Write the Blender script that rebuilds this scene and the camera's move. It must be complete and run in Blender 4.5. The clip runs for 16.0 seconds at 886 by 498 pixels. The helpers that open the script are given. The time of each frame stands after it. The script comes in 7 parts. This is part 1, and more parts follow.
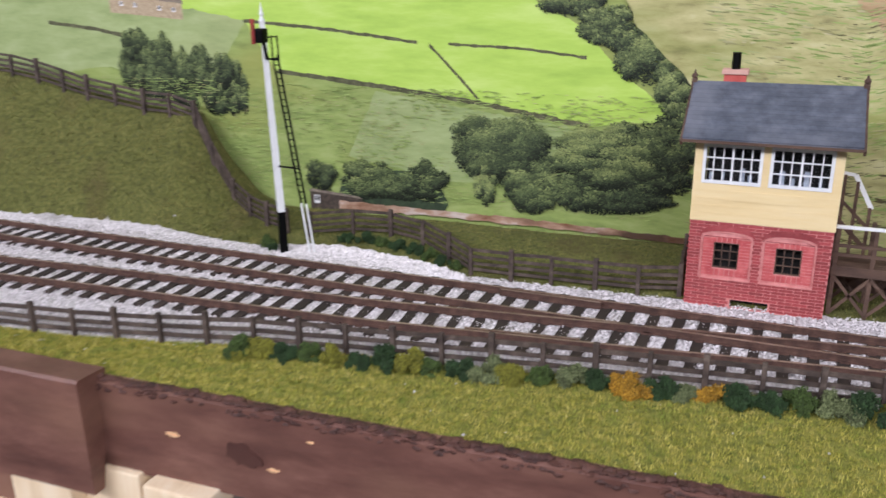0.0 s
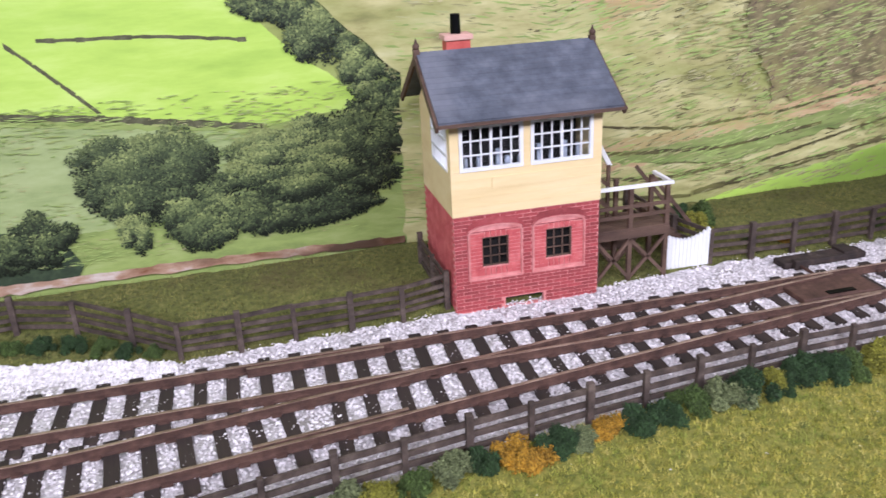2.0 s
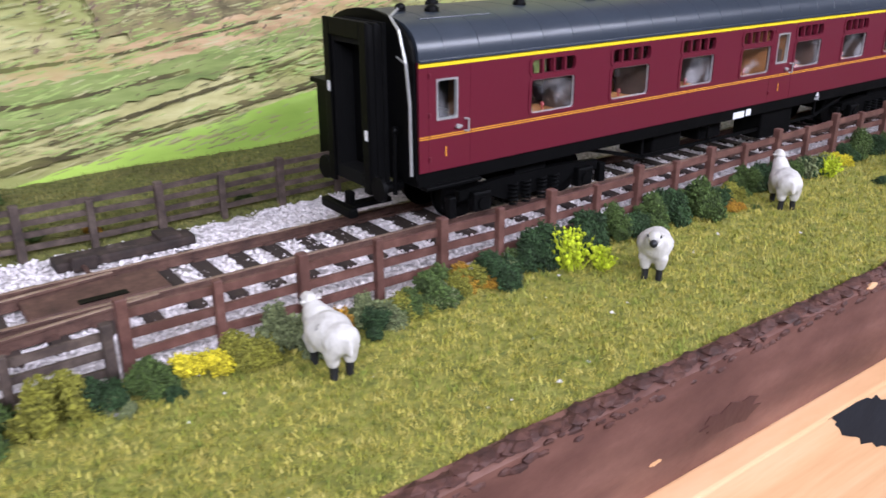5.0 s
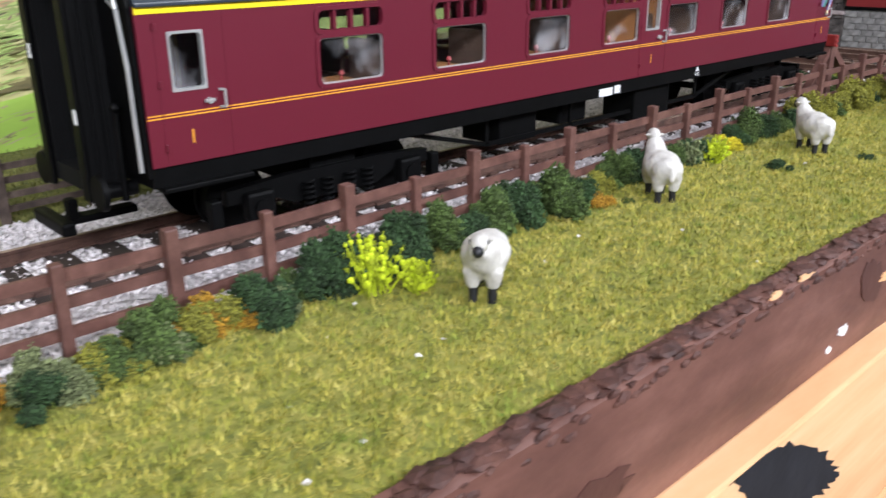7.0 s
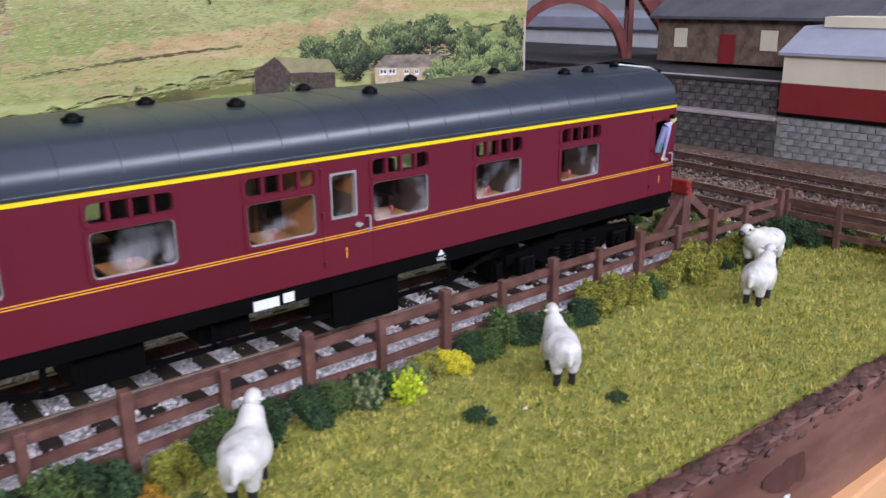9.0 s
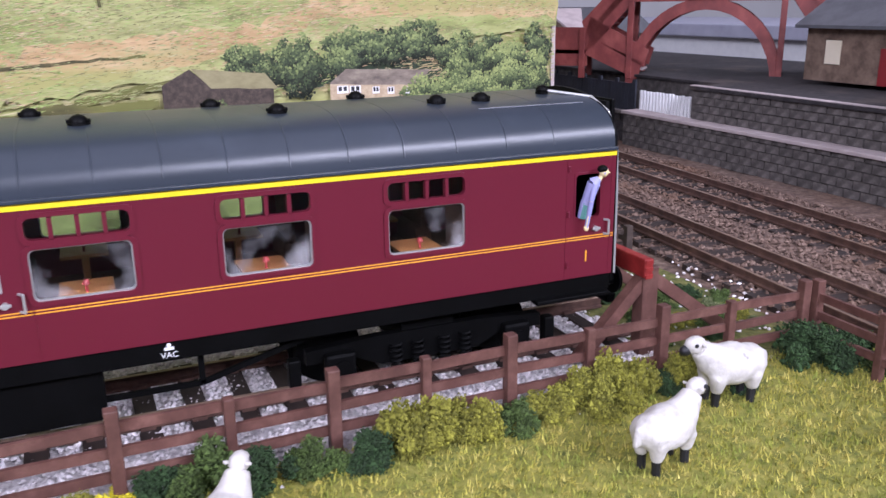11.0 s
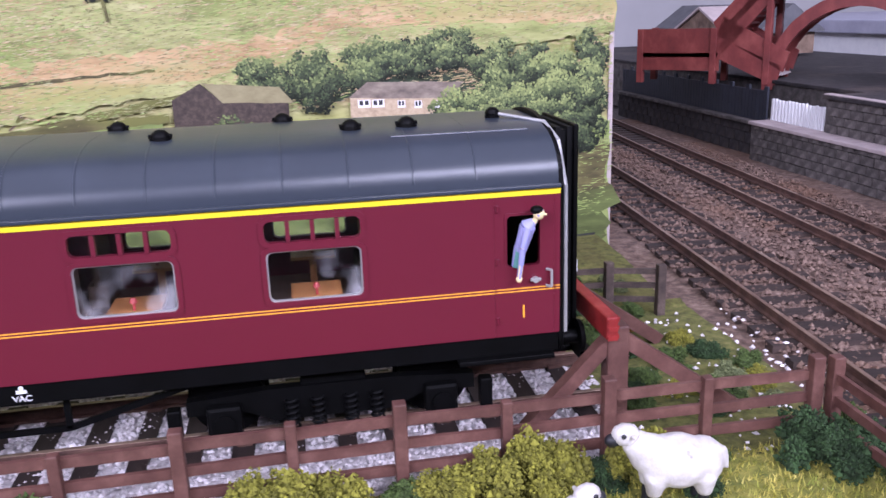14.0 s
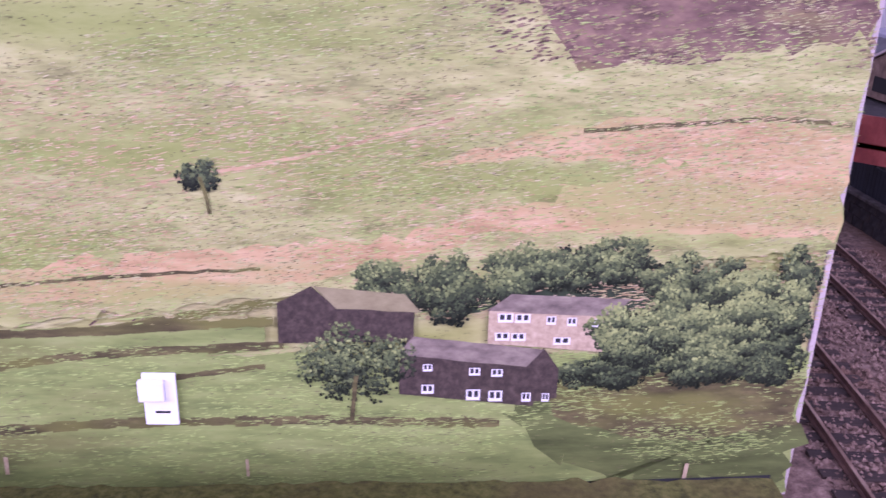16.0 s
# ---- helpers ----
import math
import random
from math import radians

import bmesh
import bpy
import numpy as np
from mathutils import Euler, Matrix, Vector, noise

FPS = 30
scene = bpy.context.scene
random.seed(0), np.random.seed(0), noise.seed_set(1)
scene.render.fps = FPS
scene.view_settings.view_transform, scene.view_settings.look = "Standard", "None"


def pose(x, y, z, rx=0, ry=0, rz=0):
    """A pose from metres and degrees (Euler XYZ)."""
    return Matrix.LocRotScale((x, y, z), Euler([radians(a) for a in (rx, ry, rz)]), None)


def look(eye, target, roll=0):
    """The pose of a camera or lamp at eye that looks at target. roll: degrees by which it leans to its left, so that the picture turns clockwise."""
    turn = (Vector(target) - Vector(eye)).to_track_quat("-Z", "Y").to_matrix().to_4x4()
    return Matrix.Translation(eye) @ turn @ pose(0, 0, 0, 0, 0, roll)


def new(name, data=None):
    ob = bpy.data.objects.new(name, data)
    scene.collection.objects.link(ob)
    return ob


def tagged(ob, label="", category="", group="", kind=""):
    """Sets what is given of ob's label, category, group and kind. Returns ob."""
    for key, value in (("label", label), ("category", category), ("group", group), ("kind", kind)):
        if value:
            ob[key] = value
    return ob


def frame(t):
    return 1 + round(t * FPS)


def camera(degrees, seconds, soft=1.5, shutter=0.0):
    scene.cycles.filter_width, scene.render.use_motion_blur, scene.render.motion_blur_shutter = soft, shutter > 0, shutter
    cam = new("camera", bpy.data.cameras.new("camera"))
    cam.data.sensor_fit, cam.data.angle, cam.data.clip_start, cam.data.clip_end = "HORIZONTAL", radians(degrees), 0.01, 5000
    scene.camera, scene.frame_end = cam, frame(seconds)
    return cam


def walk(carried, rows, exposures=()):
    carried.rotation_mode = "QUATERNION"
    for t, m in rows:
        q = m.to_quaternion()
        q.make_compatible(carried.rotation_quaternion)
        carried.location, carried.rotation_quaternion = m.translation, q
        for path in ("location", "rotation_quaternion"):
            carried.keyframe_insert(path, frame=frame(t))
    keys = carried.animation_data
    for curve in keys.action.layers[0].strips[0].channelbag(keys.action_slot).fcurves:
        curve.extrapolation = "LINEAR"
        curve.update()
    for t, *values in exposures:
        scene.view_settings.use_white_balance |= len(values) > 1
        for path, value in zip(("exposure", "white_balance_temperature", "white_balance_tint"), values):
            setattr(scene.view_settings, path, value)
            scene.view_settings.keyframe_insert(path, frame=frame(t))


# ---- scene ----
cam = camera(56.0, 16.0, 1.5, 0.25)
U = 0.02  # the path is written in steps of 20 mm
PATH=[
    (0, (0.843, 0.724, 5.52), (0.116, 2.474, 4.881), -0.7),
    (0.5, (-0.124, 3.099, 5.589), (-0.594, 4.913, 4.89), -2.0),
    (1, (-1.996, 4.29, 5.472), (-2.13, 6.145, 4.735), -3.1),
    (1.5, (-3.219, 4.147, 5.464), (-3.01, 5.989, 4.714), -3.3),
    (2, (-3.141, 4.045, 5.474), (-2.713, 5.848, 4.723), -2.8),
    (2.5, (-2.837, 4.214, 5.375), (-2.28, 5.983, 4.625), -2.2),
    (3, (-2.556, 4.48, 5.229), (-1.872, 6.205, 4.483), -1.7),
    (3.5, (-1.681, 4.62, 5.098), (-0.844, 6.28, 4.36), -1.1),
    (4, (-0.378, 4.853, 4.626), (0.575, 6.451, 3.893), -0.7),
    (4.5, (1.476, 5.23, 4.057), (2.497, 6.785, 3.321), -0.6),
    (4.7, (2.322, 5.397, 3.759), (3.382, 6.927, 3.027), -0.4),
    (6.8, (5.135, 6.937, 2.445), (6.405, 8.315, 1.748), -0.7),
    (7, (5.555, 6.777, 2.447), (6.843, 8.145, 1.762), -0.6),
    (7.5, (6.414, 6.576, 2.632), (7.731, 7.94, 1.994), -0.9),
    (8, (7.246, 6.465, 3.012), (8.568, 7.837, 2.404), -0.7),
    (8.5, (8.836, 6.586, 3.182), (10.129, 7.993, 2.591), -0.5),
    (9, (10.426, 6.245, 3.417), (11.65, 7.716, 2.834), -0.6),
    (9.5, (11.895, 5.946, 3.328), (13.034, 7.489, 2.761), -0.9),
    (9.7, (12.339, 5.822, 3.345), (13.431, 7.4, 2.781), -0.9),
    (11.8, (16.626, 7.087, 3.157), (17.211, 8.911, 2.583), -0.7),
    (12, (16.851, 7.201, 3.097), (17.397, 9.035, 2.518), -0.8),
    (12.5, (17.281, 7.252, 3.085), (17.72, 9.118, 2.515), -1.4),
    (13, (17.654, 7.149, 3.158), (18.027, 9.032, 2.599), -1.8),
    (13.5, (17.916, 7.045, 3.228), (18.26, 8.936, 2.675), -2.0),
    (14, (17.687, 6.784, 3.339), (18.016, 8.678, 2.788), -1.9),
    (14.5, (17.263, 6.358, 3.959), (17.572, 8.257, 3.412), -1.6),
    (15, (17.516, 7.875, 4.479), (17.754, 9.783, 3.928), -0.9),
    (15.5, (18.317, 9.342, 5.546), (18.412, 11.238, 4.915), -0.1),
    (16, (17.580, 9.702, 5.885), (17.662, 11.575, 5.190), 1.7),
]

walk(cam, [(t, look(U * Vector(eye), U * Vector(target), roll)) for t, eye, target, roll in PATH],
     [(0, -0.7, 6200, 16), (2, -0.4, 6000, 21), (4, -0.28, 5850, 22), (7.2, -0.05, 6200, 11), (8.6, -0.42, 5850, 16), (9.5, -0.3, 5900, 20), (12.5, 0.0, 5750, 30), (14.5, 0.03, 5700, 33), (15.2, -0.02, 5700, 40), (16, -0.14, 5530, 64)])

MM = 0.001
BASE = {}

# ---- light: ceiling tubes of the room, an added fill panel, with bounce from its walls ----
world = bpy.data.worlds.new("room_air")
scene.world = world
world.use_nodes = True
world.node_tree.nodes["Background"].inputs[0].default_value = (0.86, 0.92, 1.0, 1)
world.node_tree.nodes["Background"].inputs[1].default_value = 0.012


def tube_lamp(name, eye, target, length, width, watts, colour=(1.0, 0.97, 0.92)):
    data = bpy.data.lights.new(name, "AREA")
    data.shape, data.size, data.size_y, data.energy, data.color = "RECTANGLE", length, width, watts, colour
    ob = new(name, data)
    ob.matrix_world = look(eye, target)
    return ob


COOL = (0.93, 0.95, 1.0)
tube_lamp("ceiling_tube", (-0.75, -0.95, 0.80), (-0.1, 0.30, 0), 1.2, 0.18, 33, COOL)
tube_lamp("ceiling_tube", (0.95, -0.95, 0.80), (0.3, 0.30, 0), 1.2, 0.18, 33, COOL)
# weak soft fill from overhead, an added lamp without a known fixture
tube_lamp("fill_panel", (0.15, 0.05, 1.22), (0.15, 0.15, 0), 1.6, 1.2, 6, COOL)


# ---- materials ----
def pbr(name, stops, scale=300.0, rough=0.7, bump=0.0, bump_scale=None, patch=None, metal=0.0, vary=0.0, piece=False,
        stretch=(1, 1, 1), turn=0.0, coat=0.0, detail=6.0, spec=0.5):
    """A node material: a grain of several colours, patches at a larger scale, relief, and a change from piece to piece."""
    m = bpy.data.materials.new(name)
    m.use_nodes = True
    nt = m.node_tree
    n, l = nt.nodes, nt.links
    b = n["Principled BSDF"]
    b.inputs["Roughness"].default_value = rough
    b.inputs["Metallic"].default_value = metal
    b.inputs["Coat Weight"].default_value = coat
    b.inputs["Specular IOR Level"].default_value = spec
    tc, mp = n.new("ShaderNodeTexCoord"), n.new("ShaderNodeMapping")
    mp.inputs["Scale"].default_value = stretch
    mp.inputs["Rotation"].default_value = (0, radians(turn), 0)
    l.new(tc.outputs["Object"], mp.inputs["Vector"])
    grain = n.new("ShaderNodeTexNoise")
    grain.inputs["Scale"].default_value, grain.inputs["Detail"].default_value, grain.inputs["Roughness"].default_value = scale, detail, 0.65
    l.new(mp.outputs["Vector"], grain.inputs["Vector"])
    ramp = n.new("ShaderNodeValToRGB")
    els = ramp.color_ramp.elements
    while len(els) < len(stops):
        els.new(0.5)
    for i, c in enumerate(stops):
        els[i].position = 0.3 + 0.4 * i / max(1, len(stops) - 1)
        els[i].color = (*c, 1)
    l.new(grain.outputs["Fac"], ramp.inputs["Fac"])
    colour = ramp.outputs["Color"]
    if patch:
        big, cut, mix = n.new("ShaderNodeTexNoise"), n.new("ShaderNodeMapRange"), n.new("ShaderNodeMix")
        big.inputs["Scale"].default_value, big.inputs["Detail"].default_value = patch[0], 4.0
        l.new(mp.outputs["Vector"], big.inputs["Vector"])
        cut.inputs["From Min"].default_value, cut.inputs["From Max"].default_value = patch[2], patch[2] + 0.14
        cut.inputs["To Max"].default_value = patch[3]
        l.new(big.outputs["Fac"], cut.inputs["Value"])
        mix.data_type = "RGBA"
        l.new(cut.outputs["Result"], mix.inputs["Factor"])
        l.new(colour, mix.inputs["A"])
        mix.inputs["B"].default_value = (*patch[1], 1)
        colour = mix.outputs["Result"]
    if vary:
        hs, mr = n.new("ShaderNodeHueSaturation"), n.new("ShaderNodeMapRange")
        if piece:
            src = n.new("ShaderNodeObjectInfo").outputs["Random"]
        else:
            src = n.new("ShaderNodeNewGeometry").outputs["Random Per Island"]
        mr.inputs["To Min"].default_value, mr.inputs["To Max"].default_value = 1 - vary, 1 + vary
        l.new(src, mr.inputs["Value"])
        l.new(mr.outputs["Result"], hs.inputs["Value"])
        l.new(colour, hs.inputs["Color"])
        colour = hs.outputs["Color"]
    l.new(colour, b.inputs["Base Color"])
    if bump:
        bn, hn = n.new("ShaderNodeBump"), n.new("ShaderNodeTexNoise")
        hn.inputs["Scale"].default_value, hn.inputs["Detail"].default_value = bump_scale or scale, 6.0
        l.new(mp.outputs["Vector"], hn.inputs["Vector"])
        bn.inputs["Distance"].default_value, bn.inputs["Strength"].default_value = bump * MM, 0.8
        l.new(hn.outputs["Fac"], bn.inputs["Height"])
        l.new(bn.outputs["Normal"], b.inputs["Normal"])
    return m


def srgb(r, g, b, k=1.0):
    f = lambda c: (c / 255 / 12.92 if c < 11 else ((c / 255 + 0.055) / 1.055) ** 2.4) * k
    return (f(r), f(g), f(b))


BALLAST = pbr("ballast_chips", [srgb(168, 160, 160), srgb(218, 211, 212), srgb(240, 234, 235)], 700, 0.9, 0.5, 900, vary=0.2)
BALLAST_BED = pbr("ballast_bed", [srgb(136, 129, 127), srgb(198, 191, 191), srgb(228, 222, 222)], 900, 0.95, 0.6, 900, patch=(45, srgb(95, 90, 70), 0.56, 0.6))
TURF = pbr("dull_turf", [srgb(56, 58, 26), srgb(94, 96, 44), srgb(120, 116, 64)], 500, 0.95, 0.5, 700, patch=(30, srgb(88, 76, 42), 0.52, 0.6))
TURF_BLADE = pbr("dull_grass_blade", [srgb(72, 78, 34), srgb(110, 112, 52), srgb(142, 132, 74)], 90, 0.8, vary=0.35, patch=(28, srgb(112, 98, 52), 0.54, 0.5))
LAWN = pbr("bright_turf", [srgb(84, 92, 38), srgb(128, 128, 54), srgb(156, 148, 72)], 500, 0.95, 0.5, 700)
LAWN_BLADE = pbr("bright_grass_blade", [srgb(100, 114, 46), srgb(150, 148, 62), srgb(178, 166, 80), srgb(194, 182, 106)], 420, 0.8, vary=0.28, patch=(150, srgb(108, 130, 56), 0.52, 0.5), detail=3.0, spec=0.2)
EARTH = pbr("brown_earth", [srgb(66, 52, 46), srgb(108, 87, 76), srgb(146, 124, 110)], 420, 0.95, 0.7, 600, patch=(26, srgb(98, 70, 52), 0.5, 0.6))
FASCIA = pbr("brown_paint", [srgb(84, 54, 47), srgb(106, 71, 61), srgb(128, 90, 78)], 55, 0.5, 0.45, 160, patch=(20, srgb(140, 102, 84), 0.54, 0.55), stretch=(0.6, 1, 1.8))
FASCIA_SMEAR = pbr("dark_paint_smear", [srgb(70, 42, 37), srgb(84, 53, 46)], 90, 0.5, 0.3, 200)
NAVY = pbr("navy_boards", [srgb(20, 24, 34), srgb(34, 38, 50)], 120, 0.6, 0.1, 200, vary=0.2, piece=True)
TARMAC = pbr("dark_platform_surface", [srgb(30, 27, 28), srgb(46, 42, 43), srgb(62, 57, 58)], 240, 0.9, 0.3, 300, patch=(30, srgb(92, 80, 72), 0.55, 0.5))
FASCIA_TOP = pbr("brown_paint_rough", [srgb(48, 29, 25), srgb(78, 48, 40), srgb(104, 68, 56)], 260, 0.7, 0.8, 320)
PINE = pbr("raw_pine", [srgb(212, 160, 112), srgb(228, 178, 130), srgb(238, 194, 150)], 50, 0.6, 0.15, 90, stretch=(0.25, 1, 2.4), patch=(14, srgb(206, 150, 100), 0.52, 0.6))
PINE_PALE = pbr("pale_pine", [srgb(214, 188, 152), srgb(230, 206, 172), srgb(238, 220, 192)], 60, 0.6, 0.12, 90, stretch=(2.0, 1, 0.3))
BLACK_PAINT = pbr("black_paint_blot", [srgb(24, 26, 32), srgb(34, 36, 42)], 200, 0.45, 0.2)
RAIL_SIDE = pbr("rusty_rail", [srgb(62, 43, 37), srgb(86, 61, 52), srgb(106, 78, 66)], 300, 0.7, 0.1, metal=0.2)
RAIL_TOP = pbr("worn_rail_head", [srgb(104, 82, 70), srgb(138, 114, 98), srgb(168, 146, 128)], 120, 0.45, metal=0.4)
SLEEPER = pbr("painted_sleeper", [srgb(34, 26, 23), srgb(52, 40, 35), srgb(74, 59, 52)], 260, 0.8, 0.25, 400, vary=0.18, piece=True, patch=(160, srgb(150, 140, 132), 0.64, 0.6))
FENCE = pbr("brown_fence_plastic", [srgb(74, 46, 40), srgb(94, 62, 54), srgb(116, 82, 72)], 220, 0.55, 0.12, 300, vary=0.1, piece=True)
FENCE_OLD = pbr("weathered_fence", [srgb(48, 38, 34), srgb(74, 61, 54), srgb(104, 90, 80)], 240, 0.75, 0.15, 300, vary=0.15, piece=True)
MAROON = pbr("maroon_enamel", [srgb(93, 23, 39), srgb(98, 25, 42)], 14, 0.34, 0.02, 900, patch=(40, srgb(102, 29, 46), 0.6, 0.3))
ROOF = pbr("grey_coach_roof", [srgb(42, 49, 58), srgb(48, 55, 65)], 30, 0.33, 0.03, 600, patch=(70, srgb(56, 63, 73), 0.6, 0.5))
YELLOW = pbr("yellow_line", [srgb(232, 206, 20), srgb(238, 212, 28)], 60, 0.4)
ORANGE = pbr("gold_line", [srgb(220, 148, 40), srgb(228, 160, 52)], 60, 0.4)
BLACK = pbr("black_plastic", [srgb(4, 4, 4), srgb(8, 8, 9)], 160, 0.5, 0.05, 500, patch=(90, srgb(13, 12, 12), 0.62, 0.5), spec=0.1)
BLACK_DULL = pbr("matt_black_bellows", [srgb(5, 5, 6), srgb(9, 9, 10)], 160, 0.8, spec=0.2)
STEEL = pbr("pale_wire", [srgb(176, 176, 176), srgb(206, 206, 204)], 90, 0.35, metal=0.6)
WHITE = pbr("white_enamel", [srgb(220, 220, 222), srgb(234, 234, 234)], 120, 0.5)
SEAT = pbr("seat_moquette", [srgb(70, 52, 44), srgb(96, 74, 60)], 300, 0.9)
WOODEN = pbr("varnished_panel", [srgb(140, 92, 52), srgb(170, 118, 70)], 90, 0.5, stretch=(0.4, 1, 1))
CREAM = pbr("cream_boarding", [srgb(220, 194, 142), srgb(230, 206, 156), srgb(236, 215, 170)], 70, 0.6, 0.06, 200, stretch=(0.3, 1, 2), patch=(40, srgb(218, 194, 134), 0.58, 0.5))
MORTAR = pbr("pinkish_mortar", [srgb(192, 112, 108), srgb(208, 134, 130), srgb(224, 156, 150)], 300, 0.85, 0.15)
BRICK = pbr("red_brick", [srgb(132, 50, 52), srgb(158, 66, 68), srgb(184, 92, 92)], 200, 0.8, 0.15, 400, vary=0.22, piece=True, patch=(60, srgb(184, 100, 98), 0.56, 0.5))
BRICK_ARCH = pbr("bright_red_brick", [srgb(176, 72, 74), srgb(196, 92, 92), srgb(212, 116, 114)], 240, 0.8, 0.2, 500)
SLATE = pbr("slate_card_roof", [srgb(64, 69, 80), srgb(82, 87, 99), srgb(102, 106, 118)], 190, 0.6, 0.15, 300, patch=(60, srgb(116, 118, 128), 0.52, 0.6), vary=0.08, piece=True)
TIMBER = pbr("dark_timber", [srgb(62, 44, 36), srgb(88, 66, 54), srgb(108, 84, 70)], 180, 0.75, 0.12, 300, stretch=(0.4, 1, 1))
# near-black base colour that stands in for unlit rooms behind windows
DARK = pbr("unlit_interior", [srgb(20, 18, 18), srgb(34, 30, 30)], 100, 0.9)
CURTAIN = pbr("grey_blind", [srgb(120, 124, 136), srgb(170, 174, 184)], 120, 0.8)
CHIMNEY = pbr("chimney_brick", [srgb(176, 70, 62), srgb(204, 100, 90)], 260, 0.8, 0.2)
CAP = pbr("chimney_cap", [srgb(198, 150, 136), srgb(216, 172, 158)], 120, 0.8)
FLEECE = pbr("white_painted_fleece", [srgb(178, 173, 166), srgb(202, 198, 192), srgb(216, 212, 206)], 260, 0.6, 0.55, 420, patch=(380, srgb(70, 60, 56), 0.65, 0.9))
MUZZLE = pbr("black_painted_face", [srgb(22, 22, 26), srgb(40, 40, 44)], 200, 0.5)
BUSHES = [pbr("foam_" + nm, [srgb(*c, 0.55), srgb(*c), srgb(*c, 1.35)], 260, 0.95, 0.5, 500, vary=0.48) for nm, c in (
    ("deep_green", (44, 66, 34)), ("olive", (122, 120, 42)), ("mid_green", (70, 88, 40)), ("mustard", (160, 120, 34)),
    ("lime", (176, 190, 30)), ("grey_green", (104, 112, 74)), ("lemon", (204, 190, 40)))]
STONE = pbr("stone_wall_grey", [srgb(56, 52, 50), srgb(86, 80, 77), srgb(116, 110, 106)], 240, 0.85, 0.4, 260, vary=0.2, piece=True)
STONE_PALE = pbr("stone_wall_pale", [srgb(110, 108, 106), srgb(140, 138, 136), srgb(160, 158, 155)], 240, 0.85, 0.3, 260, vary=0.15, piece=True)
SANDSTONE = pbr("brown_sandstone", [srgb(80, 64, 54), srgb(112, 92, 78), srgb(136, 114, 98)], 180, 0.85, 0.3, 200)
LEDGE = pbr("pale_coping", [srgb(160, 146, 144), srgb(190, 176, 174)], 120, 0.7)
BRIDGE_RED = pbr("dark_red_ironwork", [srgb(92, 36, 34), srgb(118, 50, 46), srgb(140, 72, 64)], 80, 0.55, 0.1)
BUFFER_RED = pbr("red_buffer_beam", [srgb(112, 28, 26), srgb(142, 40, 36), srgb(170, 74, 62)], 160, 0.5)
GREY_ROOF = pbr("pale_grey_roof", [srgb(150, 150, 166), srgb(172, 172, 186)], 60, 0.5)
DIM_ROOF = pbr("dim_slate", [srgb(74, 74, 78), srgb(98, 98, 102)], 90, 0.7)
HUT_CREAM = pbr("hut_cream", [srgb(218, 206, 180), srgb(230, 218, 194)], 60, 0.6)
HUT_MAROON = pbr("hut_maroon", [srgb(122, 30, 34), srgb(138, 38, 40)], 60, 0.55)
PLASTER = pbr("room_plaster", [srgb(176, 176, 178), srgb(188, 188, 190)], 4, 0.9, 0.2, 60)
FLOORING = pbr("room_floor", [srgb(120, 108, 98), srgb(138, 124, 112)], 6, 0.8)
LAVENDER = pbr("lavender_figurine_paint", [srgb(140, 140, 190), srgb(164, 164, 206)], 120, 0.6)
TEAL = pbr("teal_figurine_paint", [srgb(84, 140, 136), srgb(110, 164, 158)], 120, 0.6)
SKIN_PAINT = pbr("buff_figurine_paint", [srgb(226, 206, 150), srgb(236, 216, 166)], 120, 0.6)

# glass: clear, fogged white in patches as glue leaves it
GLASS = bpy.data.materials.new("fogged_glazing")
GLASS.use_nodes = True
_n, _l = GLASS.node_tree.nodes, GLASS.node_tree.links
_b = _n["Principled BSDF"]
_b.inputs["Transmission Weight"].default_value, _b.inputs["Roughness"].default_value, _b.inputs["IOR"].default_value = 1.0, 0.04, 1.2
_fog, _tc, _no, _cut, _mix = _n.new("ShaderNodeBsdfDiffuse"), _n.new("ShaderNodeTexCoord"), _n.new("ShaderNodeTexNoise"), _n.new("ShaderNodeMapRange"), _n.new("ShaderNodeMixShader")
_fog.inputs["Color"].default_value = (*srgb(206, 204, 208), 1)
_no.inputs["Scale"].default_value, _no.inputs["Detail"].default_value = 110, 3
_cut.inputs["From Min"].default_value, _cut.inputs["From Max"].default_value, _cut.inputs["To Max"].default_value = 0.50, 0.80, 0.42
_l.new(_tc.outputs["Object"], _no.inputs["Vector"])
_l.new(_no.outputs["Fac"], _cut.inputs["Value"])
_xyz, _low, _fogged = _n.new("ShaderNodeSeparateXYZ"), _n.new("ShaderNodeMapRange"), _n.new("ShaderNodeMath")
_l.new(_tc.outputs["Object"], _xyz.inputs["Vector"])
_l.new(_xyz.outputs["Z"], _low.inputs["Value"])
_low.inputs["From Min"].default_value, _low.inputs["From Max"].default_value = 0.0272, 0.0325
_low.inputs["To Min"].default_value, _low.inputs["To Max"].default_value = 1.5, 0.35
_fogged.operation, _fogged.use_clamp = "MULTIPLY", True
_l.new(_cut.outputs["Result"], _fogged.inputs[0])
_l.new(_low.outputs["Result"], _fogged.inputs[1])
_l.new(_fogged.outputs["Value"], _mix.inputs["Fac"])
_l.new(_b.outputs["BSDF"], _mix.inputs[1])
_l.new(_fog.outputs["BSDF"], _mix.inputs[2])
_l.new(_mix.outputs["Shader"], _n["Material Output"].inputs["Surface"])
CLEAR = pbr("clear_glazing", [(0.9, 0.95, 1.0), (0.95, 0.98, 1.0)], 20, 0.03)
CLEAR.node_tree.nodes["Principled BSDF"].inputs["Transmission Weight"].default_value = 1.0
CLEAR.node_tree.nodes["Principled BSDF"].inputs["IOR"].default_value = 1.25


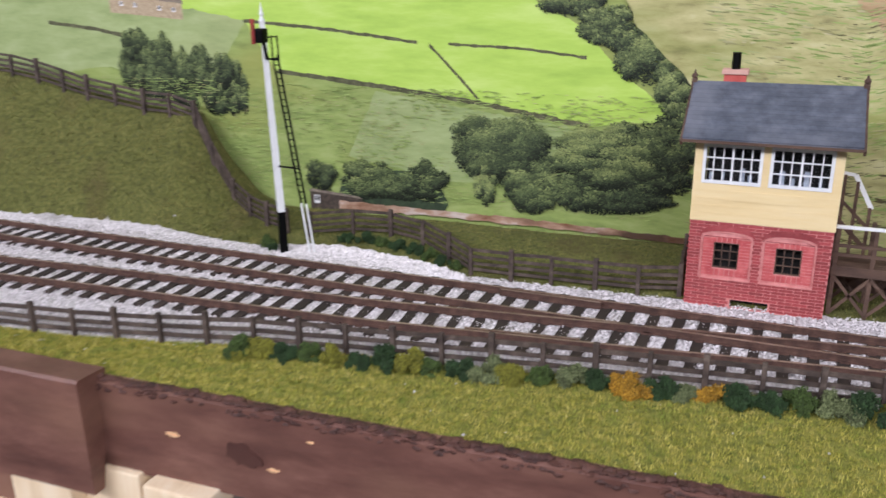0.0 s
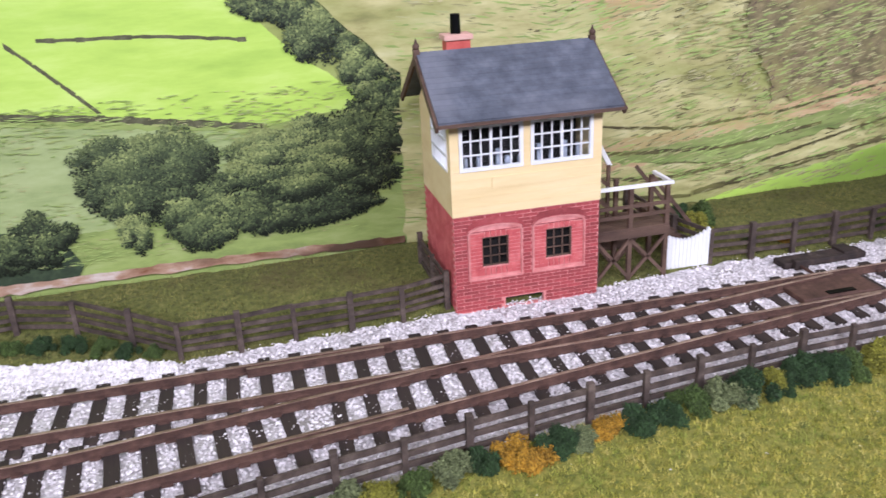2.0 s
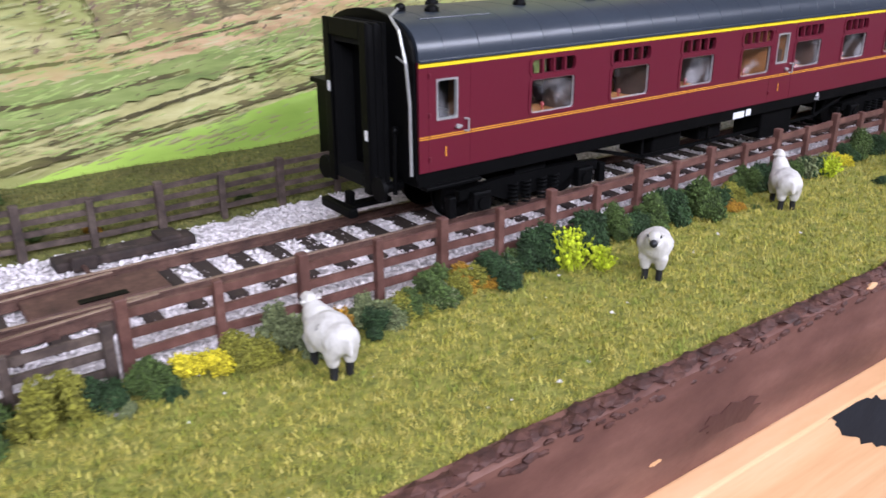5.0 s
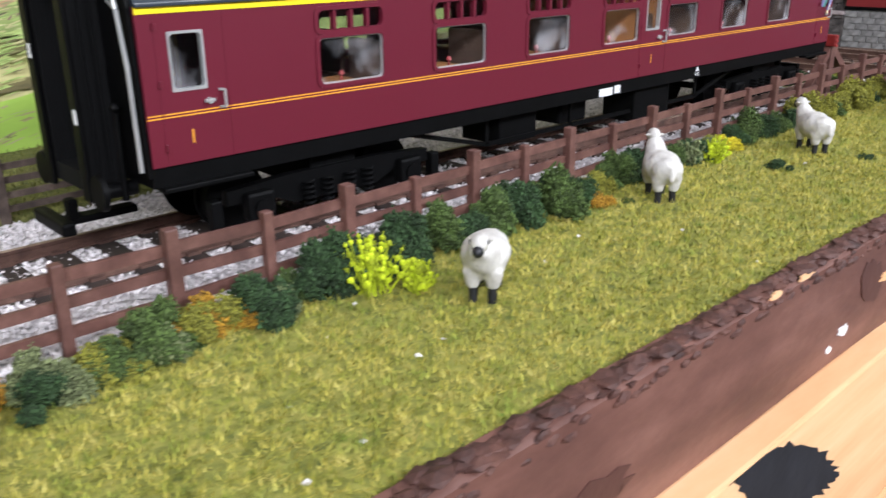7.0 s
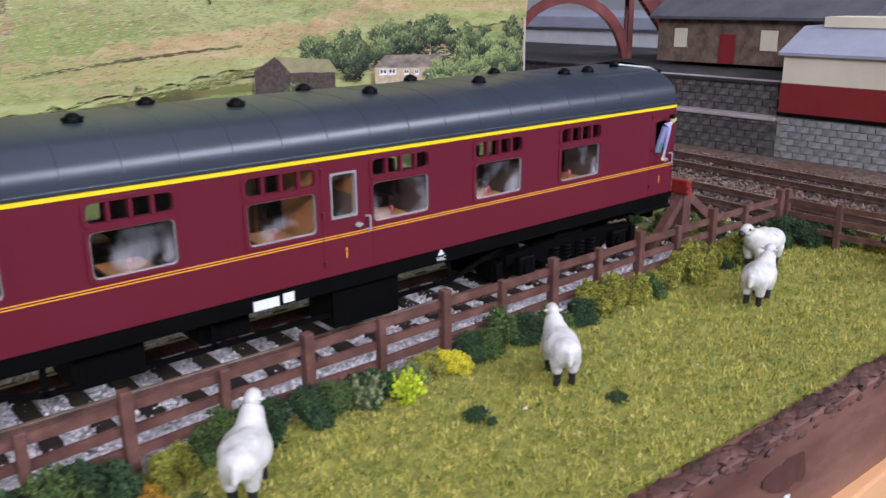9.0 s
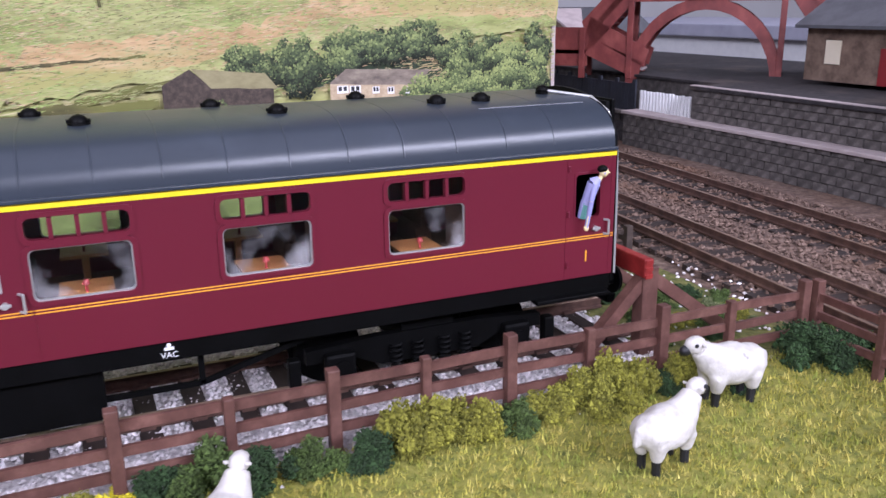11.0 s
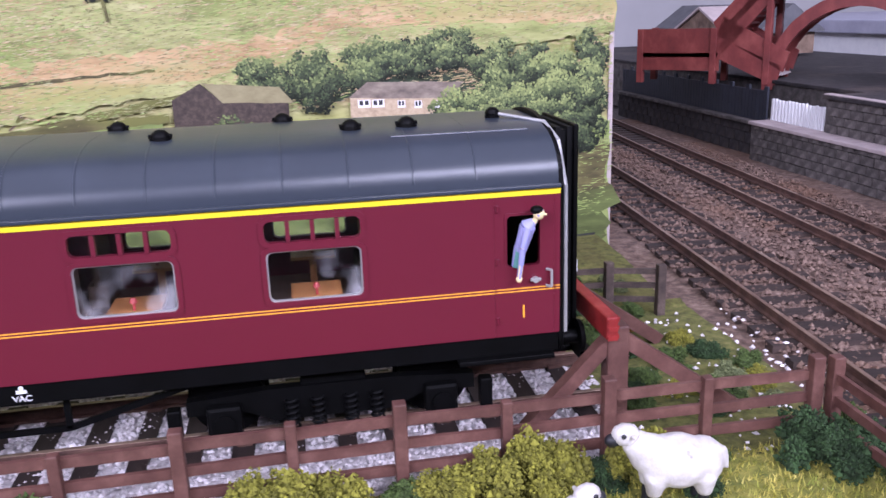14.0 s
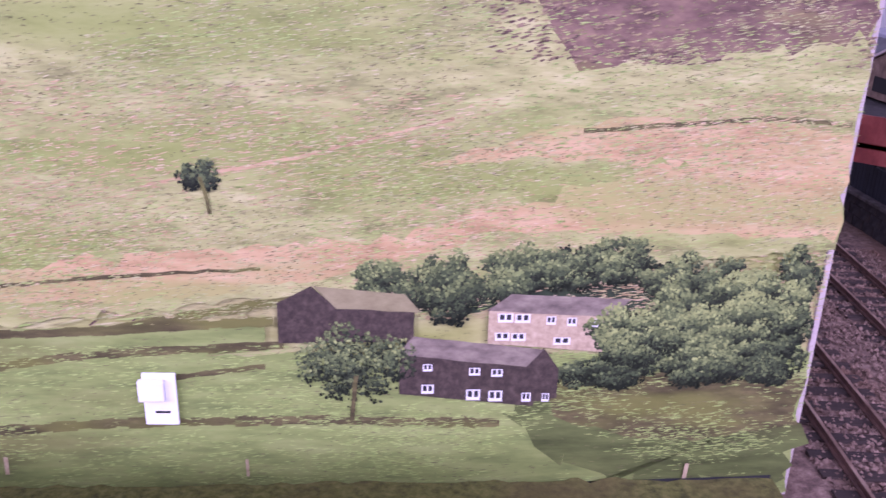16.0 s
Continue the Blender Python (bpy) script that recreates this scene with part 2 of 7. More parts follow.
# ---- shapes, all in millimetres ----
def box(bm, x0, x1, y0, y1, z0, z1, bevel=0.0):
    m = Matrix.Translation(((x0 + x1) / 2, (y0 + y1) / 2, (z0 + z1) / 2)) @ Matrix.Diagonal((x1 - x0, y1 - y0, z1 - z0, 1))
    vs = bmesh.ops.create_cube(bm, size=1, matrix=m)["verts"]
    if bevel:
        es = {e for v in vs for e in v.link_edges}
        bmesh.ops.bevel(bm, geom=list(es), offset=bevel, segments=2, affect="EDGES", profile=0.6)


def beam(bm, p, q, w, h, lean=0.0):
    """A bar from p to q, w wide and h high."""
    p, q = Vector(p), Vector(q)
    d = q - p
    rot = d.to_track_quat("X", "Z").to_matrix().to_4x4()
    m = Matrix.Translation((p + q) / 2) @ rot @ Matrix.Rotation(lean, 4, "X") @ Matrix.Diagonal((d.length, w, h, 1))
    bmesh.ops.create_cube(bm, size=1, matrix=m)


def rod(bm, p, q, r, r2=None, n=10):
    p, q = Vector(p), Vector(q)
    d = q - p
    m = Matrix.Translation((p + q) / 2) @ d.to_track_quat("Z", "Y").to_matrix().to_4x4()
    bmesh.ops.create_cone(bm, cap_ends=True, segments=n, radius1=r, radius2=r if r2 is None else r2, depth=d.length, matrix=m)


def ball(bm, c, r, squash=(1, 1, 1), sub=2, rough=0.0, seed=0, turn=0.0):
    m = Matrix.Translation(c) @ Matrix.Rotation(turn, 4, "Z") @ Matrix.Diagonal((*squash, 1))
    vs = bmesh.ops.create_icosphere(bm, subdivisions=sub, radius=r, matrix=m)["verts"]
    if rough:
        for v in vs:
            v.co += (v.co - Vector(c)).normalized() * rough * noise.noise(v.co * (1.1 / max(r, 0.3)) + Vector((seed, 0, 0)))


def bar_xz(bm, pts, y0, y1):
    """A plate of the outline pts (x, z), between y0 and y1."""
    a = [bm.verts.new((x, y0, z)) for x, z in pts]
    b = [bm.verts.new((x, y1, z)) for x, z in pts]
    k = len(pts)
    bm.faces.new(a)
    bm.faces.new(b[::-1])
    for i in range(k):
        bm.faces.new((a[i], b[i], b[(i + 1) % k], a[(i + 1) % k]))


def rounded(x0, x1, z0, z1, r, n=4):
    out = []
    for cx, cz, a0 in ((x1 - r, z1 - r, 0), (x0 + r, z1 - r, 90), (x0 + r, z0 + r, 180), (x1 - r, z0 + r, 270)):
        for i in range(n + 1):
            a = radians(a0 + 90 * i / n)
            out.append((cx + r * math.cos(a), cz + r * math.sin(a)))
    return out


def ring_xz(bm, outer, inner, y0, y1):
    """A frame between two outlines of as many points."""
    k = len(outer)
    vs = [[bm.verts.new((x, y, z)) for x, z in o] for o in (outer, inner) for y in (y0, y1)]
    of, ob, nf, nb = vs
    for i in range(k):
        j = (i + 1) % k
        bm.faces.new((of[i], of[j], nf[j], nf[i]))
        bm.faces.new((ob[i], nb[i], nb[j], ob[j]))
        bm.faces.new((of[i], ob[i], ob[j], of[j]))
        bm.faces.new((nf[i], nf[j], nb[j], nb[i]))


def pierced(bm, x0, x1, z0, z1, y0, y1, holes):
    """A wall plate with rectangular openings."""
    xs = sorted({x0, x1, *[h[0] for h in holes], *[h[1] for h in holes]})
    zs = sorted({z0, z1, *[h[2] for h in holes], *[h[3] for h in holes]})
    for i in range(len(xs) - 1):
        for j in range(len(zs) - 1):
            cx, cz = (xs[i] + xs[i + 1]) / 2, (zs[j] + zs[j + 1]) / 2
            if not any(h[0] < cx < h[1] and h[2] < cz < h[3] for h in holes):
                box(bm, xs[i], xs[i + 1], y0, y1, zs[j], zs[j + 1])
    bmesh.ops.remove_doubles(bm, verts=bm.verts, dist=1e-4)
    seen = {}
    for f in list(bm.faces):
        c = f.calc_center_median()
        seen.setdefault((round(c.x, 3), round(c.y, 3), round(c.z, 3)), []).append(f)
    bmesh.ops.delete(bm, geom=[f for fs in seen.values() if len(fs) > 1 for f in fs], context="FACES_ONLY")


def sweep(bm, pts, profile):
    """A bar along the plan line pts (x, y), with the section profile (across, z)."""
    rows = []
    for i, (x, y) in enumerate(pts):
        a, b = pts[max(i - 1, 0)], pts[min(i + 1, len(pts) - 1)]
        d = Vector((b[0] - a[0], b[1] - a[1])).normalized()
        rows.append([bm.verts.new((x - d.y * o, y + d.x * o, z)) for o, z in profile])
    k = len(profile)
    for r, s in zip(rows, rows[1:]):
        for j in range(k):
            bm.faces.new((r[j], s[j], s[(j + 1) % k], r[(j + 1) % k]))
    bm.faces.new(rows[0][::-1])
    bm.faces.new(rows[-1])


def root(name, base, label, category, group="", kind="", turn=0.0):
    ob = new(name)
    ob.empty_display_size = 0.005
    ob.matrix_world = pose(base[0] * MM, base[1] * MM, base[2] * MM, 0, 0, turn)
    BASE[ob] = Vector(base)
    return tagged(ob, label, category, group, kind)


def mesh_of(name, bm, mats, base, smooth=0.0):
    bmesh.ops.recalc_face_normals(bm, faces=bm.faces)
    for v in bm.verts:
        v.co = (v.co - base) * MM
    me = bpy.data.meshes.new(name)
    bm.to_mesh(me)
    bm.free()
    for m in mats if isinstance(mats, (list, tuple)) else [mats]:
        me.materials.append(m)
    if smooth:
        for p in me.polygons:
            p.use_smooth = True
        me.set_sharp_from_angle(angle=radians(smooth))
    return me


def part(name, bm, mats, parent=None, label="", smooth=0.0):
    """Links a bmesh, drawn in the plan's millimetres, as one mesh under its thing."""
    base = BASE[parent] if parent else Vector()
    ob = new(name, mesh_of(name, bm, mats, base, smooth))
    if parent:
        ob.parent = parent
    BASE[ob] = base
    return tagged(ob, label)


def solo(name, bm, mats, base, label, category, group="", kind="", smooth=0.0):
    base = Vector(base)
    ob = new(name, mesh_of(name, bm, mats, base, smooth))
    ob.location = base * MM
    BASE[ob] = base
    return tagged(ob, label, category, group, kind)


def raw(name, verts, faces, mat, label="", kind="stuff", parent=None, category=""):
    me = bpy.data.meshes.new(name)
    me.from_pydata((np.asarray(verts) * MM).tolist(), [], faces)
    me.materials.append(mat)
    ob = new(name, me)
    if parent:
        ob.parent = parent
    return tagged(ob, label, category, "", kind)


def lerp(table, x):
    return float(np.interp(x, [t[0] for t in table], [t[1] for t in table]))


# ---- the setting: room, baseboard, ground ----
def room():
    for name, b, m in (("wall_north", (-1900, 2300, 1750, 1800, -900, 1300), PLASTER), ("wall_south", (-1900, 2300, -1850, -1800, -900, 1300), PLASTER),
                       ("wall_west", (-1950, -1900, -1850, 1800, -900, 1300), PLASTER), ("wall_east", (2300, 2350, -1850, 1800, -900, 1300), PLASTER),
                       ("floor", (-1950, 2350, -1850, 1800, -950, -900), FLOORING), ("ceiling", (-1950, 2350, -1850, 1800, 1300, 1340), PLASTER)):
        bm = bmesh.new()
        box(bm, *b)
        tagged(part(name, bm, m), "plain painted surface of the room", "room", "", "structure")


room()
EDGE = [(-420, 168), (-163, 176), (60, 185), (140, 187), (255, 187), (370, 184), (470, 183)]
BRANCH = [(-420, 46), (-340, 42), (-265, 38), (-210, 33.5), (-160, 30.5), (-107, 27), (-76, 23.5), (-38, 19), (6, 13.2), (31, 10), (60, 6.6), (80, 4), (100, 1.6), (118, 0)]
FENCE_LINE = [(-420, 170), (-230, 188), (-192, 193), (-162, 199), (-125, 209), (-95, 214), (-51, 221), (-21, 225.5), (26, 231.5), (58, 234.5), (103, 235.3), (164, 235), (200, 235.8), (250, 238), (306, 239.5), (335, 240), (400, 240.5), (428, 240), (452, 239)]
BACK_LINE = [(-420, 289), (-330, 290), (-268, 298), (-188, 294), (-168, 299), (-138, 303), (-108, 297), (-87, 290), (-55, 292), (-10, 294.5), (40, 296), (77, 300), (121, 298), (171, 302), (300, 306), (430, 304)]
TRACK_Y = 269.7
HILL = [(-430, 62), (-358, 59), (-332, 55), (-301, 48), (-267, 43), (-240, 42), (-228, 22), (-212, 5), (-200, 0), (480, 0)]


def branch_y(x):
    return TRACK_Y - lerp(BRANCH, x)


def ground_z(x, y):
    """The height of the scenery."""
    n = noise.noise(Vector((x * 0.05, y * 0.05, 0)))
    back = lerp(BACK_LINE, x)
    if y > back:
        k = min(1.0, (y - back) / 28.0)
        hill = lerp(HILL, x)
        return k * (4.2 + 0.8 * n) + hill * min(1.0, max(0.0, (y - back) / (329 - back))) ** 0.85
    front = lerp(FENCE_LINE, x)
    if y < front:
        return 0.5 + 0.5 * n
    return -0.35 + 0.25 * n


def sheet(name, x0, x1, step, low, high, rows, mat, label, lift=0.0, rag=0.0):
    xs = np.arange(x0, x1 + 0.1, step)
    verts, faces = [], []
    for i, x in enumerate(xs):
        a, b = low(x), high(x)
        for j in range(rows + 1):
            y = a + (b - a) * j / rows
            if rag and j in (0, rows):
                y += rag * noise.noise(Vector((x * 0.35, j, 3)))
            verts.append((x, y, ground_z(x, y) + lift + 0.35 * noise.noise(Vector((x * 0.4, y * 0.4, 7)))))
    k = rows + 1
    for i in range(len(xs) - 1):
        for j in range(rows):
            faces.append((i * k + j, (i + 1) * k + j, (i + 1) * k + j + 1, i * k + j + 1))
    return raw(name, verts, faces, mat, label, "structure", category="ground")


sheet("ground_ballast", -420, 405, 3, lambda x: lerp(FENCE_LINE, x) - 6, lambda x: lerp(BACK_LINE, x) + 5, 28, BALLAST_BED, "pale grey stone ballast between the rails", -0.1)
sheet("ground_lawn", -420, 452, 3, lambda x: lerp(EDGE, x), lambda x: lerp(FENCE_LINE, x) + 1.5, 18, LAWN, "bright yellow-green model turf along the board edge", 0.1, 1.6)
sheet("ground_bank", -420, 436, 3, lambda x: lerp(BACK_LINE, x), lambda x: 341 + 0.02 * (x + 98), 22, TURF, "dull olive turf bank behind the track", 0.1, 1.8)


def chips(name, count, place, size, mat, label, seed):
    """Loose stone chips, each a small crooked octahedron."""
    rng = np.random.default_rng(seed)
    octa = np.array([(1, 0, 0), (-1, 0, 0), (0, 1, 0), (0, -1, 0), (0, 0, 1), (0, 0, -1)], float)
    tri = np.array([(0, 2, 4), (2, 1, 4), (1, 3, 4), (3, 0, 4), (2, 0, 5), (1, 2, 5), (3, 1, 5), (0, 3, 5)])
    spots = place(rng, count)
    k = len(spots)
    ang = rng.uniform(0, 6.283, k)
    pts = octa[None] * rng.uniform(0.55, 1.25, (k, 6, 1)) * (size * rng.uniform(0.6, 1.4, (k, 1, 1))) * np.array([1, 1, 0.75])
    c, s = np.cos(ang)[:, None], np.sin(ang)[:, None]
    x, y = pts[..., 0] * c - pts[..., 1] * s, pts[..., 0] * s + pts[..., 1] * c
    pts = np.stack([x, y, pts[..., 2]], -1) + spots[:, None]
    faces = (tri[None] + 6 * np.arange(k)[:, None, None]).reshape(-1, 3)
    return raw(name, pts.reshape(-1, 3), faces.tolist(), mat, label, "stuff", category="ballast")


def ballast_spots(rng, count):
    x = rng.uniform(-345, 405, count)
    out = []
    for a, u in zip(x, rng.uniform(0, 1, count)):
        lo, hi = lerp(FENCE_LINE, a) + 1, lerp(BACK_LINE, a) + 1.5
        y = lo + (hi - lo) * u
        if y > hi - 6 and noise.noise(Vector((a * 0.12, y * 0.12, 5))) > 0.25:
            continue
        out.append((a, y, ground_z(a, min(y, hi - 2)) + rng.uniform(0, 0.45)))
    return np.array(out)


def heap_spots(rng, count):
    """The heaped edge of the ballast beside the signal."""
    x = rng.uniform(-172, -88, count)
    out = []
    for a in x:
        k = (a + 172) / 84
        top = lerp([(-172, 297), (-150, 303), (-132, 301), (-110, 297), (-88, 289)], a)
        y = top - abs(rng.normal(0, 4.5))
        h = 2.6 * math.exp(-((top - y) / 5.0) ** 2) * (0.6 + 0.5 * noise.noise(Vector((a * 0.25, 1, 2))))
        out.append((a, y, ground_z(a, min(y, lerp(BACK_LINE, a) - 1)) + max(0, h) * rng.uniform(0.2, 1)))
    return np.array(out)


chips("ballast", 66000, ballast_spots, 0.5, BALLAST, "loose off-white stone ballast chips around the sleepers", 3)
chips("ballast_heap", 5200, heap_spots, 0.7, BALLAST, "heaped off-white ballast chips by the signal foot", 4)


def blades(name, count, spots, length, mat, label, seed, lay=0.75):
    """Short static grass: one crooked sliver a blade."""
    rng = np.random.default_rng(seed)
    p = spots(rng, count)
    k = len(p)
    a, l, w = rng.uniform(0, 6.283, k), length * rng.uniform(0.5, 1.3, k), 0.125 * rng.uniform(0.6, 1.5, k)
    tilt = rng.uniform(0.15, 1.25, k) * lay
    d = np.stack([np.cos(a) * np.sin(tilt), np.sin(a) * np.sin(tilt), np.cos(tilt)], -1) * l[:, None]
    s = np.stack([-np.sin(a), np.cos(a), np.zeros(k)], -1) * w[:, None]
    verts = np.stack([p - s, p + s, p + d], 1).reshape(-1, 3)
    return raw(name, verts, np.arange(3 * k).reshape(-1, 3).tolist(), mat, label, "stuff", category="grass")


def lawn_spots(rng, count):
    x = rng.uniform(-345, 448, count)
    out = []
    for a, u in zip(x, rng.uniform(0, 1, count)):
        lo, hi = lerp(EDGE, a) + 0.2, lerp(FENCE_LINE, a) + 1.5
        y = lo + (hi - lo) * u + 0.8 * noise.noise(Vector((a * 0.3, 0, 0)))
        out.append((a, y, ground_z(a, y) + 0.05))
    return np.array(out)


def bank_spots(rng, count):
    x = np.where(rng.uniform(0, 1, count) < 0.55, rng.uniform(-380, -180, count), rng.uniform(-200, 250, count))
    out = []
    for a, u in zip(x, rng.uniform(0, 1, count)):
        lo, hi = lerp(BACK_LINE, a) + 0.5, 341 + 0.02 * (a + 98)
        y = lo + (hi - lo) * u
        out.append((a, y, ground_z(a, y)))
    return np.array(out)


blades("lawn_grass", 190000, lawn_spots, 1.2, LAWN_BLADE, "short bright static grass on the verge", 11, 1.22)
chips("lawn_crumbs", 90, lawn_spots, 0.5, BALLAST, "stray white ballast crumbs on the lawn", 17)
blades("bank_grass", 90000, bank_spots, 1.2, TURF_BLADE, "short dull olive static grass on the bank", 12)


def fascia():
    """The painted front of the baseboard, with raw timber under it."""
    pts = [(x, lerp(EDGE, x)) for x in range(-158, 471, 12)]
    bm = bmesh.new()
    sweep(bm, pts, [(0, -28), (-3.2, -28), (-3.4, 0.0), (-2.0, 1.0), (0, 1.2)])
    ob = tagged(part("trim_fascia", bm, FASCIA, None, "", 40), "brown painted wooden fascia of the baseboard, chipped", "fascia", "", "structure")
    bm = bmesh.new()
    rng = random.Random(5)
    for x in np.arange(-157, 470, 0.9):
        y = lerp(EDGE, x) - 1.9 + 0.7 * noise.noise(Vector((x * 0.08, 3, 0)))
        ball(bm, (x, y + rng.uniform(-0.9, 0.8), 1.3 + rng.uniform(-0.6, 0.4)), rng.uniform(0.8, 1.35), (1.9, 1.3, 0.5), 1, 0.5, x)
        if rng.random() < 0.55:
            ball(bm, (x, y - 1.5, 0.2 - 2.2 * rng.random()), rng.uniform(0.5, 1.1), (1.6, 0.5, 0.7), 1, 0.5, x + 7)
    part("plaster_edge", bm, FASCIA_TOP, ob, "lumpy brown painted edge")
    bm = bmesh.new()
    for x, z, w in ((-132, -12, 4), (-100, -17, 3), (-88, -6, 2), (223, 0.5, 3.2), (233, 0.8, 4.4), (160, -14, 2.2), (268, -9, 5), (-60, -20, 2.5), (60, -12, 2)):
        y = lerp(EDGE, x) - 3.45
        out = [(x + w * (0.35 + 0.4 * rng.random()) * math.cos(a), z + 0.3 * w * (0.35 + 0.4 * rng.random()) * math.sin(a)) for a in np.arange(0, 6.2, 0.35)]
        bar_xz(bm, out, y - 0.12, y + 0.3)
    part("bare_chip", bm, PINE, ob, "bare wood where paint has chipped off")
    for m, name, label, spots in ((FASCIA_SMEAR, "paint_smear", "darker overpainted smear", ((262, -8, 5, 5), (278, -4, 9, 3), (120, -10, 8, 4), (40, -8, 6, 4), (-20, -12, 9, 4), (330, -8, 8, 4), (380, -6, 6, 4), (180, -13, 10, 3), (-110, -14, 7, 4))),
                                  (WHITE, "scuff", "thin whitish scuff mark", ((252, -15, 2.4, 1.2), (247, -17, 1.2, 0.7), (330, -13, 1.5, 0.6), (90, -6, 1.2, 0.5)))):
        for x, z, w, h in spots:
            bm = bmesh.new()
            y = lerp(EDGE, x) - 3.42
            out = [(x + w * (0.6 + 0.5 * rng.random()) * math.cos(a) - 0.4 * h * math.sin(a), z + h * (0.6 + 0.5 * rng.random()) * math.sin(a)) for a in np.arange(0, 6.2, 0.3)]
            bar_xz(bm, out, y - 0.06, y + 0.3)
            part(name, bm, m, ob, label)
    bm = bmesh.new()
    pts2 = [(x, lerp(EDGE, x) - 6.5) for x in range(-420, -150, 12)]
    sweep(bm, pts2, [(0, -33), (-4, -33), (-4.2, 2.8), (-3.4, 3.6), (0, 3.4), (7, 3.0), (7, -4)])
    tagged(part("trim_fascia_step", bm, FASCIA, None, "", 40), "brown painted plank overlapping the fascia joint", "fascia", "", "structure")
    bm = bmesh.new()
    box(bm, 90, 470, 178.5, 184, -57.5, -20, 0.6)
    pine = tagged(part("trim_pine_rail", bm, PINE), "unpainted pine board below the fascia", "board", "", "structure")
    bm = bmesh.new()
    box(bm, 90, 470, 178.2, 184, -96, -58, 0.6)
    part("lower_board", bm, PINE, pine)
    bm = bmesh.new()
    rng = random.Random(8)
    blot = []
    for a in np.arange(0, 6.25, 0.12):
        k = 0.84 + 0.24 * rng.random()
        out_x, out_z = 225.5 + k * (20 * math.cos(a) - 3 * math.sin(a)), -29 + k * (-9 * math.cos(a) + 7.2 * math.sin(a))
        blot.append((out_x, min(out_z, -20.4)))
    bar_xz(bm, blot, 178.36, 178.48)
    part("paint_blot", bm, BLACK_PAINT, pine, "ragged black paint blot")
    for x0, x1, z0, z1, y, m in ((-420, -186, -80, -33, 172, FASCIA), (-190, -166, -90, -27, 166, PINE_PALE), (-166, -144, -90, -27, 171, PINE_PALE), (-140, -118, -90, -27, 168, PINE_PALE), (-420, -190, -95, -50, 164, PINE_PALE)):
        bm = bmesh.new()
        box(bm, x0, x1, y, y + 12, z0, z1, 0.8)
        tagged(part("trim_frame_block", bm, m), "bare timber framing under the baseboard", "timber", "", "structure")
    bm = bmesh.new()
    box(bm, -420, 700, 190, 560, -26, -6)
    tagged(part("trim_baseboard", bm, PINE), "timber baseboard under the scenery", "baseboard", "", "structure")


fascia()


# ---- the printed landscape behind the layout: a flat photo board ----
BD_X, BD_Y, BD_TURN = -98.0, 343.0, math.degrees(math.atan(0.02))
BACKDROP = root("backdrop", (BD_X, BD_Y, 0), "flat printed photo board of green moorland hills and farms", "backdrop", "", "structure", BD_TURN)


def ink(name, stops, scale, stretch=(1, 1, 1), turn=0.0, patch=None, vary=0.0):
    return pbr("print_" + name, stops, scale, 0.42, 0, None, patch, 0, vary, False, stretch, turn, 0.0, 8.0, 0.35)


P_MID = ink("mid_field", [srgb(116, 134, 76), srgb(146, 162, 92), srgb(164, 176, 112)], 150, (0.35, 1, 1.3), 4, (22, srgb(150, 150, 78), 0.5, 0.6))
P_BRIGHT = ink("bright_field", [srgb(158, 190, 82), srgb(178, 208, 94), srgb(196, 220, 120)], 90, (0.3, 1, 1.5), 4, (18, srgb(150, 184, 84), 0.52, 0.5))
P_PALE = ink("pale_field", [srgb(134, 150, 96), srgb(156, 170, 114), srgb(174, 186, 134)], 120, (0.35, 1, 1.3), -5, (16, srgb(176, 182, 130), 0.52, 0.6))
P_MOOR = ink("moor", [srgb(134, 128, 86), srgb(172, 166, 112), srgb(192, 186, 132), srgb(206, 200, 154)], 110, (0.45, 1, 1.6), -12, (26, srgb(128, 140, 66), 0.5, 0.65))
P_MOOR_R = ink("moor_light", [srgb(116, 116, 74), srgb(152, 154, 98), srgb(172, 172, 114), srgb(190, 186, 136)], 170, (0.4, 1, 1.8), 6, (30, srgb(130, 144, 72), 0.46, 0.7))
P_TAN = ink("bracken", [srgb(140, 112, 80), srgb(186, 156, 118), srgb(206, 178, 144)], 140, (0.35, 1, 1.8), -8, (40, srgb(168, 160, 100), 0.52, 0.7))
P_PINK = ink("pink_bracken", [srgb(156, 128, 90), srgb(186, 156, 112), srgb(200, 174, 134)], 190, (0.35, 1, 2.0), 6, (44, srgb(160, 160, 98), 0.44, 0.85))
P_HEATH = ink("heather", [srgb(80, 62, 54), srgb(116, 92, 80), srgb(142, 118, 96)], 260, (0.5, 1, 1.4), 6, (60, srgb(134, 124, 76), 0.58, 0.6))
P_SCRUB = ink("scrub", [srgb(78, 72, 52), srgb(118, 108, 78), srgb(150, 138, 100)], 230, (0.8, 1, 1.2), -20, (50, srgb(150, 142, 92), 0.5, 0.7))
P_LOW = ink("low_field", [srgb(100, 114, 66), srgb(130, 144, 82), srgb(150, 160, 100)], 160, (0.3, 1, 1.8), 3, (30, srgb(100, 92, 56), 0.55, 0.55))
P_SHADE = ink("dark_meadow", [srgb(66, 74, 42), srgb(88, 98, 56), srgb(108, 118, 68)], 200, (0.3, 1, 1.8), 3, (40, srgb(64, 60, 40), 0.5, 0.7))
P_DARK = ink("dark_bank", [srgb(58, 54, 36), srgb(84, 78, 52), srgb(112, 104, 68)], 300, (0.4, 1, 1.6), -6, (60, srgb(116, 118, 62), 0.5, 0.7))
P_WALL = ink("dry_stone_wall", [srgb(64, 66, 46), srgb(88, 88, 64), srgb(112, 110, 84)], 300, vary=0.15)
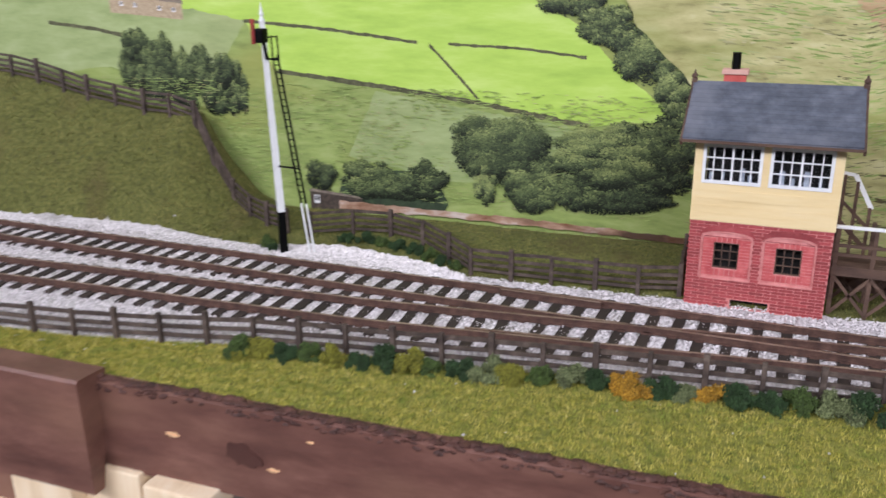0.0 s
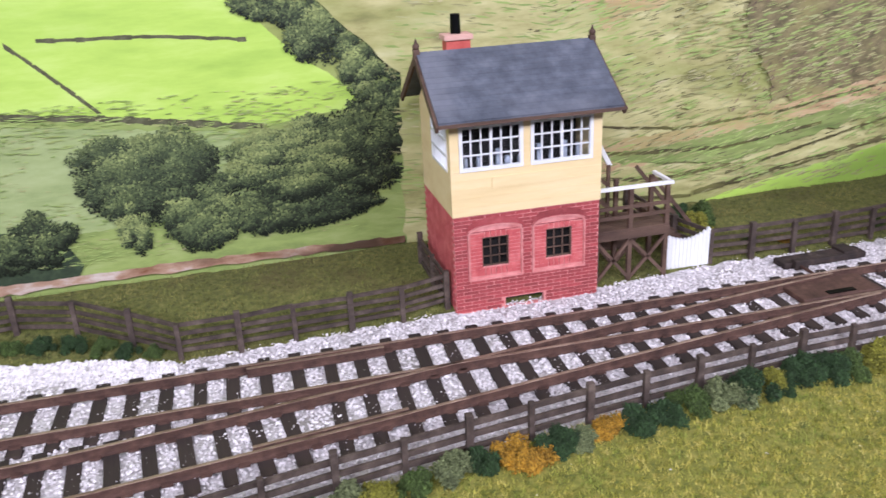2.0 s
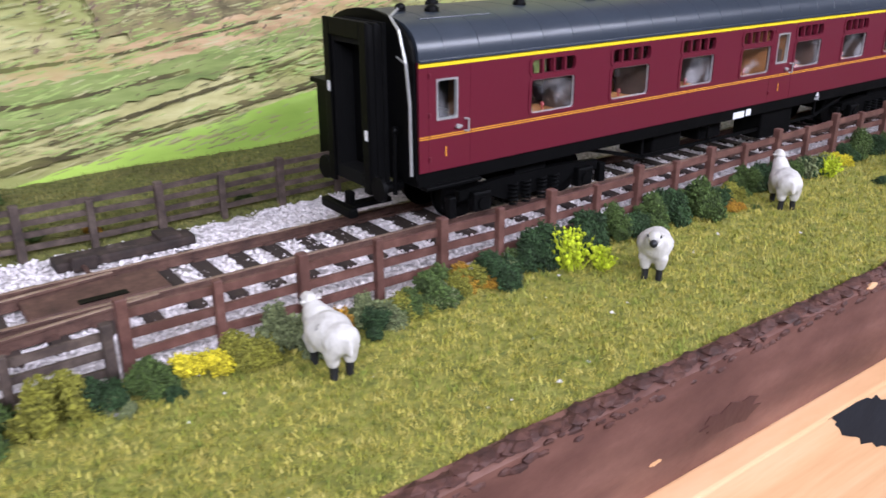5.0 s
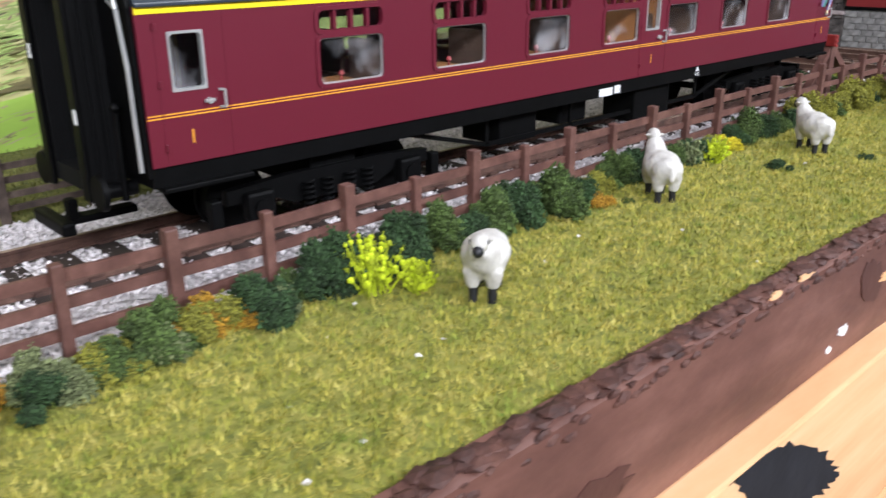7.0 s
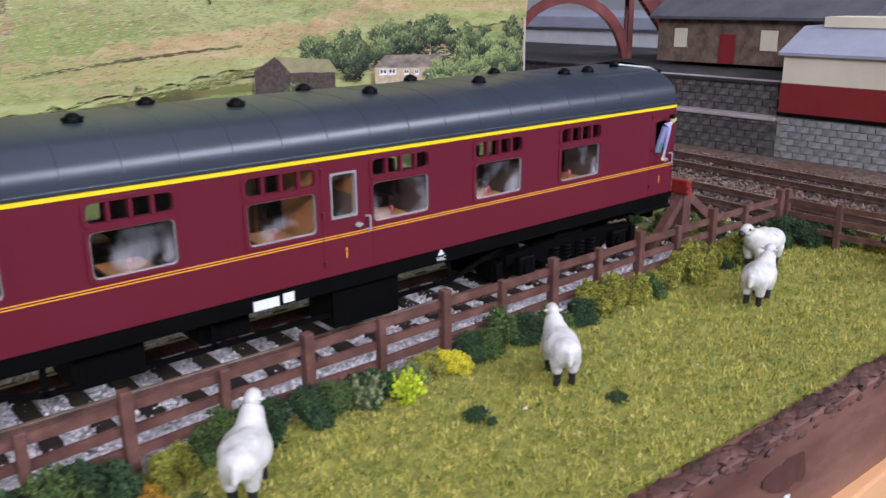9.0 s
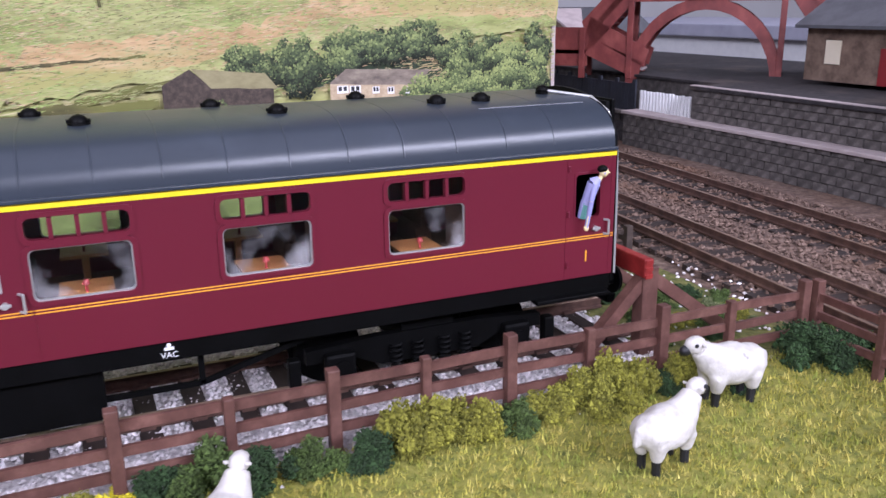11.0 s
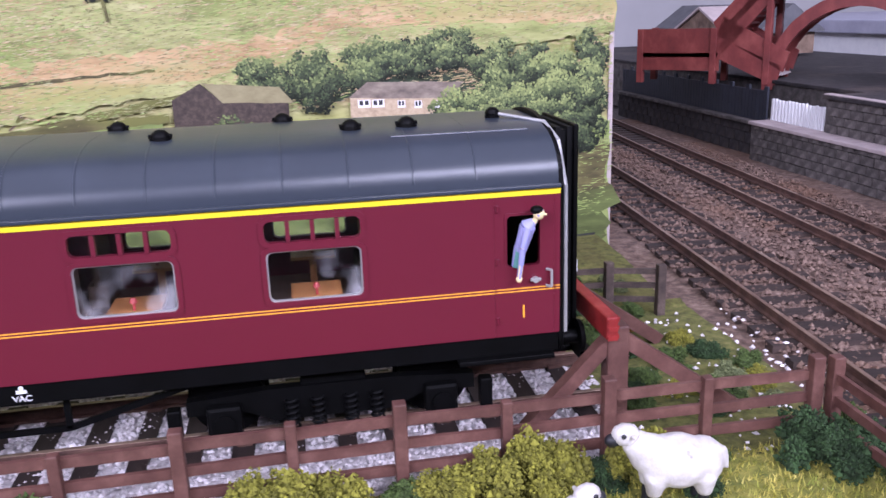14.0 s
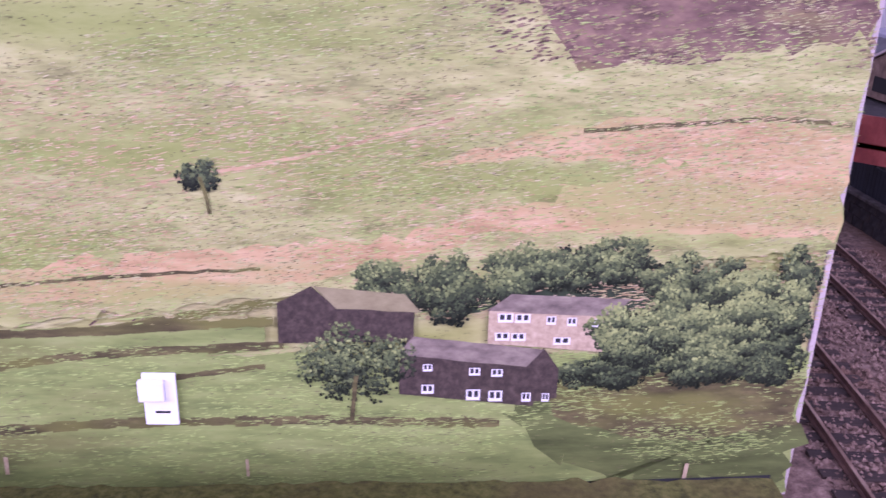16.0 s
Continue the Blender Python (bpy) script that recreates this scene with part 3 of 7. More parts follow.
P_LEAF = [ink("leaf", [srgb(*c, 0.82), srgb(*c), srgb(*c, 1.2)], 420, vary=0.16) for c in ((34, 40, 30), (50, 58, 42), (70, 82, 56), (94, 106, 68), (122, 134, 84), (148, 158, 98))]
P_WOOD = ink("woodland", [srgb(42, 52, 42), srgb(58, 70, 52), srgb(76, 92, 66)], 260, (1, 1, 1.2), 0, (60, srgb(58, 70, 52), 0.5, 0.7))
P_STONE_D = ink("farm_wall_dark", [srgb(50, 44, 40), srgb(72, 62, 56), srgb(96, 84, 74)], 600)
P_STONE_L = ink("farm_wall_pale", [srgb(150, 130, 106), srgb(178, 158, 130), srgb(196, 178, 150)], 600)
P_ROOF = ink("farm_roof", [srgb(98, 88, 80), srgb(128, 116, 104), srgb(150, 140, 122)], 500, (0.5, 1, 1))
P_ROOF_OLIVE = ink("barn_roof", [srgb(126, 118, 86), srgb(152, 144, 108)], 500, (0.5, 1, 1))
P_WHITE = ink("window_white", [srgb(214, 212, 212), srgb(228, 226, 226)], 200)
P_GLASS = ink("window_dark", [srgb(40, 40, 44), srgb(58, 58, 60)], 200)
P_TORN = ink("torn_edge", [srgb(116, 74, 50), srgb(172, 140, 118), srgb(212, 204, 198)], 170, (0.4, 1, 1), 0, (60, srgb(70, 52, 40), 0.5, 0.9))

LAYER = [0.0]


def flat(bm, pts, depth, mat=0):
    f = bm.faces.new([bm.verts.new((u, BD_Y - depth, v)) for u, v in pts])
    f.material_index = mat
    return f


def ragged(pts, step=4.0, amount=0.8, seed=0):
    out = []
    for i, (a, b) in enumerate(zip(pts, pts[1:] + pts[:1])):
        d = math.hypot(b[0] - a[0], b[1] - a[1])
        k = max(1, int(d / step))
        for j in range(k):
            t = j / k
            u, v = a[0] + (b[0] - a[0]) * t, a[1] + (b[1] - a[1]) * t
            out.append((u + amount * noise.noise(Vector((u * 0.4, v * 0.4, seed))), v + amount * noise.noise(Vector((u * 0.4, v * 0.4, seed + 9)))))
    return out


def field(name, pts, mat, rag=0.8, label=""):
    LAYER[0] += 0.005
    bm = bmesh.new()
    flat(bm, ragged(pts, 3.0, rag, LAYER[0]), LAYER[0])
    return part(name, bm, mat, BACKDROP, label)


def wall_line(pts, w, mat=None, name="printed_wall"):
    LAYER[0] += 0.005
    bm = bmesh.new()
    line = ragged(pts, 2.5, 0.45, 3)[: -1]
    n = sum(max(1, int(math.hypot(b[0] - a[0], b[1] - a[1]) / 2.5)) for a, b in zip(pts, pts[1:]))
    line = line[:n] + [pts[-1]]
    for a, b in zip(line, line[1:]):
        h = w * (0.8 + 0.5 * random.random())
        steep = abs(b[1] - a[1]) > abs(b[0] - a[0])
        o = (h / 2, 0) if steep else (0, h / 2)
        flat(bm, [(a[0] - o[0], a[1] - o[1]), (b[0] - o[0], b[1] - o[1]), (b[0] + o[0], b[1] + o[1]), (a[0] + o[0], a[1] + o[1])], LAYER[0])
    return part(name, bm, mat or P_WALL, BACKDROP)


def printed_tree(cx, cz, w, h, tone=0.4, seed=0, fir=False, thin=1.0):
    """A photographed crown: overlapping puffs of small leaf dabs, darker below, paler on top."""
    r = np.random.default_rng(seed + int(abs(cx * 7 + cz * 3)))
    LAYER[0] += 0.002
    puffs = []
    count = int(12 + 0.9 * w)
    small = 1.0 if w < 16 else 0.78
    for _ in range(count):
        a, q = r.uniform(0, 6.283), math.sqrt(r.random())
        puffs.append((cx + 0.42 * w * q * math.cos(a), cz + 0.42 * h * q * math.sin(a) * (1 if math.sin(a) > 0 else 0.85), small * r.uniform(0.11, 0.24) * (1.2 - 0.4 * q)))
    puffs = [(cx, cz - 0.05 * h, 0.33)] + sorted(puffs, key=lambda p: -p[1])
    verts, faces, tones = [], [], []
    for level, (pu, pv, pr) in enumerate(puffs):
        ru, rv = pr * w * (0.75 if fir else 1.0), pr * h * (1.25 if fir else 1.0)
        k = int(thin * max(26, 5.2 * ru * rv * 3.14)) if level else int(thin * 3.0 * ru * rv * 3.14)
        a, q = r.uniform(0, 6.283, k), np.sqrt(r.random(k)) * r.uniform(0.85, 1.22, k)
        du, dv = q * np.cos(a), q * np.sin(a)
        lit = 0.17 + 0.30 * tone + (0.30 + 0.16 * tone) * dv - 0.10 * du + 0.24 * (pv - cz) / h + r.normal(0, 0.10, k) + r.normal(0, 0.10)
        if level == 0:
            lit = 0.08 + 0.10 * tone + r.normal(0, 0.09, k)
        idx = np.clip((lit * 6).astype(int), 0, 5)
        size = r.uniform(0.18, 0.46, k) * (1.25 if level == 0 else 1.0)
        for j in range(k):
            u, v, s = pu + ru * du[j], pv + rv * dv[j], size[j]
            a0 = r.uniform(0, 6.283)
            if u + 1.4 * s > 438.5:
                continue
            b = len(verts)
            depth = LAYER[0] + level * 0.0005 + idx[j] * 0.00007
            for i in range(5):
                e = s * r.uniform(0.55, 1.3)
                verts.append((u + e * math.cos(a0 + i * 1.2566) - BD_X, -depth, v + e * math.sin(a0 + i * 1.2566)))
            faces.append(tuple(range(b, b + 5)))
            tones.append(int(idx[j]))
    LAYER[0] += len(puffs) * 0.0005
    ob = raw("printed_tree", verts, faces, P_LEAF[0], "", "", BACKDROP)
    for m in P_LEAF[1:]:
        ob.data.materials.append(m)
    ob.data.polygons.foreach_set("material_index", tones)
    return ob


def farm(name, wall, roof, wall_mat, roof_mat, windows, gable=None, gable_mat=None):
    LAYER[0] += 0.01
    d = LAYER[0]
    bm = bmesh.new()
    flat(bm, ragged(wall, 3, 0.15, 1), d)
    house = part(name, bm, wall_mat, BACKDROP)
    if gable:
        bm = bmesh.new()
        flat(bm, gable, d + 0.003)
        part("gable", bm, gable_mat or wall_mat, house)
    bm = bmesh.new()
    flat(bm, ragged(roof, 3, 0.2, 2), d + 0.005)
    part("roof", bm, roof_mat, house)
    for u, v, w, h in windows:
        bm = bmesh.new()
        flat(bm, [(u, v), (u + w, v), (u + w, v + h), (u, v + h)], d + 0.008)
        pane = part("window", bm, P_WHITE, house)
        bm = bmesh.new()
        flat(bm, [(u + 0.12 * w, v + 0.3 * h), (u + 0.42 * w, v + 0.3 * h), (u + 0.42 * w, v + 0.9 * h), (u + 0.12 * w, v + 0.9 * h)], d + 0.011)
        flat(bm, [(u + 0.56 * w, v + 0.3 * h), (u + 0.86 * w, v + 0.3 * h), (u + 0.86 * w, v + 0.9 * h), (u + 0.56 * w, v + 0.9 * h)], d + 0.011)
        part("pane", bm, P_GLASS, pane)
    LAYER[0] += 0.015


def fleck(name, stops):
    m = ink(name, stops, 200)
    n, l = m.node_tree.nodes, m.node_tree.links
    geo = n.new("ShaderNodeNewGeometry")
    ramp = [q for q in n if q.type == "VALTORGB"][0]
    for i, e in enumerate(ramp.color_ramp.elements):
        e.position = i / (len(stops) - 1)
    l.new(geo.outputs["Random Per Island"], ramp.inputs["Fac"])
    return m


def strokes(name, count, area, tilt, mat, seed, size=(1.2, 5.0), high=(0.15, 0.5)):
    """Many small slanting tufts, as a photo of rough grass shows them."""
    LAYER[0] += 0.006
    r = random.Random(seed)
    u0, u1, v0, v1 = area
    verts, faces = [], []
    while len(faces) < count:
        u, v = r.uniform(u0, u1), r.uniform(v0, v1)
        if noise.noise(Vector((u * 0.03, v * 0.07, seed))) + 0.35 * noise.noise(Vector((u * 0.12, v * 0.3, seed))) < r.uniform(-0.35, 0.35):
            continue
        w, h = r.uniform(*size), r.uniform(*high)
        t = math.tan(radians(tilt(u, v) + r.uniform(-6, 6)))
        k = len(verts)
        x = u - BD_X
        for a, b in ((-w / 2, 0), (-0.15 * w, -h / 2), (w / 2, 0), (0.2 * w, h / 2)):
            verts.append((x + a, -LAYER[0], v + b + a * t))
        faces.append((k, k + 1, k + 2, k + 3))
    ob = raw(name, verts, faces, mat, "", "stuff", BACKDROP)
    return ob


T_MOOR = fleck("tuft_moor", [srgb(130, 126, 88), srgb(156, 154, 104), srgb(176, 168, 120), srgb(156, 164, 108), srgb(192, 182, 142)])
T_DARK = fleck("tuft_dark", [srgb(84, 80, 58), srgb(112, 108, 74), srgb(126, 130, 80)])
T_FINE = fleck("tuft_shaded", [srgb(96, 92, 62), srgb(120, 116, 76), srgb(110, 124, 66), srgb(134, 112, 84)])
T_PINK = fleck("tuft_bracken", [srgb(164, 134, 100), srgb(190, 158, 120), srgb(178, 164, 116), srgb(206, 180, 150)])
T_GREEN = fleck("tuft_green", [srgb(126, 148, 82), srgb(150, 170, 96), srgb(166, 184, 110), srgb(142, 152, 88)])
T_HEATH = fleck("tuft_heather", [srgb(88, 70, 62), srgb(120, 98, 84), srgb(146, 126, 100), srgb(150, 140, 94)])


bm = bmesh.new()
box(bm, -460, 439.5, BD_Y, BD_Y + 3, -6, 175)
part("board", bm, P_MOOR, BACKDROP)
# left: green fields and walls
field("printed_field", [(-459, 0), (-6, 0), (-14, 60), (-40, 90), (-75, 174), (-459, 174)], P_MID, 1.5)
field("printed_field", [(-459, 46), (-300, 66), (-235, 60), (-212, 92), (-200, 174), (-459, 174)], P_PALE, 2.0)
field("printed_field", [(-200, 67), (-104, 58), (-56, 49.5), (-26, 53), (-27, 58), (-47, 74), (-60, 88), (-90, 104), (-130, 120), (-330, 108), (-215, 89)], P_BRIGHT, 1.0)
field("printed_field", [(-150, 60), (-60, 48), (-30, 50), (-20, 25), (-120, 22), (-165, 30)], P_PALE, 1.2)
wall_line([(-330, 87), (-300, 84), (-277, 80)], 1.6)
wall_line([(-215, 89), (-170, 85.5), (-130, 81)], 1.3)
wall_line([(-124.5, 80), (-114, 70), (-103, 58.5)], 1.4)
wall_line([(-199, 67), (-153, 62.5), (-104, 57), (-56, 49.5)], 1.9)
wall_line([(-116, 80.5), (-85, 79.5), (-58, 76.5)], 1.1)
farm("printed_farm", [(-290, 92), (-248, 89), (-248, 97), (-290, 102)], [(-291, 101), (-247, 96), (-250, 101), (-285, 107)], P_STONE_L, P_ROOF, [(-284, 95, 2.2, 2.2), (-276, 94.4, 2.2, 2.2), (-262, 93, 2.2, 2.2), (-254, 92.4, 2.2, 2)])
rng = random.Random(21)
for i in range(44):
    u = -284 + 62 * rng.random()
    printed_tree(u, 54 + 20 * rng.random() - 0.25 * (u + 255), 13, 15, 0.3, i, True)
field("printed_wood", [(-172, 8), (-168, 20), (-146, 26), (-124, 25), (-116, 12), (-118, 8)], P_WOOD, 1.6)
field("printed_wood", [(392, 34), (398, 48), (420, 52), (436, 52), (437, 32), (415, 29)], P_WOOD, 1.6)
field("printed_wood", [(342, 44), (346, 54), (372, 57), (394, 58), (412, 54), (412, 46), (370, 46)], P_WOOD, 1.6)
strokes("printed_tufts", 3500, (-300, -30, 12, 62), lambda u, v: -2, T_GREEN, 31)
strokes("printed_tufts", 1500, (-300, -30, 12, 62), lambda u, v: -2, T_MOOR, 32, (1, 3.5), (0.1, 0.3))
for cx, cz, w, h, tone in ((-65, 99, 28, 17, 0.45), (-80, 106, 26, 14, 0.4), (-52, 89, 24, 17, 0.5), (-42, 84, 18, 16, 0.3), (-34, 77, 25, 24, 0.6), (-24, 66, 15, 16, 0.7), (-14, 74, 14, 18, 0.4), (-21, 55, 20, 15, 0.35), (-8, 58, 18, 18, 0.3),
                           (-33, 46, 30, 19, 0.4), (-12, 44, 20, 20, 0.1), (-24, 33, 26, 24, 0.1), (-46, 22, 54, 17, 0.0), (-93, 38, 45, 34, 0.25), (-51, 36, 41, 27, 0.85), (-72, 30, 16, 18, 0.4), (-79, 22, 29, 22, 0.55),
                           (-99, 21, 11, 18, 0.95), (-60, 20, 22, 14, 0.2), (-179, 20, 17, 17, 0.1), (-154, 20, 31, 20, 0.4), (-139, 17, 20, 14, 0.3), (-127, 21, 23, 22, 0.2)):
    printed_tree(cx, cz, w, h, tone)
# the moor in the middle, with banks that climb to the right
field("printed_moor", [(-14, 0), (70, 0), (90, 40), (70, 174), (-70, 174), (-40, 90), (-12, 62)], P_MOOR, 2.0)
field("printed_scrub", [(112, 70), (128, 40), (170, 30), (232, 50), (300, 82), (330, 130), (190, 140), (120, 110)], P_SCRUB, 4.0)
field("printed_scrub", [(42, 174), (36, 96), (60, 70), (100, 84), (110, 174)], P_TAN, 3.0)
field("printed_bracken", [(60, 30), (120, 36), (200, 48), (300, 74), (300, 68), (200, 38), (120, 26), (60, 20)], P_TAN, 2.2)
field("printed_field", [(100, 4), (126, 9), (194, 19.5), (258, 33), (300, 40), (300, 0), (100, 0)], P_BRIGHT, 0.6)
field("printed_field", [(46, 26), (110, 18), (160, 27), (206, 37), (200, 41), (140, 32), (90, 28)], P_LOW, 1.6)
for pts, w in (([(97, 8), (130, 12.5), (196, 22), (262, 35.5), (330, 49)], 2.0), ([(40, 30), (70, 26), (110, 24), (150, 29)], 1.3), ([(44, 20), (80, 15), (112, 17)], 1.4),
               ([(50, 38), (90, 33), (130, 35), (180, 42)], 1.0), ([(110, 14), (150, 22), (190, 30), (230, 40)], 1.0), ([(34, 13), (60, 10), (96, 7)], 1.2)):
    wall_line(pts, w, P_DARK, "printed_bank")
slope = lambda u, v: -8 if u < 40 else 10
strokes("printed_tufts", 6500, (-14, 300, 6, 150), slope, T_MOOR, 33, (1.5, 7), (0.2, 0.8))
strokes("printed_tufts", 2200, (30, 300, 20, 140), slope, T_DARK, 34, (1.2, 5), (0.15, 0.6))
strokes("printed_tufts", 2600, (-14, 300, 10, 100), slope, T_GREEN, 35, (2, 8), (0.2, 0.9))
strokes("printed_tufts", 1600, (110, 300, 34, 120), lambda u, v: 30, T_HEATH, 36, (0.6, 2.4), (0.3, 0.9))
# right: the long hillside with the farm
field("printed_moor", [(250, 40), (300, 46), (439, 60), (439, 174), (266, 174), (258, 110), (262, 62)], P_MOOR_R, 2.0)
field("printed_bracken", [(255, 46), (300, 48), (330, 52), (374, 64), (439, 62), (439, 84), (395, 76), (350, 62), (300, 58), (258, 53)], P_PINK, 2.5)
field("printed_bracken", [(352, 76), (372, 83), (400, 88), (439, 84), (439, 74), (400, 78), (372, 78)], P_PINK, 2.5)
field("printed_heather", [(375, 108), (384, 95), (412, 99), (439, 103), (439, 174), (360, 174), (366, 130)], P_HEATH, 3.0)
strokes("printed_tufts", 1500, (256, 366, 104, 150), lambda u, v: 12, T_HEATH, 51, (0.5, 2.4), (0.15, 0.5))
field("printed_moor", [(268, 100), (300, 97), (350, 100), (366, 104), (330, 112), (280, 116)], P_MOOR_R, 3.0)
field("printed_field", [(240, 0), (439, 0), (439, 36), (400, 36), (330, 36), (300, 35), (250, 31)], P_LOW, 1.0)
field("printed_field", [(258, 41), (296, 42), (322, 43), (322, 37), (290, 33), (256, 28)], P_LOW, 1.0)
field("printed_field", [(372, 22), (398, 30), (439, 31), (439, 2), (404, 2), (384, 10)], P_SHADE, 6.0)
field("printed_bank", [(380, 30), (400, 32), (439, 30), (439, 18), (410, 14), (384, 20)], P_DARK, 2.0)
for pts, w in (([(258, 40), (290, 41), (324, 43.5)], 1.8), ([(258, 31), (280, 35), (300, 36.5), (326, 38)], 1.8), ([(258, 17), (290, 19.5), (330, 20), (372, 19)], 2.2), ([(262, 50), (290, 53), (322, 55)], 0.8),
               ([(300, 30), (322, 33)], 1.2), ([(410, 24), (424, 26)], 1.8)):
    wall_line(pts, w, P_DARK, "printed_bank")
wall_line([(300, 72), (330, 78), (360, 86)], 0.7, P_TAN, "printed_bank")
wall_line([(385, 84), (420, 87), (438, 86)], 0.9, P_DARK, "printed_bank")
rise = lambda u, v: 5 + 0.03 * (v - 40)
strokes("printed_tufts", 15000, (255, 439, 44, 130), rise, T_MOOR, 41, (0.5, 2.4), (0.1, 0.3))
strokes("printed_tufts", 5200, (255, 439, 44, 130), rise, T_FINE, 52, (0.3, 1.3), (0.08, 0.22))
strokes("printed_tufts", 2600, (255, 439, 44, 130), rise, T_DARK, 42, (0.4, 1.6), (0.08, 0.2))
strokes("printed_tufts", 7000, (255, 439, 44, 92), rise, T_PINK, 43, (0.5, 2.6), (0.1, 0.3))
strokes("printed_tufts", 8000, (255, 439, 44, 130), rise, T_GREEN, 44, (0.5, 2.4), (0.1, 0.3))
strokes("printed_tufts", 2600, (366, 439, 97, 150), rise, T_HEATH, 45, (0.5, 2.2), (0.2, 0.6))
strokes("printed_tufts", 6500, (255, 439, 0, 38), lambda u, v: 2, T_GREEN, 46, (0.5, 2.6), (0.1, 0.3))
strokes("printed_tufts", 1500, (255, 439, 0, 42), lambda u, v: 2, T_DARK, 47, (0.4, 2.0), (0.08, 0.25))
for cx, cz, w, h, tone in ((348, 51, 15, 14, 0.45), (360, 50, 14, 18, 0.25), (373, 54, 15, 14, 0.5), (384, 56, 19, 14, 0.5), (395, 57, 15, 11, 0.4), (407, 53, 17, 14, 0.5), (418, 51, 16, 14, 0.4), (434, 54, 10, 14, 0.35), (430, 42, 16, 20, 0.5)):
    printed_tree(cx, cz, w, h, tone)
farm("printed_barn", [(325, 38.5), (353, 39), (353, 46), (325, 47)], [(332.5, 51.4), (351, 49.6), (354.5, 45.6), (337, 46.4)], P_STONE_D, P_ROOF_OLIVE, [], [(325, 39), (337, 39.4), (337, 46.6), (332, 51.4), (325, 47.6)], P_STONE_D)
farm("printed_farmhouse", [(368.5, 38.5), (393, 36.5), (394, 45.5), (368.5, 46.4)], [(368, 46), (395, 44.6), (398, 48.8), (373, 49.8)], P_STONE_L, P_ROOF,
     [(370.4, 43.4, 3.2, 2), (374, 43.3, 3.2, 2), (380.6, 42.9, 2, 1.9), (385, 42.6, 2, 1.9), (370, 39.2, 3, 1.8), (373.4, 39.1, 3, 1.8), (382.4, 38.2, 3.6, 1.7), (390, 42.3, 1.6, 1.9)])
for cx, cz, w, h, tone in ((388, 31, 16, 7, 0.0), (396, 32, 20, 10, 0.1), (408, 44, 15, 14, 0.6), (424, 46, 28, 19, 0.95), (416, 35, 30, 15, 0.5), (430, 34, 18, 13, 0.2), (399, 40, 20, 17, 0.8)):
    printed_tree(cx, cz, w, h, tone)
farm("printed_cottage", [(350, 26.5), (379, 23.5), (380, 34), (350, 37)], [(349, 36), (377, 33), (380.5, 37.2), (353, 40.2)], P_STONE_D, P_ROOF,
     [(355, 32, 2, 1.7), (364.8, 31, 2.4, 1.8), (369.6, 30.7, 2.4, 1.8), (354.8, 26.6, 2.6, 2.2), (364.4, 25, 3, 2.6), (369.2, 24.7, 3, 2.6), (376.4, 24.6, 2, 2.2), (380.8, 24.6, 1.6, 2)],
     [(376, 24), (384, 25.5), (384, 32.5), (380.5, 37.6), (376, 33)], P_STONE_D)
printed_tree(341, 33, 25, 22, 0.45, 0, False, 0.4)
wall_line([(340, 20), (340.5, 26), (341, 31)], 1.0, P_DARK, "printed_trunk")
printed_tree(311, 74, 8, 8, 0.1, 0, False, 0.6)
wall_line([(313, 66.5), (312.5, 70), (311.5, 74)], 0.6, P_DARK, "printed_trunk")
for u, v in ((266, 7), (317, 6), (415, 4)):
    wall_line([(u, v), (u + 0.1, v + 4.5)], 0.8, P_STONE_L, "printed_fence_post")
# low printed buildings by the signal, and the torn lower edge of the print
farm("printed_shed", [(-185, 4), (-158, 4), (-158, 11), (-185, 13)], [(-186, 12.6), (-158, 11), (-160, 12), (-184, 14)], P_STONE_D, P_ROOF, [(-183, 7, 3, 4)])
field("torn_edge", [(-170, 5.5), (-130, 6), (-79, 6), (-14, 4.8), (-14, 7.2), (-79, 9), (-130, 9), (-170, 9.5)], P_TORN, 0.9, "torn white and rust-stained lower edge of the print")
field("torn_edge", [(-14, 2), (104, 1.5), (250, -1), (330, 1), (435, 4), (435, 5.2), (330, 2.2), (250, 0.4), (104, 3.6), (-14, 3.4)], P_GLASS, 0.2, "dark lower edge of the print")
bm = bmesh.new()
box(bm, 438.6, 439.8, BD_Y - 0.8, BD_Y + 3.4, -6, 175)
part("edge_strip", bm, LEDGE, BACKDROP, "pale bare edge of the photo board")


def wall_vent():
    """A small white plastic hook plate stuck on the photo board."""
    y = BD_Y + 0.02 * (300 + 98)
    thing = root("wall_hook", (300, y, 20), "small white plastic adhesive hook stuck on the photo board", "hook")
    bm = bmesh.new()
    box(bm, 296.6, 303.6, y - 2.6, y - 1.9, 19.8, 32, 0.25)
    part("plate", bm, WHITE, thing)
    bm = bmesh.new()
    box(bm, 296, 301.5, y - 4.2, y - 2.7, 26, 31, 0.5)
    part("hook", bm, WHITE, thing)
    bm = bmesh.new()
    box(bm, 299, 302, y - 2.85, y - 2.62, 22.8, 23.2)
    part("slot", bm, BLACK, thing)


wall_vent()


# ---- track, signal, fences ----
RAIL_SECTION = [(-1.0, 0.35), (1.0, 0.35), (1.0, 0.75), (0.38, 1.0), (0.38, 1.9), (0.52, 2.1), (0.52, 2.58), (-0.52, 2.58), (-0.52, 2.1), (-0.38, 1.9), (-0.38, 1.0), (-1.0, 0.75)]
HEAD = [(-0.5, 2.56), (0.5, 2.56), (0.42, 2.66), (-0.42, 2.66)]


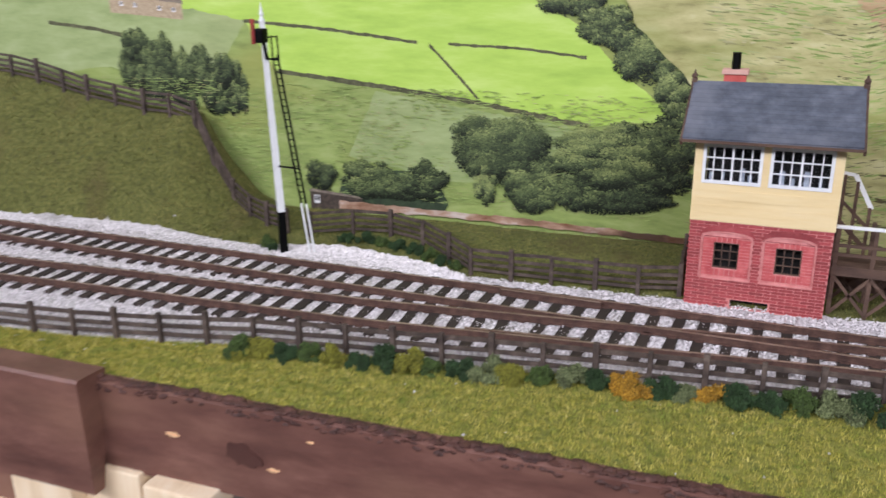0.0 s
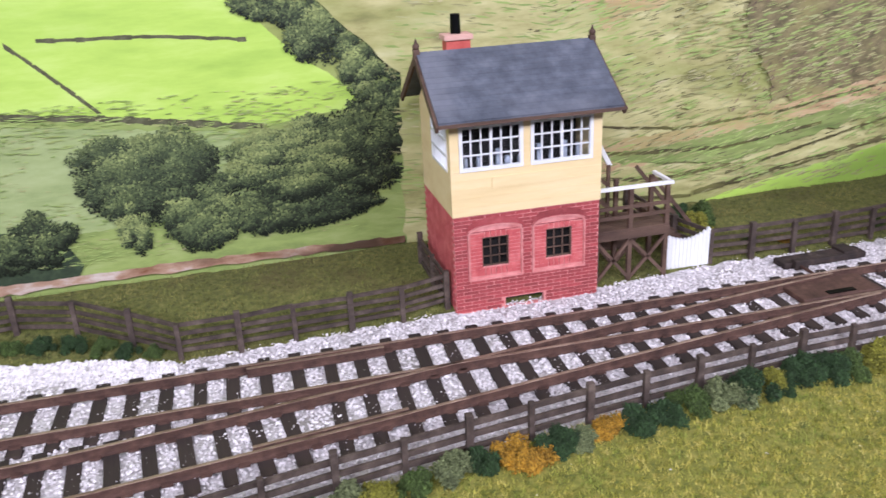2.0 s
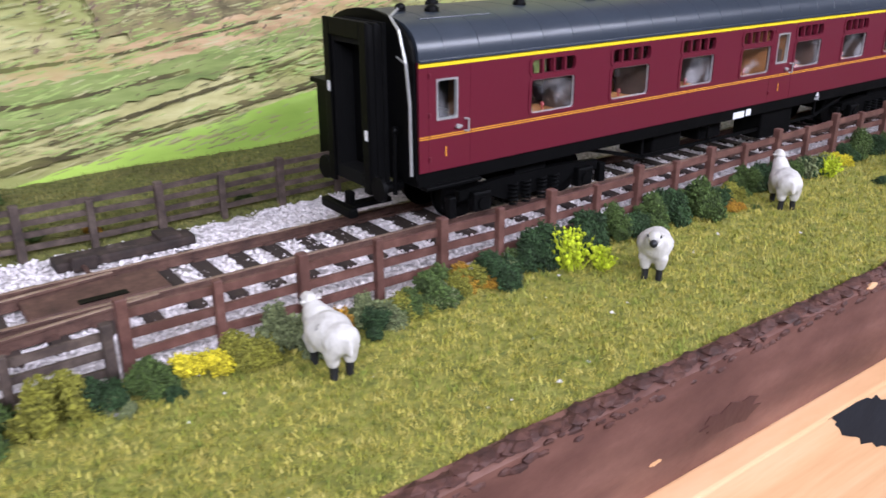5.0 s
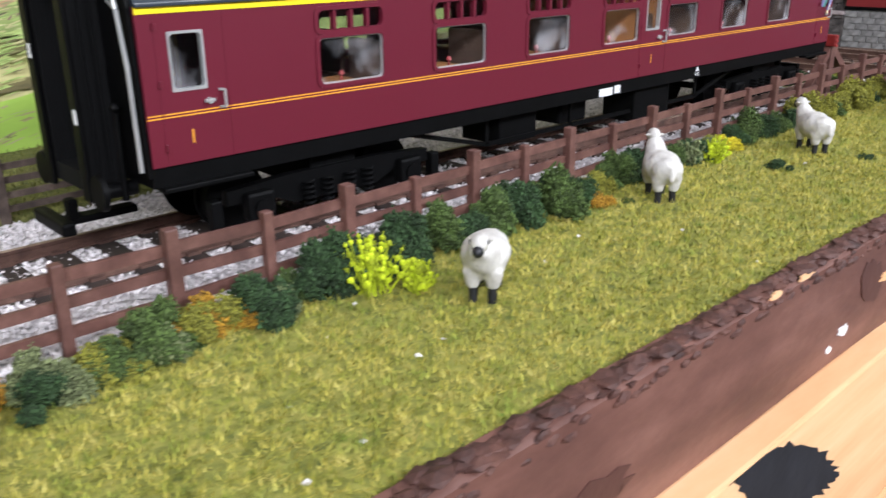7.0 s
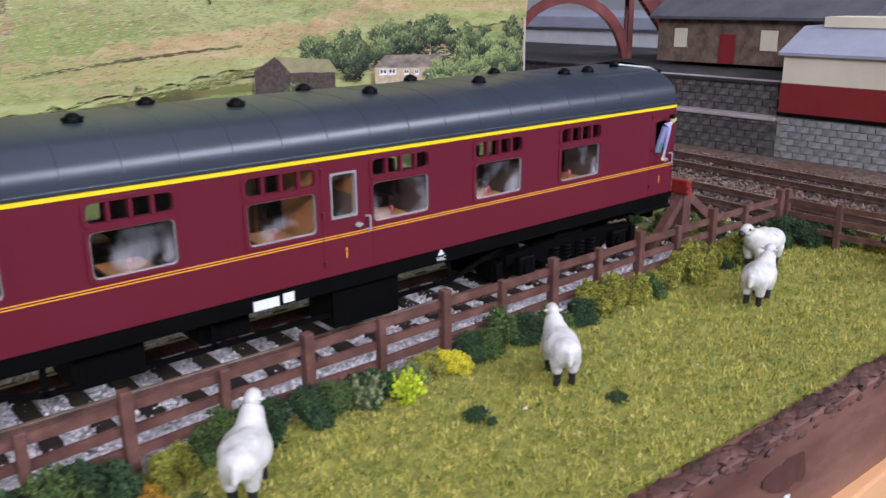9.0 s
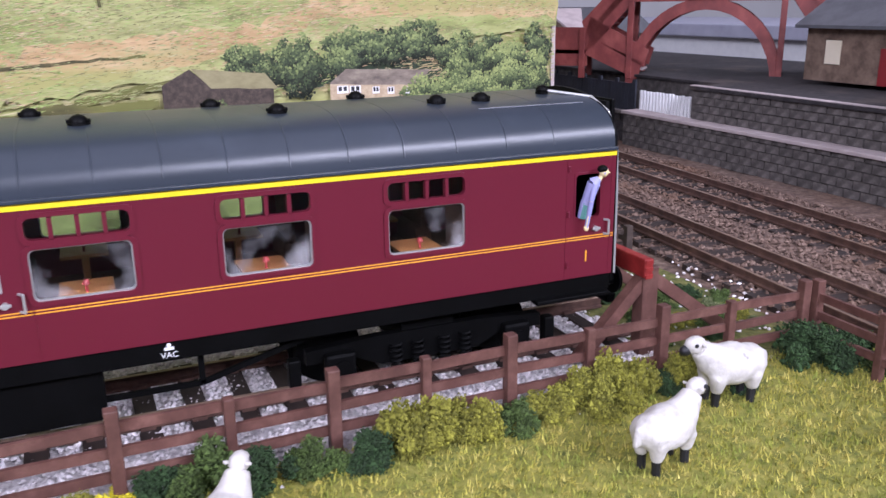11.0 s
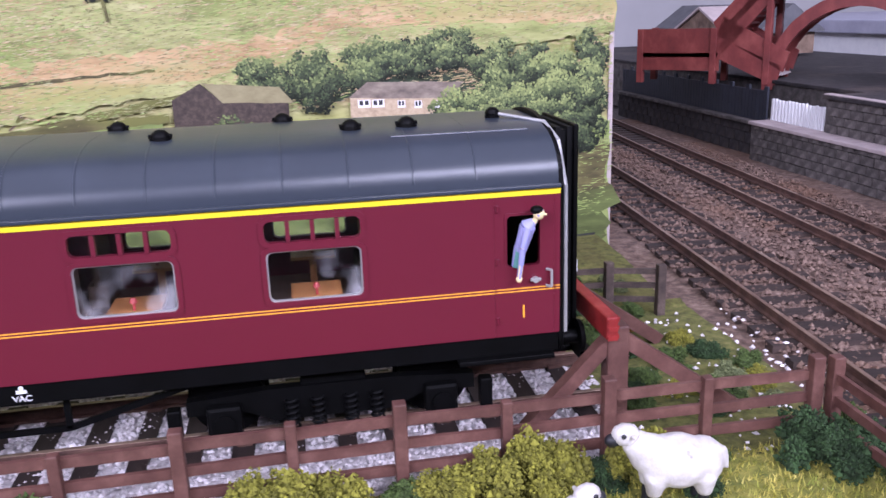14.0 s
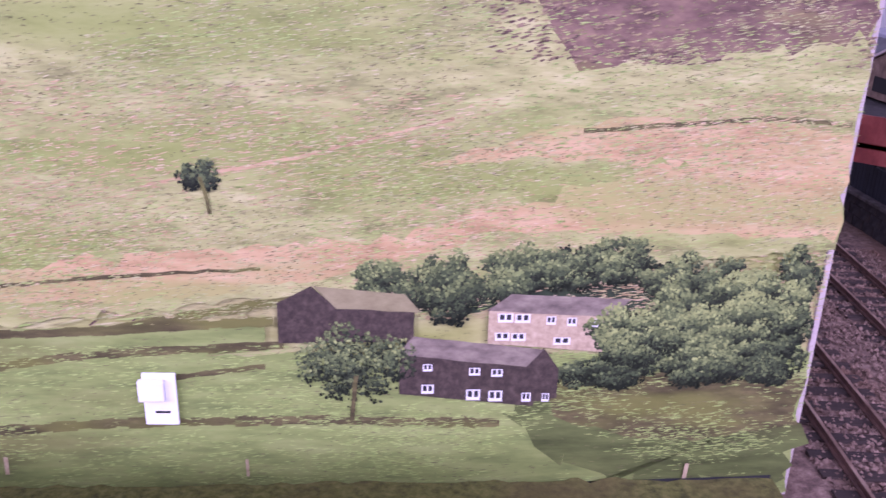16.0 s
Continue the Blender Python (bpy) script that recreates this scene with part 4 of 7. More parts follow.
def rail(thing, pts):
    bm = bmesh.new()
    sweep(bm, pts, RAIL_SECTION)
    r = part("rail", bm, RAIL_SIDE, thing)
    bm = bmesh.new()
    sweep(bm, pts, HEAD)
    part("rail_head", bm, RAIL_TOP, r, "worn brighter running surface")


def sleeper_mesh(w=3.3):
    bm = bmesh.new()
    box(bm, -w / 2, w / 2, -0.5, 0.5, -1.4, 0.42, 0.0)
    for f in bm.faces:
        if f.normal.z > 0.9:
            top = f
    bmesh.ops.inset_region(bm, faces=[top], thickness=0.0)
    return mesh_of("sleeper", bm, SLEEPER, Vector())


SLEEPER_MESH = sleeper_mesh()


def sleeper(thing, x, y0, y1, turn=0.0):
    ob = new("sleeper", SLEEPER_MESH)
    ob.parent = thing
    b = BASE[thing]
    ob.matrix_basis = pose((x - b.x) * MM, ((y0 + y1) / 2 - b.y) * MM, (random.uniform(-0.08, 0.06) - b.z) * MM, 0, 0, turn) @ Matrix.Diagonal((random.uniform(0.92, 1.08), y1 - y0, 1, 1))


def chair(bm, x, y):
    box(bm, x - 1.2, x + 1.2, y - 1.7, y + 1.7, 0.3, 0.95)


MAIN = root("railway_track", (0, TRACK_Y, 0), "rusty straight track on dark brown sleepers with pale ballast", "track")
g = 8.25
rail(MAIN, [(x, TRACK_Y + g) for x in range(-420, 409, 12)])
rail(MAIN, [(x, TRACK_Y - g) for x in [*range(-420, 409, 12)]])
xs = np.arange(-416, 402, 8.15)
for x in xs:
    x = float(x) + random.uniform(-0.25, 0.25)
    if -52 < x < 112:
        sleeper(MAIN, x, branch_y(x) - 14.5 - 0.5 * random.random(), TRACK_Y + 14.5 + 0.6 * random.random(), -1.5)
    else:
        sleeper(MAIN, x, TRACK_Y - (14.5 if x > 0 else 12.6), TRACK_Y + 14.5 + 0.5 * random.random(), random.uniform(-0.8, 0.8))
bm = bmesh.new()
for x in xs:
    for y in (TRACK_Y + g, TRACK_Y - g):
        chair(bm, x, y)
part("rail_chair", bm, RAIL_SIDE, MAIN, "small rail chairs")

BRANCH_TRACK = root("railway_turnout", (-100, branch_y(-100), 0), "rusty turnout and diverging track on brown sleepers", "track")
near = [(x, branch_y(x) - g) for x in range(-420, 112, 6)]
rail(BRANCH_TRACK, near)
rail(BRANCH_TRACK, [(x, branch_y(x) + g) for x in range(-420, 94, 6)] + [(104, TRACK_Y + g - 1.5)])
rail(BRANCH_TRACK, [(x, TRACK_Y + g - 1.9) for x in range(-70, -30, 6)])
rail(BRANCH_TRACK, [(x, branch_y(x) - g + 1.9) for x in range(-70, -30, 6)])
for x in np.arange(-416, -54, 7.9):
    y = branch_y(float(x))
    turn = math.degrees(math.atan((branch_y(float(x) + 4) - branch_y(float(x) - 4)) / 8))
    sleeper(BRANCH_TRACK, float(x), y - 14.6, min(y + 14.6, TRACK_Y - 12.9), turn)
bm = bmesh.new()
for x in np.arange(-416, 112, 8):
    for s in (-g, g):
        chair(bm, x, branch_y(float(x)) + s)
part("rail_chair", bm, RAIL_SIDE, BRANCH_TRACK, "small rail chairs")


def point_motor():
    thing = root("point_motor", (100, 272, 0), "brown painted point motor cover between the rails", "point motor")
    bm = bmesh.new()
    box(bm, 86, 112, 264.5, 276, 0.2, 1.9, 0.4)
    part("cover", bm, RAIL_SIDE, thing)
    bm = bmesh.new()
    box(bm, 95, 104, 265.5, 267.5, 1.88, 2.15)
    part("slot", bm, BLACK, thing)
    bm = bmesh.new()
    box(bm, 96, 126, 288, 294, 0, 2.2, 0.6)
    box(bm, 99, 104, 286.5, 289, 0, 3.2, 0.4)
    box(bm, 118, 123, 288.5, 295, 0.3, 3.0, 0.5)
    part("housing", bm, SLEEPER, thing, "dull brown motor housing beside the rail")
    bm = bmesh.new()
    rod(bm, (101, 276, 1.2), (101, 288, 1.2), 0.5)
    part("drive_rod", bm, RAIL_SIDE, thing)


point_motor()


def signal():
    x, y = -169.5, 291.5
    thing = root("railway_signal", (x, y, 0), "white tapered semaphore signal post with black ladder", "signal")
    bm = bmesh.new()
    rod(bm, (x, y, -1), (x, y, 17), 2.2, 2.0, 4)
    part("post_base", bm, BLACK, thing, "black painted post foot")
    bm = bmesh.new()
    rod(bm, (x, y, 17), (x - 2.2, y, 92), 1.95, 1.25, 4)
    part("post", bm, WHITE, thing)
    bm = bmesh.new()
    rod(bm, (x - 2.2, y, 92), (x - 2.2, y, 94), 1.3, 0.5, 8)
    ball(bm, (x - 2.2, y, 94.6), 0.9)
    rod(bm, (x - 2.2, y, 95), (x - 2.3, y, 99), 0.7, 0.1, 8)
    part("finial", bm, WHITE, thing)
    bm = bmesh.new()
    box(bm, x - 6.6, x - 5.0, y - 1.6, y - 0.8, 83.5, 93, 0.2)
    part("spectacle_arm", bm, BUFFER_RED, thing, "dull red and green glass spectacle plate")
    bm = bmesh.new()
    box(bm, x - 4.4, x - 0.6, y - 2.6, y + 1.4, 84, 89.5, 0.7)
    rod(bm, (x - 1.4, y - 1, 84), (x - 0.4, y - 1, 78), 0.7)
    part("lamp", bm, BLACK, thing)
    lean = lambda z: (x + 15.5 - (z - 5) * 0.145, y - 1.5)
    for s in (0.0, 2.3):
        bm = bmesh.new()
        a, b = lean(5), lean(22)
        rod(bm, (a[0] - s, a[1], 2), (b[0] - s, b[1], 22), 0.42)
        part("ladder_foot", bm, WHITE, thing, "white ladder foot")
        bm = bmesh.new()
        c = lean(80)
        rod(bm, (b[0] - s, b[1], 22), (c[0] - s, c[1], 80), 0.42)
        part("ladder_stile", bm, BLACK, thing)
    bm = bmesh.new()
    for z in np.arange(24, 80, 2.6):
        a = lean(z)
        rod(bm, (a[0], a[1], z), (a[0] - 2.3, a[1], z), 0.22, None, 6)
    part("ladder_rungs", bm, BLACK, thing)
    for z in (36, 78):
        bm = bmesh.new()
        a = lean(z)
        rod(bm, (a[0], a[1], z), (x - 1, y, z), 0.4)
        part("ladder_stay", bm, BLACK, thing)
    bm = bmesh.new()
    for s in (0, 2.6):
        rod(bm, (x + 5.2 - s, y - 1.5, 78), (x + 4.9 - s, y - 1.5, 87), 0.3)
    rod(bm, (x + 5.2, y - 1.5, 86.6), (x - 0.5, y - 1, 86.2), 0.25)
    part("platform_rail", bm, BLACK, thing)


signal()


def fence(label, group, posts, rails, mat, post_w=1.9, height=13.5, rail_h=1.5, every=1, name="post_and_rail_fence"):
    """A low wooden fence along (x, y, ground) points."""
    thing = root(name, posts[0], label, "fence", group)
    for i, (x, y, z) in enumerate(posts):
        k = 1.0 if i % every == 0 else 0.82
        h = height * (1.06 if i % every == 0 else 0.96) + random.uniform(-0.3, 0.4)
        bm = bmesh.new()
        box(bm, x - post_w / 2 * k, x + post_w / 2 * k, y - post_w / 2 * k, y + post_w / 2 * k, z - 1.5, z + h, 0.22)
        part("post", bm, mat, thing)
    for r in rails:
        for a, b in zip(posts, posts[1:]):
            bm = bmesh.new()
            sag = random.uniform(-0.25, 0.25)
            beam(bm, (a[0], a[1] + 0.5, a[2] + r * height + sag), (b[0], b[1] + 0.5, b[2] + r * height + random.uniform(-0.25, 0.25)), 0.75, rail_h)
            part("rail", bm, mat, thing)
    return thing


def along(table, x0, x1, step, z=0.0):
    return [(float(x), lerp(table, float(x)), z) for x in np.arange(x0, x1 + 0.1, step)]


POST_X = [(0, 94.6), (3, 141), (6, 185), (10, 242.5), (16, 335), (18, 365), (21, 411)]
fence("brown plastic post and rail fence between lawn and track", "lineside fences", [(x, lerp(FENCE_LINE, x), 0.3) for x in (lerp(POST_X, float(i)) for i in range(22))] + [(428.5, 240, 0.3)], (0.3, 0.57, 0.84), FENCE, height=13.6, every=2)
fence("weathered brown post and rail fence along the lawn", "lineside fences", along(FENCE_LINE, -346, 92, 14.6, 0.3), (0.25, 0.52, 0.82), FENCE_OLD, 1.7, 10.4, 1.3, 2)
fence("brown plastic post and rail fence closing the lawn", "lineside fences", [(431.5, 239.5, 0.3), (431, 224, 0.3), (432, 208, 0.3), (433.5, 192, 0.3)], (0.3, 0.57, 0.84), FENCE, height=13.6, every=2)
back = [(-166, 307, 2), (-150, 316, 2.5), (-133, 318, 2.5), (-116, 313, 2), (-100, 302, 1), (-87, 291.5, 0.4), (-71, 291.5, 0.4), (-56, 292.5, 0.4), (-40, 293.2, 0.4), (-25, 294, 0.4), (-11, 297, 0.8), (-12, 310, 2), (-12.5, 324, 3)]
fence("dark weathered four-rail fence behind the ballast", "boundary fences", back, (0.2, 0.42, 0.65, 0.9), FENCE_OLD, 1.7, 11.0, 1.1, 2)
hill = [(float(x), 328.5, lerp(HILL, float(x)) + 3) for x in (-400, -384, -367, -349, -332, -316, -301, -284, -267, -252, -238)] + [(-228, 326, 24), (-215, 322, 8), (-203, 317, 3.5), (-190, 311, 2.5), (-178, 308, 2)]
fence("dark weathered four-rail fence climbing over the bank", "boundary fences", hill, (0.2, 0.42, 0.65, 0.9), FENCE_OLD, 1.9, 11.5, 1.1, 2)
side = [(66, 338, 4), (68, 326, 3), (71, 313, 1.8), (77.5, 301, 0.6), (92, 300.2, 0.4), (107, 299.6, 0.4), (122.5, 300, 0.4), (138, 301, 0.4), (154, 302, 0.4), (171, 303, 0.4), (186, 304, 0.4)]
fence("dark weathered four-rail fence along the ballast edge", "boundary fences", side, (0.2, 0.44, 0.68, 0.92), FENCE_OLD, 1.9, 11.5, 1.2, 2)


def gate():
    thing = root("picket_gate", (69, 301, 0), "small white scalloped picket gate by the signal box steps", "gate")
    rng = np.linspace(61.5, 76.3, 12)
    for i, x in enumerate(rng):
        k = i / 11
        top = 12.2 - 2.2 * math.sin(math.pi * min(1, k * 1.05)) if k < 0.95 else 12.8
        bm = bmesh.new()
        bar_xz(bm, [(x - 0.62, 0.2), (x + 0.62, 0.2), (x + 0.62, top - 0.5), (x, top + 0.3), (x - 0.62, top - 0.5)], 300.4, 301.2)
        part("picket", bm, WHITE, thing)
    for z in (3, 8.2):
        bm = bmesh.new()
        box(bm, 61, 77, 301.2, 302, z - 0.6, z + 0.6)
        part("cross_rail", bm, WHITE, thing)


gate()


# ---- the coach ----
CX0, CX1, CY0, CY1 = 161.8, 391.6, 251.0, 288.4
CYM = (CY0 + CY1) / 2
COACH = root("railway_coach", ((CX0 + CX1) / 2, CYM, 0), "maroon model railway coach with grey roof on the siding", "coach")
BIG = [192.2 + 26 * i for i in range(7)]
DOORS = [(166.3, 171.6), (287.2, 292.6), (383.2, 388.6)]


def coach_side(y_out, y_in, name):
    holes = [(x, x + 13.9, 27.1, 35.0) for x in BIG] + [(x, x + 13.9, 35.9, 39.4) for x in BIG] + [(a, b, 29.4, 37.6) for a, b in DOORS]
    bm = bmesh.new()
    pierced(bm, CX0, CX1, 18.5, 41.4, min(y_out, y_in), max(y_out, y_in), holes)
    side = part(name, bm, MAROON, COACH)
    out = -1 if y_out < y_in else 1
    ya, yb = y_out + out * 0.22, y_out - out * 0.9
    for x in BIG:
        bm = bmesh.new()
        ring_xz(bm, rounded(x - 0.55, x + 14.45, 26.6, 35.4, 1.4), rounded(x + 0.2, x + 13.7, 27.3, 34.8, 0.9), yb, ya)
        ring_xz(bm, rounded(x - 0.55, x + 14.45, 35.4, 39.9, 1.3), rounded(x + 0.2, x + 13.7, 36.1, 39.2, 0.9), yb, ya)
        for k in range(1, 4):
            u = x + 13.9 * k / 4
            box(bm, u - 0.3, u + 0.3, min(ya, yb), max(ya, yb), 36.0, 39.1)
        fr = part("window_frame", bm, MAROON, side)
        bm = bmesh.new()
        ring_xz(bm, rounded(x + 0.2, x + 13.7, 27.3, 34.8, 0.9), rounded(x + 0.42, x + 13.48, 27.5, 34.6, 0.8), y_out - out * 0.55, y_out - out * 0.1)
        part("bright_rim", bm, STEEL, side, "pale metal window rim")
    for x in BIG:
        bm = bmesh.new()
        box(bm, x + 0.2, x + 13.7, *sorted((y_out - out * 0.62, y_out - out * 0.9)), 27.2, 34.9)
        p = part("pane", bm, GLASS, side, "fogged window pane")
        p.visible_shadow = False
        bm = bmesh.new()
        box(bm, x + 0.2, x + 13.7, *sorted((y_out - out * 0.62, y_out - out * 0.9)), 36.0, 39.3)
        p = part("ventilator_pane", bm, CLEAR, side)
        p.visible_shadow = False
    for i, (a, b) in enumerate(DOORS):
        bm = bmesh.new()
        ring_xz(bm, rounded(a - 0.15, b + 0.15, 29.2, 37.8, 0.2), rounded(a + 0.18, b - 0.18, 29.6, 37.4, 0.7), yb, y_out + out * 0.12)
        part("door_window_frame", bm, MAROON if i == 2 else STEEL, side, "" if i == 2 else "pale metal window rim")
        if i < 2:
            bm = bmesh.new()
            box(bm, a + 0.1, b - 0.1, *sorted((y_out - out * 0.6, y_out - out * 0.85)), 29.6, 37.4)
            p = part("pane", bm, GLASS, side, "fogged window pane")
            p.visible_shadow = False
        bm = bmesh.new()
        x0, x1 = (a - 2.0, b + 3.6) if i < 2 else (a - 1.6, b + 2.2)
        for u in (x0, x1):
            box(bm, u - 0.12, u + 0.12, *sorted((y_out, y_out + out * 0.06)), 18.7, 40.4)
        part("door_seam", bm, MAROON, side)
        bm = bmesh.new()
        hx = x0 + 0.3 if i == 2 else x0
        for z in (21.2, 30.5, 38.6):
            rod(bm, (hx, y_out + out * 0.15, z - 0.5), (hx, y_out + out * 0.15, z + 0.5), 0.28, None, 6)
        part("hinge", bm, MAROON, side)
        bm = bmesh.new()
        h = b + (2.6 if i < 2 else 1.5)
        rod(bm, (h, y_out + out * 0.7, 26.2), (h, y_out + out * 0.7, 28.8), 0.22, None, 6)
        for z in (26.2, 28.8):
            rod(bm, (h - 0.6, y_out, z), (h, y_out + out * 0.7, z), 0.22, None, 6)
        part("grab_handle", bm, STEEL, side, "bright metal grab handle")
        bm = bmesh.new()
        rod(bm, (h - 3.2, y_out + out * 0.4, 27.4), (h - 1.6, y_out + out * 0.4, 27.4), 0.28, None, 6)
        rod(bm, (h - 2.4, y_out, 27.4), (h - 2.4, y_out + out * 0.6, 27.4), 0.5, None, 8)
        part("door_handle", bm, STEEL, side, "bright metal door handle")
    bm = bmesh.new()
    box(bm, CX0, CX1, *sorted((y_out, y_out + out * 0.1)), 40.35, 41.4)
    part("cantrail_line", bm, YELLOW, side, "bright yellow cantrail stripe")
    for z in (25.65, 26.1):
        bm = bmesh.new()
        box(bm, CX0, CX1, *sorted((y_out, y_out + out * 0.06)), z - 0.1, z + 0.1)
        part("waist_line", bm, ORANGE, side, "thin gold waist stripe")
    return side


NEAR_SIDE = coach_side(CY0, CY0 + 1.1, "side_panel")
FAR_SIDE = coach_side(CY1, CY1 - 1.1, "side_panel")


def lettering(text, x, y, z, size, mat, parent, label):
    c = bpy.data.curves.new("lettering", "FONT")
    c.body, c.size, c.extrude, c.align_x = text, size * MM, 0.00002, "CENTER"
    c.materials.append(mat)
    ob = new("lettering", c)
    ob.parent = parent
    ob.matrix_basis = pose(*((Vector((x, y, z)) - BASE[parent]) * MM), 90, 0, 0)
    tagged(ob, label)


for x in (168.6, 290.0, 385.9):
    lettering("1", x, CY0 - 0.06, 21.4, 3.0, ORANGE, NEAR_SIDE, "gold numeral for the class")
lettering("VAC", 313.3, CY0 + 0.44, 15.8, 1.3, WHITE, NEAR_SIDE, "white lettering on the frame")
bm = bmesh.new()
box(bm, 312.6, 314.0, CY0 + 0.4, CY0 + 0.5, 17.0, 17.5)
rod(bm, (313.3, CY0 + 0.4, 17.8), (313.3, CY0 + 0.5, 17.8), 0.35)
part("white_mark", bm, WHITE, NEAR_SIDE, "white symbol")


def coach_roof():
    section = []
    for i in range(25):
        a = math.pi * i / 24
        c, s = math.cos(a), math.sin(a)
        section.append((CYM - 18.5 * (abs(c) ** 0.62) * (1 if c > 0 else -1), 41.4 + 8.6 * (s ** 0.82)))
    bm = bmesh.new()
    rows = [[bm.verts.new((x, y, z)) for y, z in section] for x in (CX0 + 0.2, (CX0 + CX1) / 2, CX1 - 0.2)]
    for r, s in zip(rows, rows[1:]):
        for j in range(24):
            bm.faces.new((r[j], r[j + 1], s[j + 1], s[j]))
    bm.faces.new(rows[0])
    bm.faces.new(rows[-1][::-1])
    roof = part("roof", bm, ROOF, COACH, "", 40)
    for x in np.arange(168.6, CX1 - 4, 9.15):
        bm = bmesh.new()
        pr = [[bm.verts.new((x + o, CYM + (y - CYM) * k, 41.4 + (z - 41.4) * k)) for y, z in section[1:-1]] for o, k in ((-0.16, 0.999), (-0.08, 1.006), (0.08, 1.006), (0.16, 0.999))]
        for r, s in zip(pr, pr[1:]):
            for j in range(len(r) - 1):
                bm.faces.new((r[j], r[j + 1], s[j + 1], s[j]))
        part("roof_rib", bm, ROOF, roof, "", 40)
    for y in (CY0 - 0.25, CY1 + 0.25):
        bm = bmesh.new()
        box(bm, CX0, CX1, y - 0.35, y + 0.35, 41.3, 41.9, 0.15)
        part("gutter", bm, ROOF, roof)
    for x, y in [(x, 263.2) for x in (174, 199, 222, 248, 276, 305, 334.4, 362.2, 370.8)] + [(x, 277) for x in (184, 211, 238, 265, 298, 326, 352)]:
        z = 41.4 + 8.6 * (max(0.0, 1 - (abs(y - CYM) / 18.5) ** 3.2)) ** 0.41
        bm = bmesh.new()
        rod(bm, (x, y, z - 0.8), (x, y, z + 0.25), 1.7, 1.6, 16)
        ball(bm, (x, y, z + 0.25), 1.45, (1, 1, 0.85), 2)
        box(bm, x - 1.7, x + 1.7, y - 0.35, y + 0.35, z + 0.2, z + 0.75, 0.1)
        part("roof_vent", bm, BLACK, roof, "small black domed roof ventilator", 50)
    for x0, x1 in ((CX0 + 5, CX0 + 24), (CX1 - 24, CX1 - 3)):
        bm = bmesh.new()
        box(bm, x0, x1, 257.6, 258.5, 48.6, 49.25, 0.2)
        part("rain_strip", bm, ROOF, roof)
    return roof


coach_roof()


